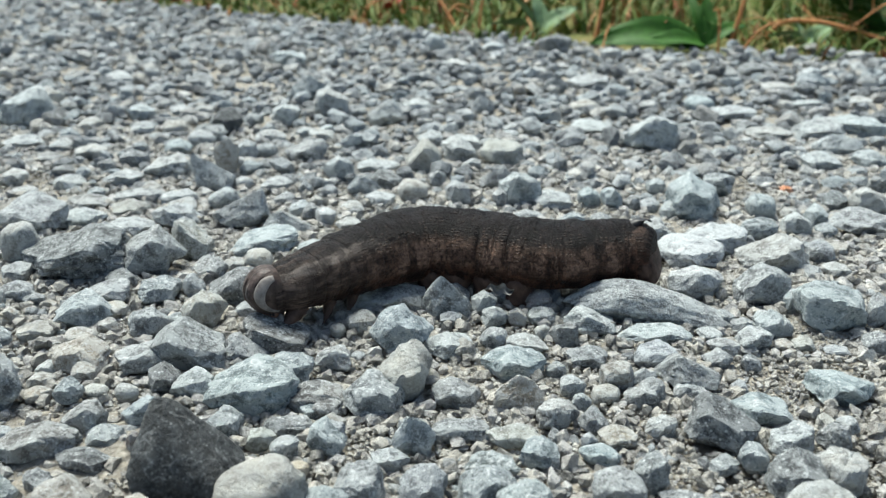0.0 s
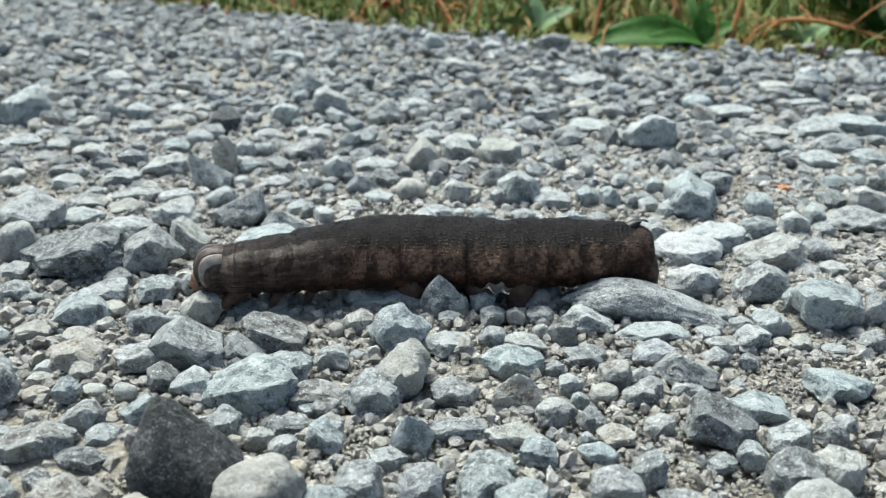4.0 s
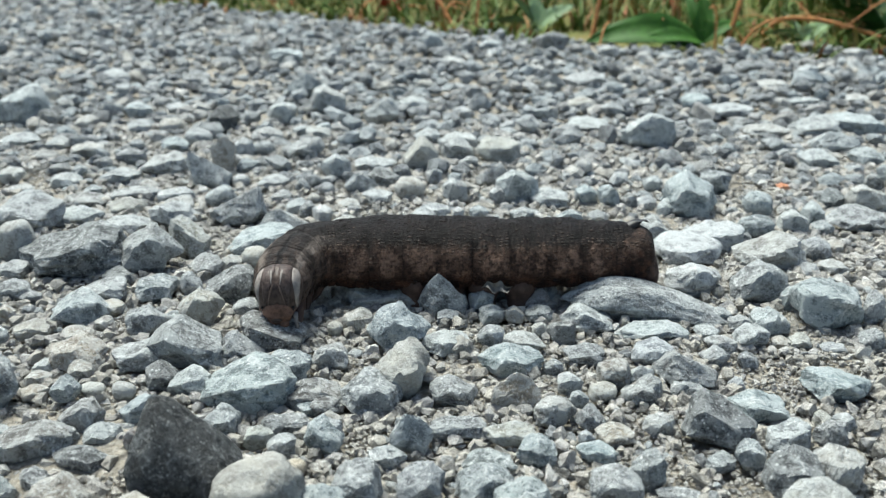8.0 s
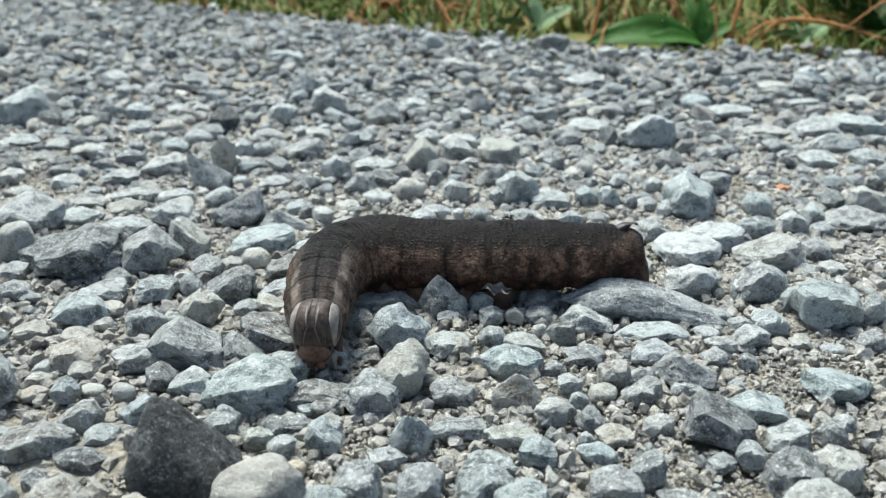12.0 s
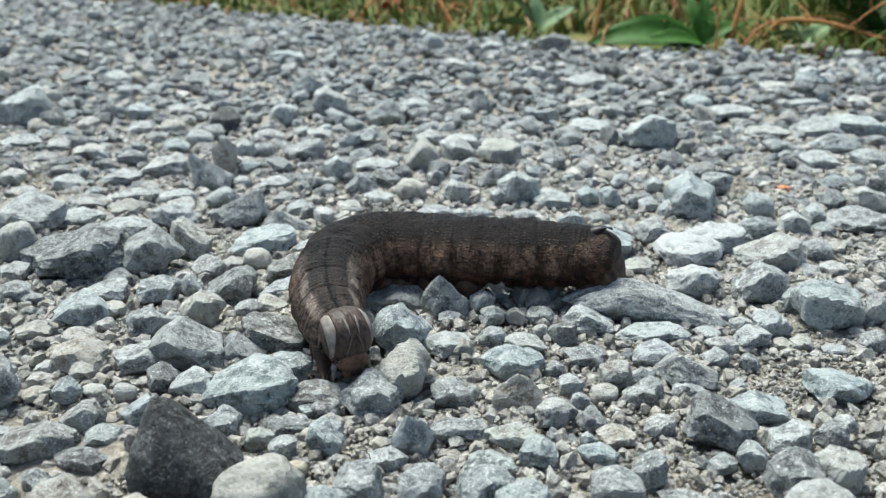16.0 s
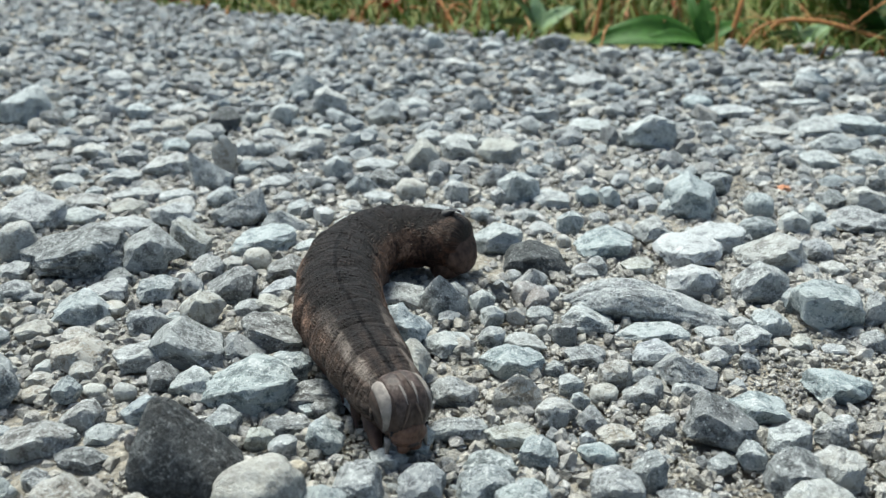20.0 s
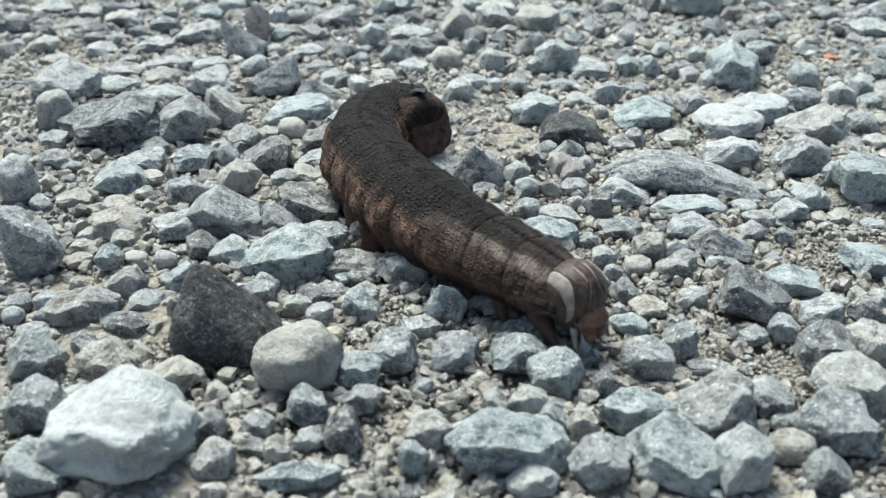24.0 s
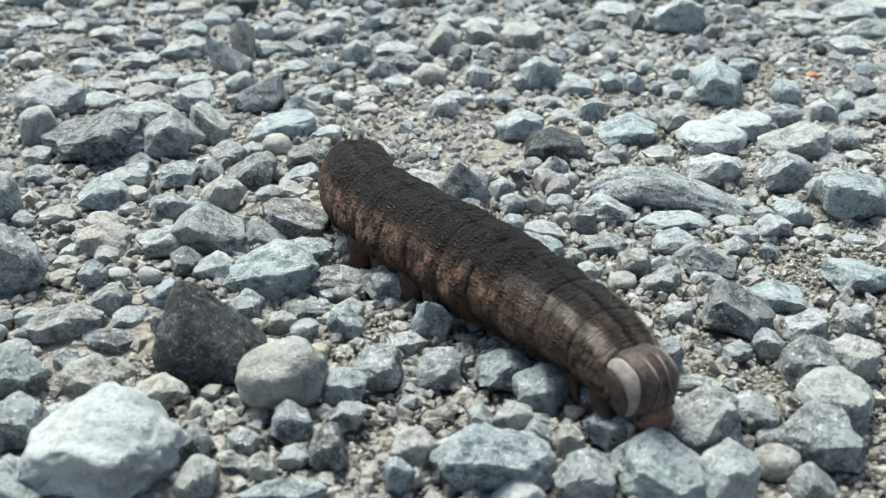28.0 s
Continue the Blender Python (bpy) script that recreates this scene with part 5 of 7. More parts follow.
stone("g", "s", 0.0389, 0.1209, 0.0012, 0.0046, 0.0039, 0.0030, 129, 0.5, 0.4, 0.6)
stone("g", "s", 0.0409, 0.1251, 0.0010, 0.0048, 0.0039, 0.0024, 130, 0.5, 0.6, 0.6)
stone("l", "s", 0.0459, 0.1266, 0.0014, 0.0058, 0.0048, 0.0034, 131, 0.5, 0.6, 0.7)
stone("m", "a", 0.0434, 0.1198, 0.0011, 0.0030, 0.0024, 0.0028, 132, 0.4, 0.7, 0.7)
stone("l", "a", 0.0497, 0.1309, 0.0018, 0.0050, 0.0040, 0.0043, 133, 0.6, 0.6, 0.7)
stone("b", "a", 0.0528, 0.1116, 0.0016, 0.0091, 0.0069, 0.0039, 134, 0.4, 0.7, 0.8)
stone("b", "a", 0.0097, 0.1182, 0.0018, 0.0092, 0.0065, 0.0044, 135, 0.4, 0.6, 0.5)
stone("t", "p", 0.0097, 0.1093, 0.0024, 0.0066, 0.0046, 0.0059, 136, 0.5, 0.5, 0.5)
stone("m", "s", 0.0205, 0.1217, 0.0011, 0.0062, 0.0038, 0.0026, 137, 0.5, 0.6, 0.6)
stone("g", "a", 0.0671, 0.1346, 0.0025, 0.0037, 0.0029, 0.0060, 138, 0.5, 0.7, 0.7)
stone("m", "a", 0.0634, 0.1258, 0.0014, 0.0040, 0.0031, 0.0034, 139, 0.5, 0.6, 0.7)
stone("w", "a", 0.0886, 0.1889, 0.0025, 0.0086, 0.0068, 0.0062, 140, 0.4, 0.5, 0.9)
stone("d", "a", 0.0828, 0.1912, 0.0017, 0.0058, 0.0046, 0.0042, 141, 0.5, 0.6, 0.7)
stone("m", "s", 0.0826, 0.1783, 0.0016, 0.0120, 0.0100, 0.0039, 142, 0.5, 0.7, 0.7)
stone("m", "a", 0.0686, 0.1624, 0.0016, 0.0061, 0.0048, 0.0040, 143, 0.5, 0.7, 0.6)
stone("t", "s", 0.0735, 0.1659, 0.0008, 0.0046, 0.0039, 0.0020, 144, 0.5, 0.7, 0.7)
stone("w", "s", 0.0690, 0.1551, 0.0009, 0.0048, 0.0041, 0.0023, 145, 0.5, 0.7, 0.7)
stone("l", "a", 0.0356, 0.1928, 0.0020, 0.0049, 0.0039, 0.0050, 146, 0.5, 0.7, 0.6)
stone("g", "s", 0.0469, 0.2025, 0.0016, 0.0045, 0.0038, 0.0039, 147, 0.5, 0.6, 0.6)
stone("l", "a", 0.0462, 0.1852, 0.0018, 0.0042, 0.0033, 0.0043, 148, 0.5, 0.6, 0.7)
stone("d", "a", 0.0400, 0.1923, 0.0013, 0.0043, 0.0034, 0.0031, 149, 0.5, 0.6, 0.6)
stone("g", "a", 0.0400, 0.1705, 0.0023, 0.0077, 0.0061, 0.0057, 150, 0.6, 0.5, 0.5)
stone("l", "s", 0.0226, 0.1922, 0.0016, 0.0091, 0.0076, 0.0040, 151, 0.5, 0.6, 0.7)
stone("b", "s", 0.0311, 0.1948, 0.0018, 0.0049, 0.0042, 0.0043, 152, 0.5, 0.6, 0.6)
stone("e", "r", 0.0008, 0.1394, 0.0012, 0.0017, 0.0016, 0.0028, 153, 0.5, 0.7, 0.7)
stone("m", "a", 0.0021, 0.1430, 0.0016, 0.0043, 0.0034, 0.0038, 154, 0.5, 0.6, 0.6)
stone("e", "s", 0.0028, 0.1230, 0.0014, 0.0035, 0.0029, 0.0034, 155, 0.5, 0.6, 0.6)
stone("m", "a", 0.0155, 0.1181, 0.0009, 0.0029, 0.0023, 0.0023, 156, 0.5, 0.6, 0.6)
stone("t", "s", 0.0502, 0.1262, 0.0007, 0.0030, 0.0026, 0.0017, 157, 0.5, 0.6, 0.6)
stone("m", "p", 0.0115, 0.2852, 0.0025, 0.0075, 0.0052, 0.0061, 158, 0.4, 0.3, 0.5)
stone("d", "p", 0.0361, 0.3125, 0.0029, 0.0086, 0.0060, 0.0072, 159, 0.5, 0.3, 0.5)
stone("g", "s", 0.0492, 0.3228, 0.0020, 0.0158, 0.0132, 0.0050, 160, 0.6, 0.5, 0.7)
stone("l", "a", 0.0539, 0.2424, 0.0040, 0.0152, 0.0119, 0.0099, 161, 0.5, 0.4, 0.6)
stone("l", "s", 0.0402, 0.2590, 0.0013, 0.0128, 0.0101, 0.0032, 162, 0.4, 0.6, 0.6)
stone("g", "s", 0.1034, 0.2547, 0.0021, 0.0159, 0.0133, 0.0051, 163, 0.6, 0.5, 0.8)
stone("l", "s", 0.1143, 0.2546, 0.0025, 0.0149, 0.0125, 0.0060, 164, 0.4, 0.7, 0.7)
stone("l", "p", 0.0999, 0.2376, 0.0024, 0.0134, 0.0092, 0.0060, 165, 0.4, 0.3, 0.6)
stone("g", "s", 0.1041, 0.2245, 0.0018, 0.0088, 0.0074, 0.0044, 166, 0.5, 0.6, 0.6)
stone("d", "s", 0.0855, 0.2632, 0.0011, 0.0067, 0.0057, 0.0027, 167, 0.5, 0.6, 0.6)
stone("w", "p", 0.0761, 0.2497, 0.0017, 0.0048, 0.0033, 0.0041, 168, 0.5, 0.5, 0.5)
stone("l", "s", 0.0883, 0.2520, 0.0014, 0.0130, 0.0084, 0.0033, 169, 0.4, 0.6, 0.6)
stone("b", "p", 0.1242, 0.3213, 0.0026, 0.0135, 0.0094, 0.0064, 170, 0.6, 0.3, 0.5)
stone("d", "s", 0.1118, 0.3466, 0.0019, 0.0121, 0.0102, 0.0047, 171, 0.4, 0.6, 0.6)
stone("w", "s", 0.1110, 0.3198, 0.0010, 0.0102, 0.0086, 0.0025, 172, 0.6, 0.5, 0.6)
stone("w", "s", 0.1312, 0.2968, 0.0010, 0.0079, 0.0066, 0.0025, 173, 0.5, 0.6, 0.6)
stone("l", "s", 0.1124, 0.2918, 0.0011, 0.0133, 0.0044, 0.0026, 174, 0.6, 0.5, 0.6)
stone("w", "a", 0.1630, 0.3750, 0.0019, 0.0098, 0.0078, 0.0048, 175, 0.5, 0.7, 0.6)
stone("w", "s", 0.0339, 0.3496, 0.0010, 0.0074, 0.0063, 0.0024, 176, 0.5, 0.6, 0.6)
stone("w", "p", 0.0653, 0.3288, 0.0016, 0.0091, 0.0063, 0.0039, 177, 0.4, 0.4, 0.5)
stone("w", "s", 0.0868, 0.3708, 0.0011, 0.0069, 0.0058, 0.0027, 178, 0.5, 0.6, 0.6)
stone("m", "a", 0.0041, 0.2295, 0.0025, 0.0083, 0.0066, 0.0062, 179, 0.5, 0.6, 0.7)
stone("l", "a", 0.0066, 0.2225, 0.0012, 0.0048, 0.0038, 0.0028, 180, 0.5, 0.6, 0.6)
stone("d", "s", 0.0195, 0.2722, 0.0009, 0.0075, 0.0062, 0.0021, 181, 0.5, 0.6, 0.6)
stone("o", "s", 0.0761, 0.2025, 0.0008, 0.0033, 0.0028, 0.0021, 182, 0.5, 0.7, 0.7)
stone("d", "a", 0.0964, 0.2025, 0.0019, 0.0046, 0.0036, 0.0046, 183, 0.5, 0.6, 0.6)
stone("b", "a", -0.0064, 0.1264, 0.0031, 0.0097, 0.0076, 0.0076, 184, 0.5, 0.4, 0.5)
stone("l", "s", -0.0089, 0.1415, 0.0016, 0.0124, 0.0066, 0.0038, 185, 0.6, 0.4, 0.7)
stone("l", "s", -0.0012, 0.1401, 0.0012, 0.0058, 0.0048, 0.0029, 186, 0.5, 0.6, 0.6)
stone("l", "s", 0.0008, 0.1244, 0.0014, 0.0076, 0.0053, 0.0035, 187, 0.5, 0.6, 0.7)
stone("m", "a", 0.0009, 0.1343, 0.0010, 0.0035, 0.0028, 0.0024, 188, 0.5, 0.6, 0.7)
stone("t", "a", -0.0129, 0.1317, 0.0017, 0.0049, 0.0039, 0.0041, 189, 0.6, 0.5, 0.7)
stone("e", "r", -0.0162, 0.1301, 0.0010, 0.0026, 0.0023, 0.0025, 190, 0.5, 0.7, 0.7)
stone("i", "a", 0.0153, 0.1400, 0.0017, 0.0044, 0.0035, 0.0041, 191, 0.5, 0.6, 0.6)
stone("v", "a", 0.0033, 0.1836, 0.0012, 0.0025, 0.0020, 0.0029, 192, 0.5, 0.8, 0.8)
stone("g", "a", -0.0167, 0.1098, 0.0014, 0.0078, 0.0047, 0.0034, 193, 0.6, 0.5, 0.6)
stone("m", "a", -0.0190, 0.1026, 0.0011, 0.0057, 0.0036, 0.0028, 194, 0.4, 0.7, 0.6)
stone("g", "a", -0.0142, 0.1003, 0.0013, 0.0041, 0.0033, 0.0032, 195, 0.5, 0.6, 0.6)
stone("m", "a", -0.0158, 0.1070, 0.0011, 0.0050, 0.0034, 0.0026, 196, 0.4, 0.7, 0.5)
stone("l", "a", -0.0037, 0.1002, 0.0017, 0.0040, 0.0031, 0.0042, 197, 0.5, 0.8, 0.7)
stone("m", "s", 0.0020, 0.1014, 0.0012, 0.0074, 0.0036, 0.0029, 198, 0.4, 0.6, 0.6)
stone("m", "a", 0.0015, 0.1106, 0.0015, 0.0066, 0.0051, 0.0037, 199, 0.5, 0.6, 0.6)
stone("g", "a", 0.0143, 0.1047, 0.0016, 0.0055, 0.0043, 0.0039, 200, 0.5, 0.7, 0.6)
stone("m", "a", 0.0187, 0.1035, 0.0014, 0.0040, 0.0032, 0.0033, 201, 0.5, 0.6, 0.6)
stone("b", "a", 0.0113, 0.0962, 0.0014, 0.0049, 0.0039, 0.0035, 202, 0.5, 0.6, 0.5)
stone("l", "p", -0.0036, 0.0989, 0.0024, 0.0055, 0.0038, 0.0060, 203, 0.3, 0.4, 0.3)
stone("m", "a", -0.0024, 0.0885, 0.0021, 0.0055, 0.0043, 0.0052, 204, 0.7, 0.3, 0.8)
stone("e", "k", -0.0056, 0.1130, 0.0032, 0.0090, 0.0074, 0.0079, 205, 0.7, 0.35, 0.6)
stone("g", "a", -0.0156, 0.1200, 0.0016, 0.0053, 0.0042, 0.0040, 206, 0.5, 0.6, 0.6)
stone("m", "a", -0.0092, 0.1090, 0.0020, 0.0087, 0.0068, 0.0048, 207, 0.5, 0.6, 0.6)
stone("m", "a", -0.0591, 0.1091, 0.0044, 0.0077, 0.0060, 0.0108, 208, 0.4, 0.9, 0.6)
stone("b", "a", -0.0497, 0.0862, 0.0026, 0.0069, 0.0054, 0.0063, 209, 0.5, 0.8, 0.7)
stone("m", "a", -0.0462, 0.0775, 0.0023, 0.0063, 0.0049, 0.0055, 210, 0.45, 0.6, 0.6)
stone("v", "k", -0.0361, 0.0725, 0.0039, 0.0164, 0.0117, 0.0095, 211, 0.55, 0.3, 0.75)
stone("q", "n", -0.0291, 0.0914, 0.0051, 0.0124, 0.0101, 0.0125, 212, 0.36, 0.2, 0.2)
stone("i", "a", -0.0372, 0.0982, 0.0015, 0.0022, 0.0017, 0.0036, 213, 0.5, 0.6, 0.6)
stone("e", "r", -0.0199, 0.0850, 0.0033, 0.0100, 0.0087, 0.0081, 214, 0.4, 0.45, 0.7)
stone("d", "a", -0.0272, 0.0751, 0.0016, 0.0043, 0.0034, 0.0040, 215, 0.5, 0.5, 0.6)
stone("w", "a", -0.0256, 0.0703, 0.0016, 0.0047, 0.0037, 0.0040, 216, 0.5, 0.5, 0.6)
stone("m", "a", -0.0176, 0.0785, 0.0019, 0.0046, 0.0036, 0.0047, 217, 0.5, 0.6, 0.6)
stone("m", "a", -0.0122, 0.0807, 0.0014, 0.0051, 0.0035, 0.0034, 218, 0.45, 0.6, 0.5)
stone("b", "a", -0.0131, 0.0850, 0.0018, 0.0056, 0.0044, 0.0044, 219, 0.5, 0.6, 0.6)
stone("m", "a", -0.0095, 0.0884, 0.0021, 0.0061, 0.0048, 0.0050, 220, 0.3, 0.8, 0.7)
stone("g", "s", -0.0166, 0.0745, 0.0010, 0.0038, 0.0022, 0.0024, 221, 0.5, 0.6, 0.6)
stone("b", "s", -0.0169, 0.0686, 0.0012, 0.0086, 0.0027, 0.0029, 222, 0.5, 0.6, 0.7)
stone("g", "a", -0.0223, 0.0766, 0.0012, 0.0040, 0.0030, 0.0030, 223, 0.5, 0.6, 0.6)
stone("m", "a", -0.0492, 0.0977, 0.0019, 0.0109, 0.0072, 0.0047, 224, 0.65, 0.4, 0.6)
stone("m", "a", -0.0575, 0.0996, 0.0011, 0.0035, 0.0028, 0.0027, 225, 0.5, 0.7, 0.7)
stone("g", "a", -0.0542, 0.0998, 0.0013, 0.0036, 0.0029, 0.0031, 226, 0.5, 0.6, 0.7)
stone("d", "s", -0.0425, 0.0951, 0.0011, 0.0070, 0.0038, 0.0028, 227, 0.6, 0.5, 0.5)
stone("m", "a", -0.0449, 0.1029, 0.0019, 0.0058, 0.0045, 0.0047, 228, 0.5, 0.6, 0.6)
stone("g", "a", -0.0418, 0.1000, 0.0012, 0.0054, 0.0042, 0.0030, 229, 0.5, 0.4, 0.6)
stone("t", "a", -0.0414, 0.0863, 0.0020, 0.0070, 0.0055, 0.0050, 230, 0.5, 0.6, 0.7)
stone("t", "a", -0.0334, 0.0842, 0.0015, 0.0068, 0.0044, 0.0037, 231, 0.6, 0.4, 0.6)
stone("g", "a", -0.0463, 0.0909, 0.0012, 0.0039, 0.0031, 0.0029, 232, 0.5, 0.6, 0.6)
stone("m", "a", -0.0275, 0.1022, 0.0015, 0.0052, 0.0041, 0.0038, 233, 0.7, 0.6, 0.9)
stone("b", "a", -0.0386, 0.1056, 0.0016, 0.0054, 0.0042, 0.0040, 234, 0.6, 0.5, 0.8)
stone("d", "a", -0.0197, 0.1021, 0.0012, 0.0063, 0.0035, 0.0029, 235, 0.3, 0.8, 0.7)
stone("d", "s", -0.0182, 0.1091, 0.0014, 0.0072, 0.0047, 0.0035, 236, 0.7, 0.5, 0.8)
stone("b", "a", -0.0143, 0.0987, 0.0018, 0.0048, 0.0038, 0.0045, 237, 0.4, 0.7, 0.6)
stone("b", "s", -0.0167, 0.1067, 0.0010, 0.0050, 0.0030, 0.0025, 238, 0.4, 0.6, 0.5)
stone("g", "a", -0.0190, 0.0968, 0.0014, 0.0036, 0.0029, 0.0035, 239, 0.4, 0.7, 0.7)
stone("c", "r", -0.0170, 0.0935, 0.0009, 0.0029, 0.0024, 0.0022, 240, 0.5, 0.7, 0.7)
stone("e", "a", -0.0142, 0.1043, 0.0008, 0.0034, 0.0023, 0.0021, 241, 0.5, 0.6, 0.5)
stone("l", "a", -0.0430, 0.0809, 0.0010, 0.0035, 0.0027, 0.0025, 242, 0.5, 0.6, 0.7)
stone("w", "s", -0.0048, 0.0751, 0.0019, 0.0050, 0.0042, 0.0045, 243, 0.6, 0.5, 0.8)
stone("b", "a", -0.0061, 0.0711, 0.0018, 0.0034, 0.0027, 0.0044, 244, 0.5, 0.7, 0.7)
stone("b", "s", -0.0422, 0.0691, 0.0018, 0.0071, 0.0057, 0.0045, 245, 0.3, 0.8, 0.4)
stone("d", "s", -0.0223, 0.0733, 0.0008, 0.0043, 0.0018, 0.0020, 246, 0.5, 0.6, 0.6)
stone("t", "a", -0.0196, 0.0723, 0.0015, 0.0033, 0.0026, 0.0035, 247, 0.5, 0.6, 0.7)
stone("m", "a", 0.0048, 0.0888, 0.0018, 0.0070, 0.0050, 0.0044, 248, 0.5, 0.6, 0.6)
stone("b", "a", 0.0088, 0.0849, 0.0021, 0.0065, 0.0051, 0.0052, 249, 0.5, 0.6, 0.6)
stone("d", "a", 0.0138, 0.0831, 0.0018, 0.0026, 0.0021, 0.0043, 250, 0.5, 0.5, 0.6)
stone("m", "a", 0.0192, 0.0880, 0.0019, 0.0061, 0.0047, 0.0046, 251, 0.5, 0.7, 0.5)
stone("m", "a", 0.0233, 0.0911, 0.0020, 0.0041, 0.0033, 0.0050, 252, 0.5, 0.7, 0.8)
stone("w", "a", 0.0056, 0.0793, 0.0020, 0.0043, 0.0034, 0.0049, 253, 0.4, 0.6, 0.6)
stone("m", "a", 0.0079, 0.0774, 0.0016, 0.0040, 0.0031, 0.0038, 254, 0.4, 0.6, 0.3)
stone("b", "a", 0.0034, 0.0724, 0.0025, 0.0126, 0.0063, 0.0062, 255, 0.35, 0.7, 0.55)
stone("v", "k", 0.0056, 0.0689, 0.0013, 0.0053, 0.0029, 0.0032, 256, 0.45, 0.6, 0.5)
stone("b", "a", 0.0168, 0.0786, 0.0019, 0.0086, 0.0051, 0.0046, 257, 0.5, 0.55, 0.7)
stone("m", "a", 0.0249, 0.0778, 0.0031, 0.0101, 0.0078, 0.0077, 258, 0.55, 0.35, 0.5)
stone("m", "a", 0.0312, 0.0814, 0.0016, 0.0061, 0.0047, 0.0038, 259, 0.4, 0.7, 0.6)
stone("b", "a", 0.0191, 0.0713, 0.0025, 0.0093, 0.0067, 0.0062, 260, 0.35, 0.6, 0.5)
stone("m", "a", 0.0121, 0.0703, 0.0022, 0.0065, 0.0051, 0.0053, 261, 0.5, 0.6, 0.6)
stone("l", "a", 0.0255, 0.0705, 0.0027, 0.0061, 0.0048, 0.0065, 262, 0.5, 0.5, 0.7)
stone("t", "r", 0.0312, 0.0740, 0.0015, 0.0050, 0.0043, 0.0037, 263, 0.6, 0.6, 0.7)
stone("m", "a", 0.0362, 0.0765, 0.0025, 0.0084, 0.0065, 0.0061, 264, 0.4, 0.6, 0.6)
stone("w", "a", 0.0401, 0.0831, 0.0022, 0.0087, 0.0068, 0.0054, 265, 0.3, 0.7, 0.6)
stone("d", "a", 0.0392, 0.0892, 0.0026, 0.0069, 0.0054, 0.0062, 266, 0.5, 0.6, 0.7)
stone("w", "s", 0.0442, 0.0900, 0.0023, 0.0064, 0.0053, 0.0057, 267, 0.4, 0.6, 0.8)
stone("l", "a", 0.0417, 0.0979, 0.0018, 0.0058, 0.0045, 0.0045, 268, 0.6, 0.6, 0.8)
stone("d", "a", 0.0340, 0.1005, 0.0028, 0.0091, 0.0071, 0.0068, 269, 0.25, 0.55, 0.25)
stone("b", "s", 0.0406, 0.1059, 0.0014, 0.0080, 0.0053, 0.0035, 270, 0.4, 0.6, 0.5)
stone("m", "a", 0.0276, 0.1107, 0.0016, 0.0038, 0.0030, 0.0039, 271, 0.5, 0.7, 0.7)
stone("l", "a", 0.0327, 0.1124, 0.0010, 0.0043, 0.0034, 0.0024, 272, 0.4, 0.6, 0.5)
stone("m", "s", 0.0328, 0.0948, 0.0009, 0.0038, 0.0027, 0.0022, 273, 0.5, 0.6, 0.6)
stone("m", "a", 0.0336, 0.0701, 0.0019, 0.0048, 0.0038, 0.0046, 274, 0.4, 0.6, 0.4)
stone("g", "s", 0.0263, 0.0882, 0.0008, 0.0053, 0.0021, 0.0020, 275, 0.5, 0.6, 0.7)
stone("l", "a", 0.0270, 0.1024, 0.0013, 0.0040, 0.0031, 0.0031, 276, 0.5, 0.6, 0.7)
stone("m", "a", 0.0474, 0.0988, 0.0018, 0.0044, 0.0035, 0.0043, 277, 0.4, 0.6, 0.7)
stone("g", "a", 0.0363, 0.0952, 0.0016, 0.0037, 0.0029, 0.0038, 278, 0.5, 0.7, 0.6)
stone("m", "r", 0.0322, 0.0785, 0.0009, 0.0034, 0.0025, 0.0023, 279, 0.5, 0.7, 0.6)
stone("l", "a", -0.0064, 0.0953, 0.0011, 0.0048, 0.0033, 0.0028, 280, 0.5, 0.6, 0.6)
stone("b", "s", 0.0055, 0.0941, 0.0011, 0.0068, 0.0033, 0.0028, 281, 0.5, 0.6, 0.6)
stone("b", "s", 0.0184, 0.0963, 0.0010, 0.0052, 0.0031, 0.0025, 282, 0.5, 0.6, 0.6)
stone("m", "a", 0.0261, 0.1101, 0.0013, 0.0050, 0.0040, 0.0033, 283, 0.5, 0.7, 0.6)
stone("m", "s", 0.0333, 0.1120, 0.0009, 0.0036, 0.0030, 0.0022, 284, 0.5, 0.6, 0.6)
stone("t", "s", 0.0085, 0.1002, 0.0012, 0.0071, 0.0036, 0.0029, 285, 0.5, 0.6, 0.6)
stone("t", "s", 0.0212, 0.1000, 0.0011, 0.0050, 0.0033, 0.0026, 286, 0.5, 0.6, 0.6)
stone("t", "a", -0.0500, 0.1164, 0.0013, 0.0038, 0.0030, 0.0032, 287, 0.5, 0.6, 0.7)
stone("t", "a", -0.0679, 0.1349, 0.0012, 0.0029, 0.0023, 0.0029, 288, 0.5, 0.6, 0.6)
stone("m", "r", -0.0446, 0.1373, 0.0007, 0.0023, 0.0021, 0.0017, 289, 0.5, 0.7, 0.7)
stone("g", "s", -0.0416, 0.1347, 0.0008, 0.0041, 0.0030, 0.0019, 290, 0.5, 0.6, 0.6)
stone("l", "a", -0.0558, 0.1181, 0.0009, 0.0030, 0.0024, 0.0022, 291, 0.5, 0.6, 0.6)
stone("m", "s", 0.0248, 0.1537, 0.0010, 0.0050, 0.0041, 0.0024, 292, 0.5, 0.6, 0.6)
stone("g", "a", 0.0272, 0.1548, 0.0015, 0.0036, 0.0029, 0.0037, 293, 0.5, 0.6, 0.5)
stone("t", "s", 0.0345, 0.1554, 0.0011, 0.0061, 0.0051, 0.0027, 294, 0.5, 0.6, 0.6)
stone("g", "s", 0.0399, 0.1292, 0.0009, 0.0040, 0.0033, 0.0021, 295, 0.5, 0.6, 0.6)
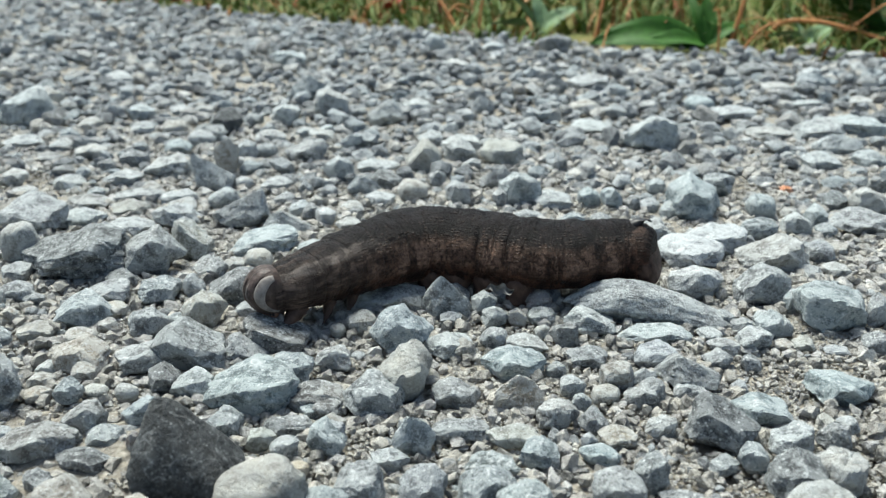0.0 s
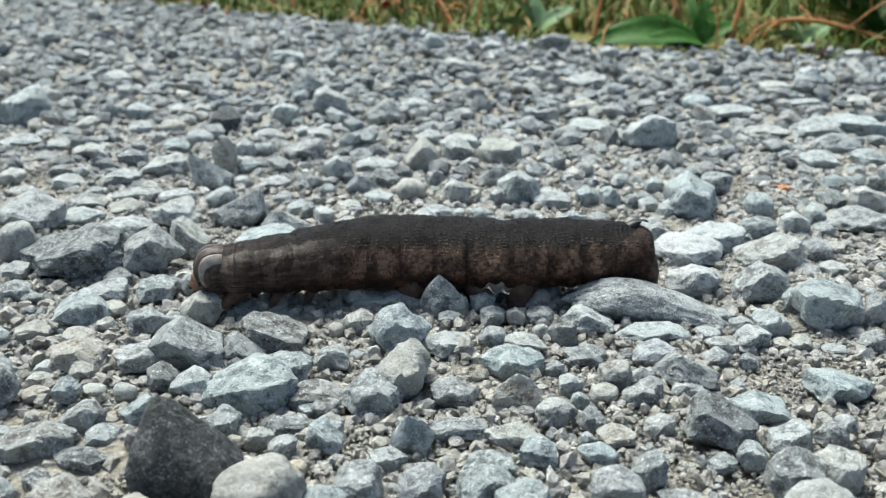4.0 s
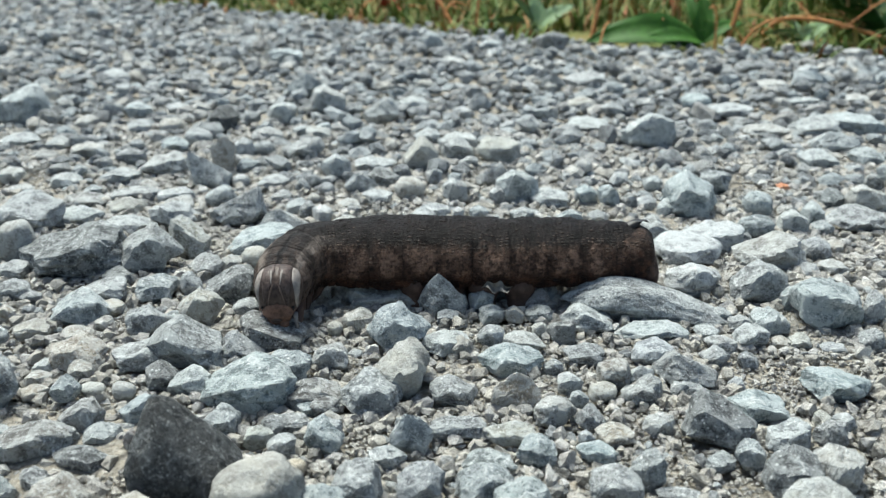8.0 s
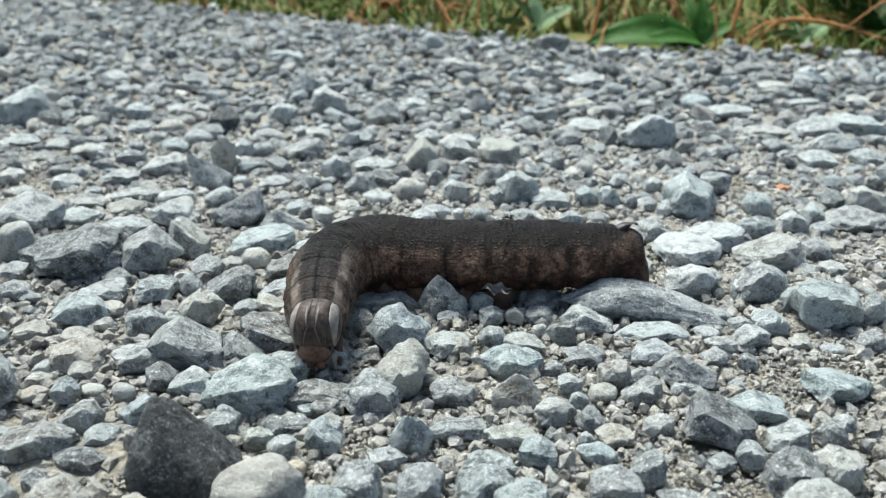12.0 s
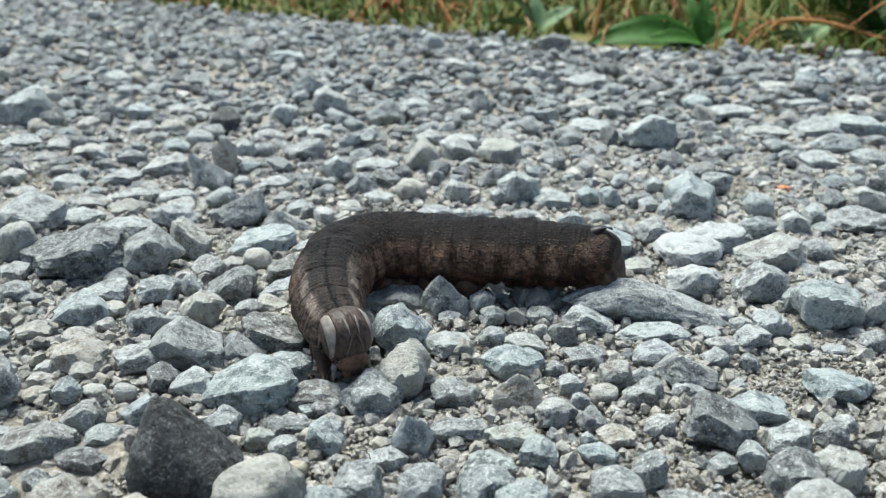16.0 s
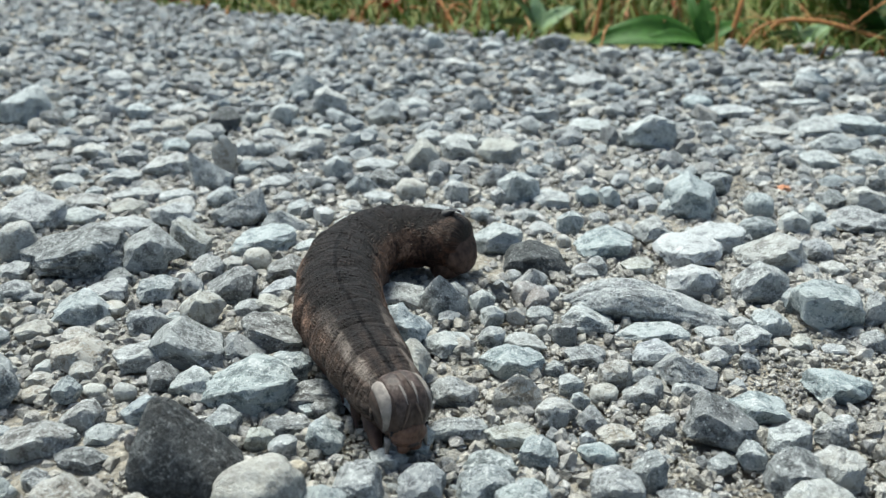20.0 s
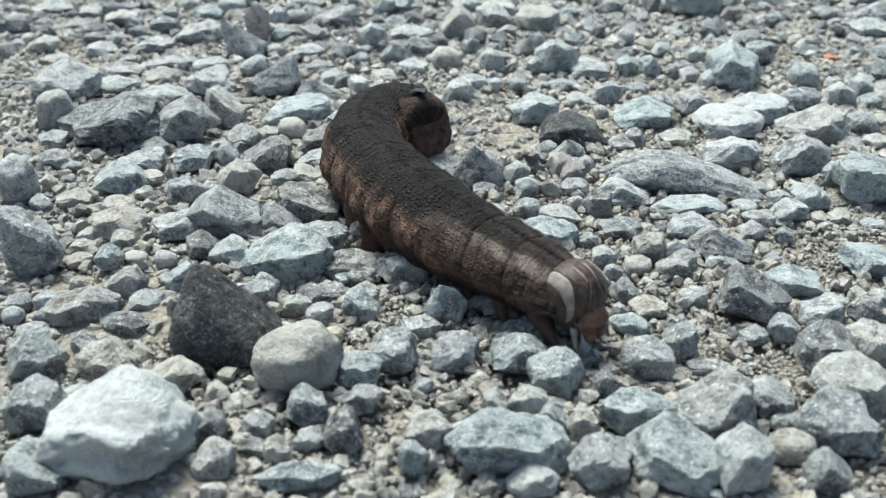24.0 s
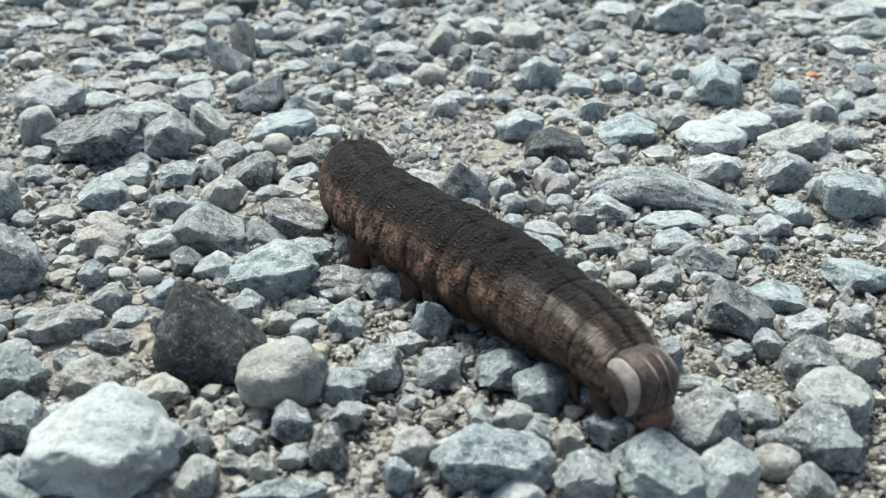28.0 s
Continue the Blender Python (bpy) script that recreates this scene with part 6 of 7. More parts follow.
stone("g", "a", 0.0458, 0.1320, 0.0011, 0.0041, 0.0033, 0.0028, 296, 0.5, 0.6, 0.6)
stone("l", "a", 0.0516, 0.1307, 0.0014, 0.0028, 0.0022, 0.0034, 297, 0.5, 0.6, 0.6)
stone("t", "s", 0.0531, 0.1263, 0.0009, 0.0036, 0.0030, 0.0021, 298, 0.5, 0.6, 0.6)
stone("t", "a", 0.0113, 0.1348, 0.0012, 0.0031, 0.0025, 0.0030, 299, 0.5, 0.6, 0.6)
stone("g", "s", 0.0080, 0.1346, 0.0012, 0.0044, 0.0037, 0.0030, 300, 0.5, 0.6, 0.6)
stone("l", "s", -0.0192, 0.1798, 0.0009, 0.0057, 0.0044, 0.0022, 301, 0.5, 0.6, 0.6)
stone("l", "s", -0.0139, 0.1951, 0.0011, 0.0073, 0.0062, 0.0028, 302, 0.5, 0.6, 0.6)
stone("m", "a", -0.0016, 0.2080, 0.0018, 0.0036, 0.0029, 0.0043, 303, 0.5, 0.6, 0.6)
stone("m", "a", 0.0171, 0.1836, 0.0011, 0.0064, 0.0050, 0.0028, 304, 0.5, 0.6, 0.6)
stone("g", "s", 0.0192, 0.1754, 0.0011, 0.0061, 0.0051, 0.0026, 305, 0.5, 0.6, 0.6)
stone("m", "a", 0.0124, 0.1941, 0.0019, 0.0045, 0.0036, 0.0046, 306, 0.5, 0.6, 0.6)
stone("m", "a", 0.0315, 0.1813, 0.0012, 0.0046, 0.0037, 0.0030, 307, 0.5, 0.6, 0.6)
stone("g", "a", 0.0349, 0.1747, 0.0012, 0.0045, 0.0036, 0.0029, 308, 0.5, 0.6, 0.6)
stone("g", "s", 0.0432, 0.1901, 0.0013, 0.0043, 0.0036, 0.0032, 309, 0.5, 0.6, 0.6)
stone("l", "s", 0.0749, 0.1818, 0.0020, 0.0049, 0.0041, 0.0048, 310, 0.5, 0.6, 0.6)
stone("l", "s", 0.0688, 0.1757, 0.0021, 0.0059, 0.0050, 0.0050, 311, 0.5, 0.6, 0.6)
stone("m", "s", 0.0747, 0.1749, 0.0012, 0.0048, 0.0040, 0.0028, 312, 0.5, 0.6, 0.6)
stone("e", "s", -0.0274, 0.1933, 0.0011, 0.0031, 0.0026, 0.0028, 313, 0.5, 0.6, 0.6)
stone("w", "s", -0.0196, 0.1902, 0.0010, 0.0048, 0.0040, 0.0025, 314, 0.5, 0.6, 0.6)
stone("g", "a", -0.0347, 0.1959, 0.0010, 0.0050, 0.0039, 0.0026, 315, 0.5, 0.6, 0.6)
stone("l", "s", -0.0737, 0.2101, 0.0014, 0.0089, 0.0075, 0.0035, 316, 0.5, 0.6, 0.6)
stone("l", "s", -0.0986, 0.2092, 0.0016, 0.0064, 0.0054, 0.0039, 317, 0.5, 0.6, 0.6)
stone("l", "s", -0.0936, 0.2021, 0.0008, 0.0055, 0.0046, 0.0018, 318, 0.5, 0.6, 0.6)
stone("t", "a", -0.0648, 0.2019, 0.0014, 0.0046, 0.0037, 0.0034, 319, 0.5, 0.6, 0.6)
stone("g", "s", -0.0767, 0.1998, 0.0011, 0.0046, 0.0039, 0.0026, 320, 0.5, 0.6, 0.6)
stone("l", "s", -0.1112, 0.2432, 0.0013, 0.0114, 0.0096, 0.0031, 321, 0.5, 0.6, 0.6)
stone("g", "s", -0.0990, 0.2385, 0.0015, 0.0063, 0.0053, 0.0037, 322, 0.5, 0.6, 0.6)
stone("d", "a", -0.0812, 0.2201, 0.0014, 0.0058, 0.0046, 0.0035, 323, 0.5, 0.6, 0.6)
stone("g", "s", -0.0832, 0.2563, 0.0016, 0.0066, 0.0055, 0.0040, 324, 0.5, 0.6, 0.6)
stone("m", "p", 0.0003, 0.1376, 0.0033, 0.0082, 0.0042, 0.0082, 325, 0.4, 0.2, 0.3)
stone("w", "a", -0.0131, 0.1420, 0.0018, 0.0085, 0.0046, 0.0048, 326, 0.4, 0.2, 0.3)
stone("l", "s", -0.0617, 0.1760, 0.0014, 0.0098, 0.0074, 0.0035, 327, 0.5, 0.65, 0.65)
stone("d", "a", -0.0554, 0.1497, 0.0013, 0.0056, 0.0044, 0.0033, 328, 0.5, 0.65, 0.65)
stone("l", "s", -0.0551, 0.1898, 0.0013, 0.0068, 0.0051, 0.0032, 329, 0.5, 0.65, 0.65)
stone("d", "a", -0.0272, 0.1839, 0.0017, 0.0038, 0.0030, 0.0043, 330, 0.5, 0.65, 0.65)
stone("d", "s", -0.0431, 0.2220, 0.0011, 0.0056, 0.0042, 0.0027, 331, 0.5, 0.65, 0.65)
stone("l", "s", 0.0042, 0.2381, 0.0020, 0.0103, 0.0078, 0.0049, 332, 0.5, 0.65, 0.65)
stone("l", "s", -0.0016, 0.1845, 0.0013, 0.0071, 0.0053, 0.0033, 333, 0.5, 0.65, 0.65)
stone("l", "a", -0.0040, 0.1764, 0.0021, 0.0063, 0.0050, 0.0052, 334, 0.5, 0.65, 0.65)
stone("g", "r", 0.0122, 0.1509, 0.0011, 0.0030, 0.0027, 0.0028, 335, 0.5, 0.65, 0.65)
stone("l", "s", 0.0914, 0.2234, 0.0016, 0.0094, 0.0070, 0.0039, 336, 0.5, 0.65, 0.65)
stone("g", "r", -0.0711, 0.1309, 0.0034, 0.0063, 0.0057, 0.0085, 337, 0.5, 0.65, 0.65)
stone("t", "s", -0.0549, 0.1293, 0.0007, 0.0050, 0.0037, 0.0018, 338, 0.5, 0.65, 0.65)
stone("g", "a", -0.0664, 0.1279, 0.0011, 0.0036, 0.0029, 0.0026, 339, 0.5, 0.65, 0.65)
stone("t", "a", -0.0552, 0.1148, 0.0009, 0.0037, 0.0030, 0.0023, 340, 0.5, 0.65, 0.65)
stone("g", "a", -0.0497, 0.1104, 0.0017, 0.0040, 0.0032, 0.0042, 341, 0.5, 0.65, 0.65)
stone("t", "a", -0.0543, 0.1110, 0.0009, 0.0040, 0.0032, 0.0021, 342, 0.5, 0.65, 0.65)
stone("t", "r", -0.0470, 0.1127, 0.0006, 0.0036, 0.0033, 0.0015, 343, 0.5, 0.65, 0.65)
stone("w", "r", -0.0423, 0.1111, 0.0011, 0.0032, 0.0029, 0.0028, 344, 0.5, 0.65, 0.65)
stone("g", "r", -0.0571, 0.0968, 0.0010, 0.0029, 0.0026, 0.0025, 345, 0.5, 0.65, 0.65)
stone("t", "s", -0.0222, 0.0995, 0.0012, 0.0037, 0.0027, 0.0030, 346, 0.5, 0.65, 0.65)
stone("l", "s", 0.0063, 0.1385, 0.0018, 0.0042, 0.0032, 0.0044, 347, 0.5, 0.65, 0.65)
stone("w", "r", 0.0148, 0.1302, 0.0010, 0.0027, 0.0024, 0.0024, 348, 0.5, 0.65, 0.65)
stone("g", "s", 0.0119, 0.1251, 0.0011, 0.0060, 0.0045, 0.0028, 349, 0.5, 0.65, 0.65)
stone("l", "s", 0.0172, 0.1123, 0.0013, 0.0036, 0.0027, 0.0033, 350, 0.5, 0.65, 0.65)
stone("g", "a", 0.0180, 0.1092, 0.0010, 0.0027, 0.0022, 0.0024, 351, 0.5, 0.65, 0.65)
stone("g", "a", 0.0176, 0.0989, 0.0011, 0.0022, 0.0017, 0.0028, 352, 0.5, 0.65, 0.65)
stone("t", "r", 0.0214, 0.1111, 0.0010, 0.0039, 0.0035, 0.0025, 353, 0.5, 0.65, 0.65)
stone("g", "a", 0.0399, 0.1133, 0.0008, 0.0024, 0.0019, 0.0020, 354, 0.5, 0.65, 0.65)
stone("t", "a", 0.0482, 0.1042, 0.0009, 0.0026, 0.0021, 0.0023, 355, 0.5, 0.65, 0.65)
stone("g", "a", 0.0504, 0.1030, 0.0011, 0.0029, 0.0023, 0.0026, 356, 0.5, 0.65, 0.65)
stone("g", "s", 0.0575, 0.1247, 0.0005, 0.0041, 0.0031, 0.0012, 357, 0.5, 0.65, 0.65)
stone("g", "r", -0.0533, 0.0936, 0.0007, 0.0042, 0.0038, 0.0018, 358, 0.5, 0.65, 0.65)
stone("i", "r", -0.0280, 0.0714, 0.0007, 0.0017, 0.0016, 0.0018, 359, 0.5, 0.65, 0.65)
stone("t", "a", -0.0283, 0.0828, 0.0007, 0.0026, 0.0021, 0.0019, 360, 0.5, 0.65, 0.65)
stone("d", "a", -0.0132, 0.0743, 0.0022, 0.0041, 0.0033, 0.0055, 361, 0.5, 0.65, 0.65)
stone("g", "a", 0.0021, 0.0798, 0.0016, 0.0031, 0.0025, 0.0038, 362, 0.5, 0.65, 0.65)
stone("t", "a", 0.0110, 0.0765, 0.0016, 0.0036, 0.0029, 0.0040, 363, 0.5, 0.65, 0.65)
stone("t", "r", -0.1229, 0.2973, 0.0019, 0.0056, 0.0050, 0.0046, 364, 0.5, 0.65, 0.65)
stone("d", "s", -0.0847, 0.3294, 0.0016, 0.0092, 0.0069, 0.0040, 365, 0.5, 0.65, 0.65)
stone("d", "s", -0.1778, 0.4340, 0.0015, 0.0132, 0.0099, 0.0038, 366, 0.5, 0.65, 0.65)
stone("w", "s", -0.0723, 0.2811, 0.0014, 0.0062, 0.0046, 0.0035, 367, 0.5, 0.65, 0.65)
stone("l", "a", -0.0893, 0.2744, 0.0020, 0.0086, 0.0069, 0.0051, 368, 0.5, 0.65, 0.65)
stone("g", "a", -0.0791, 0.2811, 0.0014, 0.0062, 0.0049, 0.0034, 369, 0.5, 0.65, 0.65)
stone("l", "s", -0.0087, 0.2818, 0.0021, 0.0097, 0.0073, 0.0052, 370, 0.5, 0.65, 0.65)
stone("l", "s", -0.0589, 0.3635, 0.0027, 0.0134, 0.0101, 0.0066, 371, 0.5, 0.65, 0.65)
stone("l", "a", -0.0460, 0.2678, 0.0027, 0.0084, 0.0067, 0.0067, 372, 0.5, 0.65, 0.65)
stone("l", "a", -0.0326, 0.2567, 0.0013, 0.0049, 0.0039, 0.0032, 373, 0.5, 0.65, 0.65)
stone("d", "s", -0.0287, 0.3167, 0.0008, 0.0049, 0.0037, 0.0019, 374, 0.5, 0.65, 0.65)
stone("l", "r", -0.0038, 0.3967, 0.0034, 0.0085, 0.0076, 0.0085, 375, 0.5, 0.65, 0.65)
stone("t", "a", 0.0427, 0.2855, 0.0017, 0.0098, 0.0079, 0.0042, 376, 0.5, 0.65, 0.65)
stone("g", "a", 0.0179, 0.2536, 0.0009, 0.0064, 0.0051, 0.0021, 377, 0.5, 0.65, 0.65)
stone("d", "s", 0.0458, 0.3969, 0.0034, 0.0146, 0.0109, 0.0084, 378, 0.5, 0.65, 0.65)
stone("l", "a", 0.0667, 0.3815, 0.0019, 0.0094, 0.0075, 0.0046, 379, 0.5, 0.65, 0.65)
stone("l", "s", 0.0044, 0.3567, 0.0017, 0.0110, 0.0082, 0.0042, 380, 0.5, 0.65, 0.65)
stone("l", "s", 0.0200, 0.3953, 0.0019, 0.0097, 0.0073, 0.0048, 381, 0.5, 0.65, 0.65)
stone("b", "r", 0.0775, 0.2857, 0.0021, 0.0089, 0.0080, 0.0052, 382, 0.5, 0.65, 0.65)
stone("l", "a", 0.1286, 0.3346, 0.0021, 0.0083, 0.0066, 0.0051, 383, 0.5, 0.65, 0.65)
stone("l", "s", 0.0852, 0.2776, 0.0013, 0.0148, 0.0111, 0.0033, 384, 0.5, 0.65, 0.65)

def flake(x, y, z, long, wide, turn):
    """A crumpled scrap of dry leaf."""
    rng = random.Random(41)
    verts, faces = [], []
    nx, ny = 12, 6
    for layer in (0.0, -0.00018):
        for i in range(nx + 1):
            for j in range(ny + 1):
                u, v = i / nx * 2 - 1, j / ny * 2 - 1
                w = (1 - abs(u) ** 2.2) * 0.9 + 0.06
                verts.append((u * long / 2, v * w * wide / 2 + 0.0003 * math.sin(u * 7), 0.0005 * math.sin(u * 6 + v * 2) + 0.0007 * v * v + 0.0003 * noise.noise(Vector((u * 5, v * 5, 1))) + layer))
    n = (nx + 1) * (ny + 1)
    for i in range(nx):
        for j in range(ny):
            a = i * (ny + 1) + j
            faces.append((a, a + ny + 1, a + ny + 2, a + 1))
            faces.append((n + a, n + a + 1, n + a + ny + 2, n + a + ny + 1))
    ob = tagged(new("dry_leaf_scrap", mesh_from("dry_leaf_scrap", verts, faces, DRY)), "pale crumpled scrap of dry leaf among the stones", "leaf scrap")
    ob.matrix_basis = pose(x, y, z, 62, 9, turn)
    return ob


flake(0.0085, 0.1361, 0.0054, 0.0046, 0.0017, 6)

# ---- the gravel bed ----
scatter("gravel", "mixed grey crushed stones of the gravel road", 3900, 0.05, 0.30, 0.0016, 0.0046, 3, 0.46, bare=0.06)
scatter("gravel", "mixed grey crushed stones further along the road", 17000, 0.205, 0.66, 0.0022, 0.0070, 4, 0.5, lift=0.5)
scatter("gravel", "small grey chips between the larger stones", 12000, 0.18, 0.66, 0.0018, 0.0045, 5, 0.4)
scatter("grit", "fine sandy grit and crumbs between the stones", 88000, 0.060, 0.262, 0.0005, 0.0025, 6, 0.34, material=CRUMBS, corners=10, flat=0.6)
scatter("grit", "pale sand grains on the soil between the stones", 42000, 0.060, 0.175, 0.0004, 0.0011, 8, 0.40, material=CRUMBS, corners=8, flat=0.7)
scatter("gravel", "mixed grey crushed stones along the road's sides", 5000, -0.35, 0.9, 0.004, 0.013, 7, 0.4, wide=True)


def motions():
    crawl(0, (-150, -54), (-0.0301, 0.1298, 0.0070), (-0.0229, 0.1329, 0.0077), (-0.0151, 0.1415, 0.0077), (-0.0045, 0.1498, 0.0077), (0.0069, 0.1482, 0.0077), (0.0178, 0.1443, 0.0077), (0.0284, 0.1469, 0.0077), (0.0347, 0.1451, 0.0077))
    crawl(1.4, (-160, -28), (-0.0342, 0.1318, 0.0070), (-0.0278, 0.1368, 0.0077), (-0.0187, 0.1421, 0.0077), (-0.0081, 0.1493, 0.0077), (0.0014, 0.1480, 0.0077), (0.0107, 0.1462, 0.0077), (0.0228, 0.1462, 0.0077), (0.0345, 0.1454, 0.0077))
    crawl(2.2, (-178, -8), (-0.0372, 0.1351, 0.0070), (-0.0296, 0.1380, 0.0077), (-0.0190, 0.1453, 0.0077), (-0.0080, 0.1480, 0.0077), (0.0014, 0.1466, 0.0077), (0.0107, 0.1454, 0.0077), (0.0228, 0.1459, 0.0077), (0.0345, 0.1454, 0.0077))
    crawl(3, (175, 6), (-0.0424, 0.1420, 0.0070), (-0.0343, 0.1391, 0.0077), (-0.0237, 0.1403, 0.0077), (-0.0133, 0.1447, 0.0077), (-0.0022, 0.1452, 0.0077), (0.0088, 0.1440, 0.0077), (0.0219, 0.1452, 0.0077), (0.0346, 0.1452, 0.0077))
    crawl(3.5, (-178, 1), (-0.0410, 0.1408, 0.0070), (-0.0334, 0.1391, 0.0077), (-0.0238, 0.1407, 0.0077), (-0.0133, 0.1447, 0.0077), (-0.0022, 0.1452, 0.0077), (0.0088, 0.1439, 0.0077), (0.0219, 0.1452, 0.0077), (0.0345, 0.1452, 0.0077))
    crawl(5.5, (-135, -9), (-0.0364, 0.1336, 0.0070), (-0.0303, 0.1372, 0.0077), (-0.0222, 0.1424, 0.0077), (-0.0123, 0.1449, 0.0077), (-0.0022, 0.1449, 0.0077), (0.0089, 0.1444, 0.0077), (0.0219, 0.1449, 0.0077), (0.0346, 0.1449, 0.0077))
    crawl(6.5, (-95, -9), (-0.0277, 0.1283, 0.0070), (-0.0261, 0.1364, 0.0077), (-0.0216, 0.1424, 0.0077), (-0.0122, 0.1449, 0.0077), (-0.0021, 0.1449, 0.0077), (0.0090, 0.1443, 0.0077), (0.0220, 0.1448, 0.0077), (0.0345, 0.1448, 0.0077))
    crawl(7.4, (-90, -9), (-0.0242, 0.1261, 0.0070), (-0.0243, 0.1362, 0.0077), (-0.0208, 0.1434, 0.0077), (-0.0122, 0.1446, 0.0077), (-0.0020, 0.1446, 0.0077), (0.0090, 0.1441, 0.0077), (0.0220, 0.1446, 0.0077), (0.0345, 0.1446, 0.0077))
    crawl(8.4, (-85, -12), (-0.0238, 0.1260, 0.0070), (-0.0238, 0.1361, 0.0077), (-0.0208, 0.1433, 0.0077), (-0.0121, 0.1445, 0.0077), (-0.0020, 0.1445, 0.0077), (0.0090, 0.1440, 0.0077), (0.0220, 0.1445, 0.0077), (0.0345, 0.1445, 0.0077))
    crawl(9, (-45, -14), (-0.0170, 0.1260, 0.0070), (-0.0220, 0.1328, 0.0077), (-0.0217, 0.1433, 0.0073), (-0.0141, 0.1458, 0.0073), (-0.0020, 0.1446, 0.0073), (0.0090, 0.1440, 0.0077), (0.0220, 0.1445, 0.0077), (0.0345, 0.1445, 0.0077))
    crawl(9.6, (-40, -16), (-0.0147, 0.1194, 0.0070), (-0.0191, 0.1235, 0.0077), (-0.0197, 0.1350, 0.0073), (-0.0140, 0.1446, 0.0073), (-0.0020, 0.1426, 0.0073), (0.0089, 0.1426, 0.0077), (0.0218, 0.1431, 0.0077), (0.0342, 0.1431, 0.0077))
    crawl(11, (-90, -19), (-0.0156, 0.1161, 0.0070), (-0.0172, 0.1267, 0.0077), (-0.0172, 0.1400, 0.0073), (-0.0112, 0.1449, 0.0073), (-0.0019, 0.1429, 0.0073), (0.0090, 0.1428, 0.0077), (0.0219, 0.1433, 0.0077), (0.0343, 0.1433, 0.0077))
    crawl(12.2, (-95, -19), (-0.0169, 0.1140, 0.0070), (-0.0179, 0.1269, 0.0077), (-0.0173, 0.1402, 0.0073), (-0.0114, 0.1465, 0.0073), (-0.0021, 0.1447, 0.0073), (0.0090, 0.1436, 0.0077), (0.0210, 0.1441, 0.0077), (0.0319, 0.1436, 0.0077))
    crawl(12.5, (-95, -19), (-0.0168, 0.1140, 0.0070), (-0.0179, 0.1270, 0.0077), (-0.0173, 0.1402, 0.0073), (-0.0114, 0.1465, 0.0073), (-0.0021, 0.1447, 0.0073), (0.0080, 0.1437, 0.0077), (0.0191, 0.1442, 0.0077), (0.0298, 0.1431, 0.0077))
    crawl(14.5, (-102, -19), (-0.0191, 0.1137, 0.0070), (-0.0177, 0.1270, 0.0077), (-0.0153, 0.1412, 0.0073), (-0.0098, 0.1486, 0.0073), (-0.0004, 0.1473, 0.0073), (0.0097, 0.1434, 0.0077), (0.0199, 0.1447, 0.0077), (0.0287, 0.1417, 0.0077))
    crawl(15.6, (-88, -24), (-0.0149, 0.1129, 0.0070), (-0.0160, 0.1250, 0.0077), (-0.0156, 0.1412, 0.0073), (-0.0089, 0.1486, 0.0073), (0.0006, 0.1468, 0.0073), (0.0107, 0.1442, 0.0077), (0.0208, 0.1442, 0.0077), (0.0292, 0.1400, 0.0077))
    crawl(16.3, (-45, -19), (-0.0092, 0.1114, 0.0070), (-0.0151, 0.1185, 0.0077), (-0.0180, 0.1333, 0.0073), (-0.0148, 0.1462, 0.0073), (-0.0061, 0.1488, 0.0073), (0.0043, 0.1462, 0.0077), (0.0153, 0.1449, 0.0077), (0.0260, 0.1418, 0.0077))
    crawl(17, (-40, -14), (-0.0090, 0.1091, 0.0070), (-0.0141, 0.1159, 0.0077), (-0.0172, 0.1291, 0.0073), (-0.0153, 0.1463, 0.0073), (-0.0061, 0.1489, 0.0073), (0.0043, 0.1471, 0.0077), (0.0120, 0.1437, 0.0077), (0.0173, 0.1372, 0.0077))
    crawl(17.5, (-90, -22), (-0.0122, 0.1034, 0.0070), (-0.0139, 0.1181, 0.0077), (-0.0155, 0.1345, 0.0073), (-0.0136, 0.1490, 0.0073), (-0.0061, 0.1498, 0.0073), (0.0015, 0.1458, 0.0077), (0.0106, 0.1422, 0.0077), (0.0168, 0.1367, 0.0077))
    crawl(18.5, (-88, -22), (-0.0097, 0.1006, 0.0070), (-0.0121, 0.1138, 0.0077), (-0.0152, 0.1322, 0.0073), (-0.0134, 0.1462, 0.0073), (-0.0059, 0.1470, 0.0073), (0.0015, 0.1444, 0.0077), (0.0106, 0.1419, 0.0077), (0.0168, 0.1367, 0.0077))
    crawl(19, (-86, -29), (-0.0094, 0.0999, 0.0070), (-0.0115, 0.1120, 0.0077), (-0.0150, 0.1286, 0.0073), (-0.0140, 0.1447, 0.0073), (-0.0067, 0.1478, 0.0073), (0.0014, 0.1457, 0.0077), (0.0101, 0.1417, 0.0077), (0.0168, 0.1365, 0.0077))
    crawl(19.3, (-50, -19), (-0.0049, 0.1015, 0.0070), (-0.0104, 0.1094, 0.0077), (-0.0143, 0.1228, 0.0073), (-0.0146, 0.1397, 0.0073), (-0.0088, 0.1472, 0.0073), (-0.0003, 0.1467, 0.0077), (0.0088, 0.1426, 0.0077), (0.0169, 0.1373, 0.0077))
    crawl(19.6, (-58, -22), (-0.0035, 0.0965, 0.0070), (-0.0095, 0.1078, 0.0077), (-0.0143, 0.1228, 0.0073), (-0.0147, 0.1398, 0.0073), (-0.0089, 0.1494, 0.0073), (-0.0013, 0.1505, 0.0077), (0.0062, 0.1478, 0.0077), (0.0123, 0.1432, 0.0077))
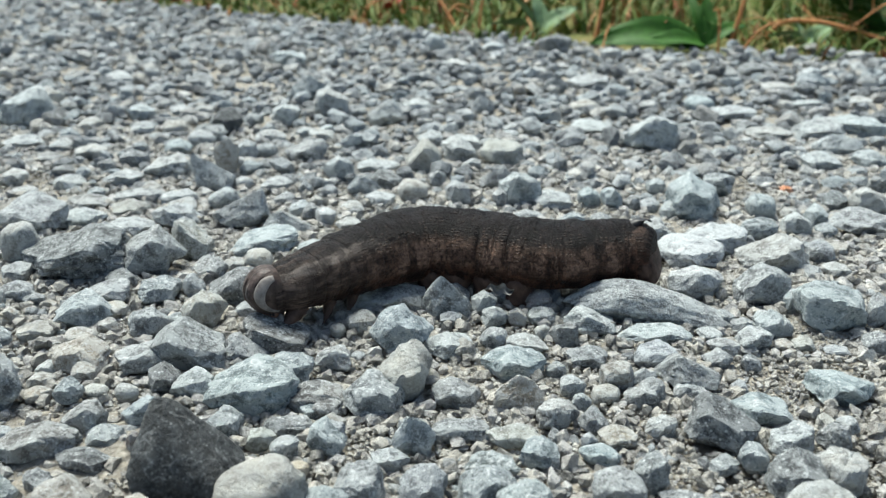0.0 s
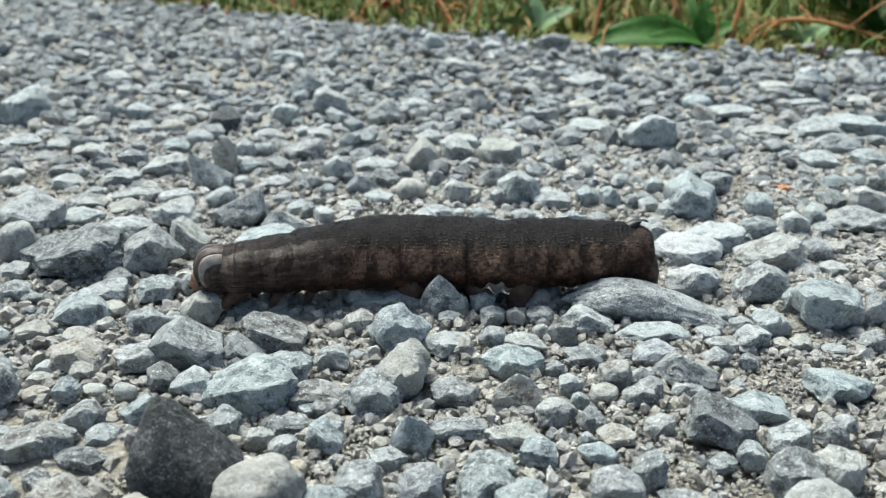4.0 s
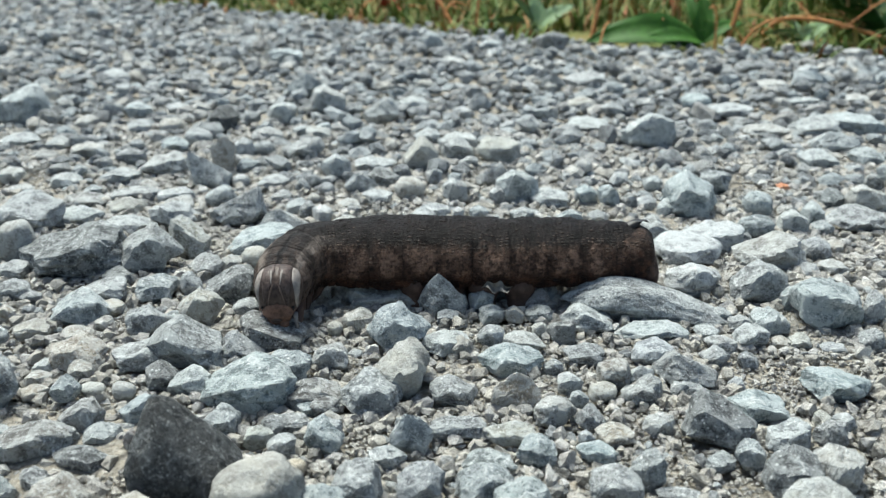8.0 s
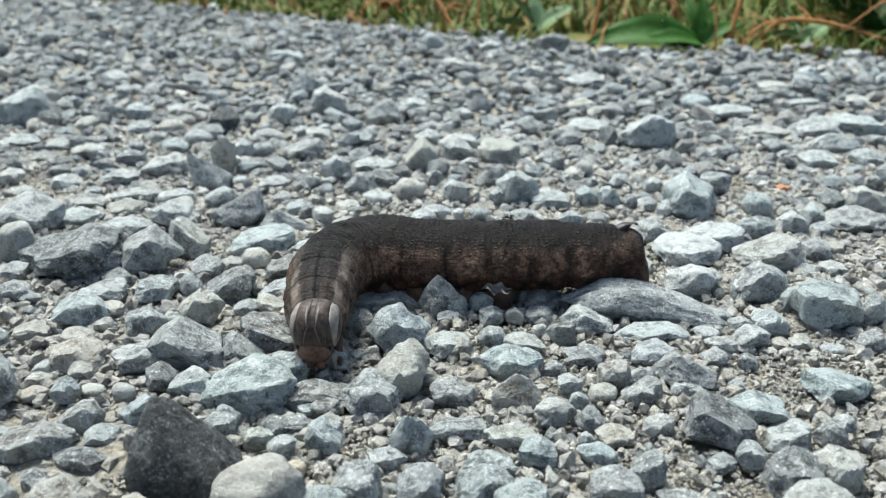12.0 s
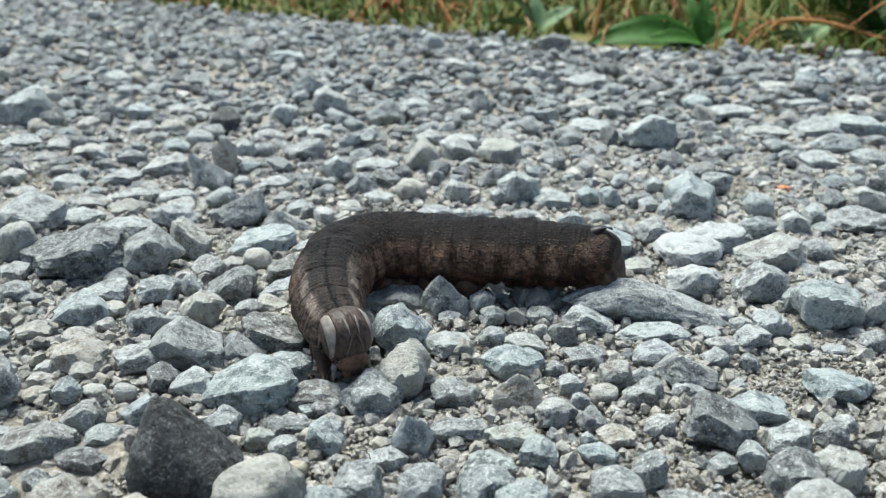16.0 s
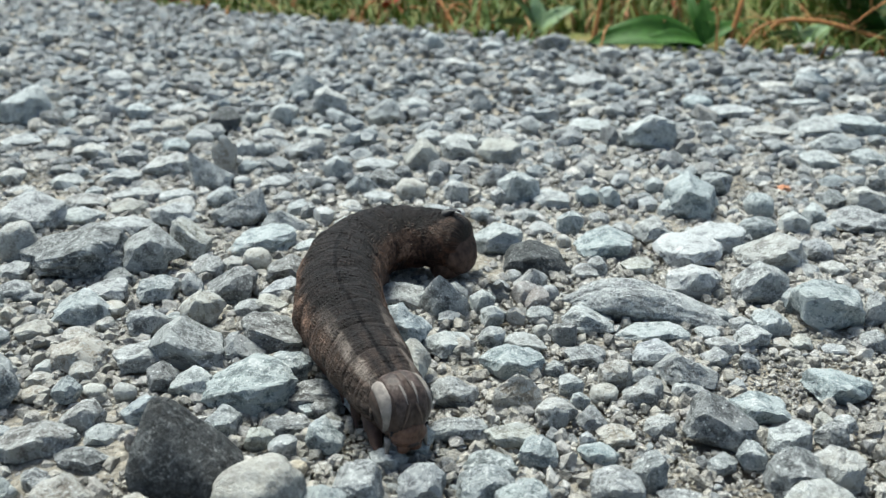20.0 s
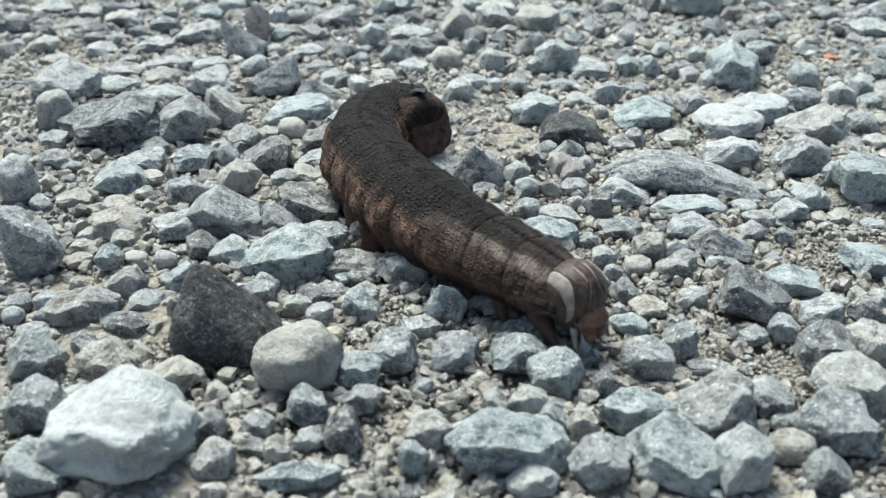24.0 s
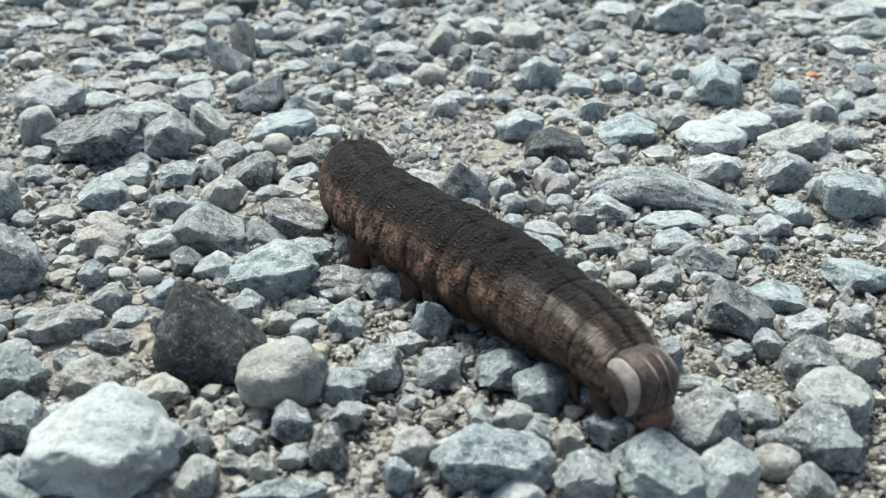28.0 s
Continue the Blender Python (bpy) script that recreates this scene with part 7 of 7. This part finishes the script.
    crawl(20, (-60, -19), (-0.0034, 0.0938, 0.0070), (-0.0099, 0.1088, 0.0075), (-0.0152, 0.1268, 0.0072), (-0.0151, 0.1440, 0.0072), (-0.0092, 0.1534, 0.0072), (-0.0024, 0.1539, 0.0071), (0.0043, 0.1512, 0.0071))
    crawl(20.6, (-76, -24), (-0.0058, 0.0926, 0.0070), (-0.0100, 0.1065, 0.0077), (-0.0149, 0.1254, 0.0073), (-0.0149, 0.1435, 0.0068), (-0.0094, 0.1519, 0.0068), (-0.0031, 0.1524, 0.0068), (0.0020, 0.1470, 0.0068))
    crawl(21, (-76, -24), (-0.0064, 0.0934, 0.0070), (-0.0108, 0.1084, 0.0077), (-0.0150, 0.1266, 0.0073), (-0.0152, 0.1425, 0.0068), (-0.0103, 0.1531, 0.0068), (-0.0041, 0.1550, 0.0068), (0.0011, 0.1500, 0.0068))
    crawl(21.5, (-65, -22), (-0.0038, 0.0945, 0.0070), (-0.0089, 0.1072, 0.0077), (-0.0140, 0.1227, 0.0073), (-0.0152, 0.1399, 0.0068), (-0.0106, 0.1515, 0.0068), (-0.0039, 0.1557, 0.0068), (0.0014, 0.1476, 0.0068))
    crawl(23.5, (-48, -6), (0.0142, 0.0901, 0.0070), (0.0044, 0.0993, 0.0076), (-0.0040, 0.1089, 0.0076), (-0.0129, 0.1227, 0.0076), (-0.0174, 0.1385, 0.0076), (-0.0129, 0.1498, 0.0076), (-0.0075, 0.1434, 0.0076))
    crawl(24.3, (-52, 2), (0.0139, 0.0896, 0.0077), (0.0047, 0.0992, 0.0076), (-0.0043, 0.1084, 0.0076), (-0.0132, 0.1222, 0.0076), (-0.0179, 0.1356, 0.0076), (-0.0146, 0.1491, 0.0076), (-0.0073, 0.1428, 0.0076))
    crawl(25, (-62, 4), (0.0151, 0.0880, 0.0078), (0.0063, 0.0979, 0.0076), (-0.0027, 0.1082, 0.0076), (-0.0121, 0.1209, 0.0076), (-0.0175, 0.1341, 0.0076), (-0.0150, 0.1499, 0.0076), (-0.0066, 0.1412, 0.0076))
    crawl(25.6, (-48, 4), (0.0199, 0.0924, 0.0080), (0.0099, 0.0979, 0.0076), (0.0009, 0.1067, 0.0076), (-0.0088, 0.1173, 0.0076), (-0.0167, 0.1297, 0.0076), (-0.0144, 0.1473, 0.0076), (-0.0077, 0.1436, 0.0076))
    crawl(26, (-85, 10), (0.0162, 0.0839, 0.0082), (0.0102, 0.0941, 0.0076), (0.0011, 0.1057, 0.0076), (-0.0082, 0.1170, 0.0076), (-0.0157, 0.1304, 0.0076), (-0.0154, 0.1456, 0.0062), (-0.0115, 0.1419, 0.0062))
    crawl(26.5, (-80, -2), (0.0133, 0.0780, 0.0076), (0.0098, 0.0913, 0.0076), (0.0020, 0.1047, 0.0076), (-0.0070, 0.1158, 0.0076), (-0.0153, 0.1290, 0.0076), (-0.0162, 0.1426, 0.0062), (-0.0129, 0.1414, 0.0062))
    crawl(27.1, (-68, -8), (0.0162, 0.0779, 0.0074), (0.0110, 0.0893, 0.0076), (0.0029, 0.1022, 0.0076), (-0.0063, 0.1146, 0.0076), (-0.0147, 0.1265, 0.0076), (-0.0164, 0.1385, 0.0062), (-0.0149, 0.1421, 0.0062))
    crawl(27.5, (-56, -10), (0.0194, 0.0768, 0.0073), (0.0126, 0.0876, 0.0083), (0.0045, 0.1003, 0.0076), (-0.0049, 0.1131, 0.0076), (-0.0139, 0.1248, 0.0076), (-0.0160, 0.1376, 0.0062), (-0.0146, 0.1424, 0.0062))
    crawl(28, (-56, -12), (0.0193, 0.0744, 0.0073), (0.0147, 0.0849, 0.0085), (0.0062, 0.0977, 0.0076), (-0.0039, 0.1100, 0.0076), (-0.0131, 0.1222, 0.0076), (-0.0163, 0.1345, 0.0062), (-0.0157, 0.1403, 0.0062))
    for piece, rows in ROWS.items():
        walk(piece, rows)


motions()
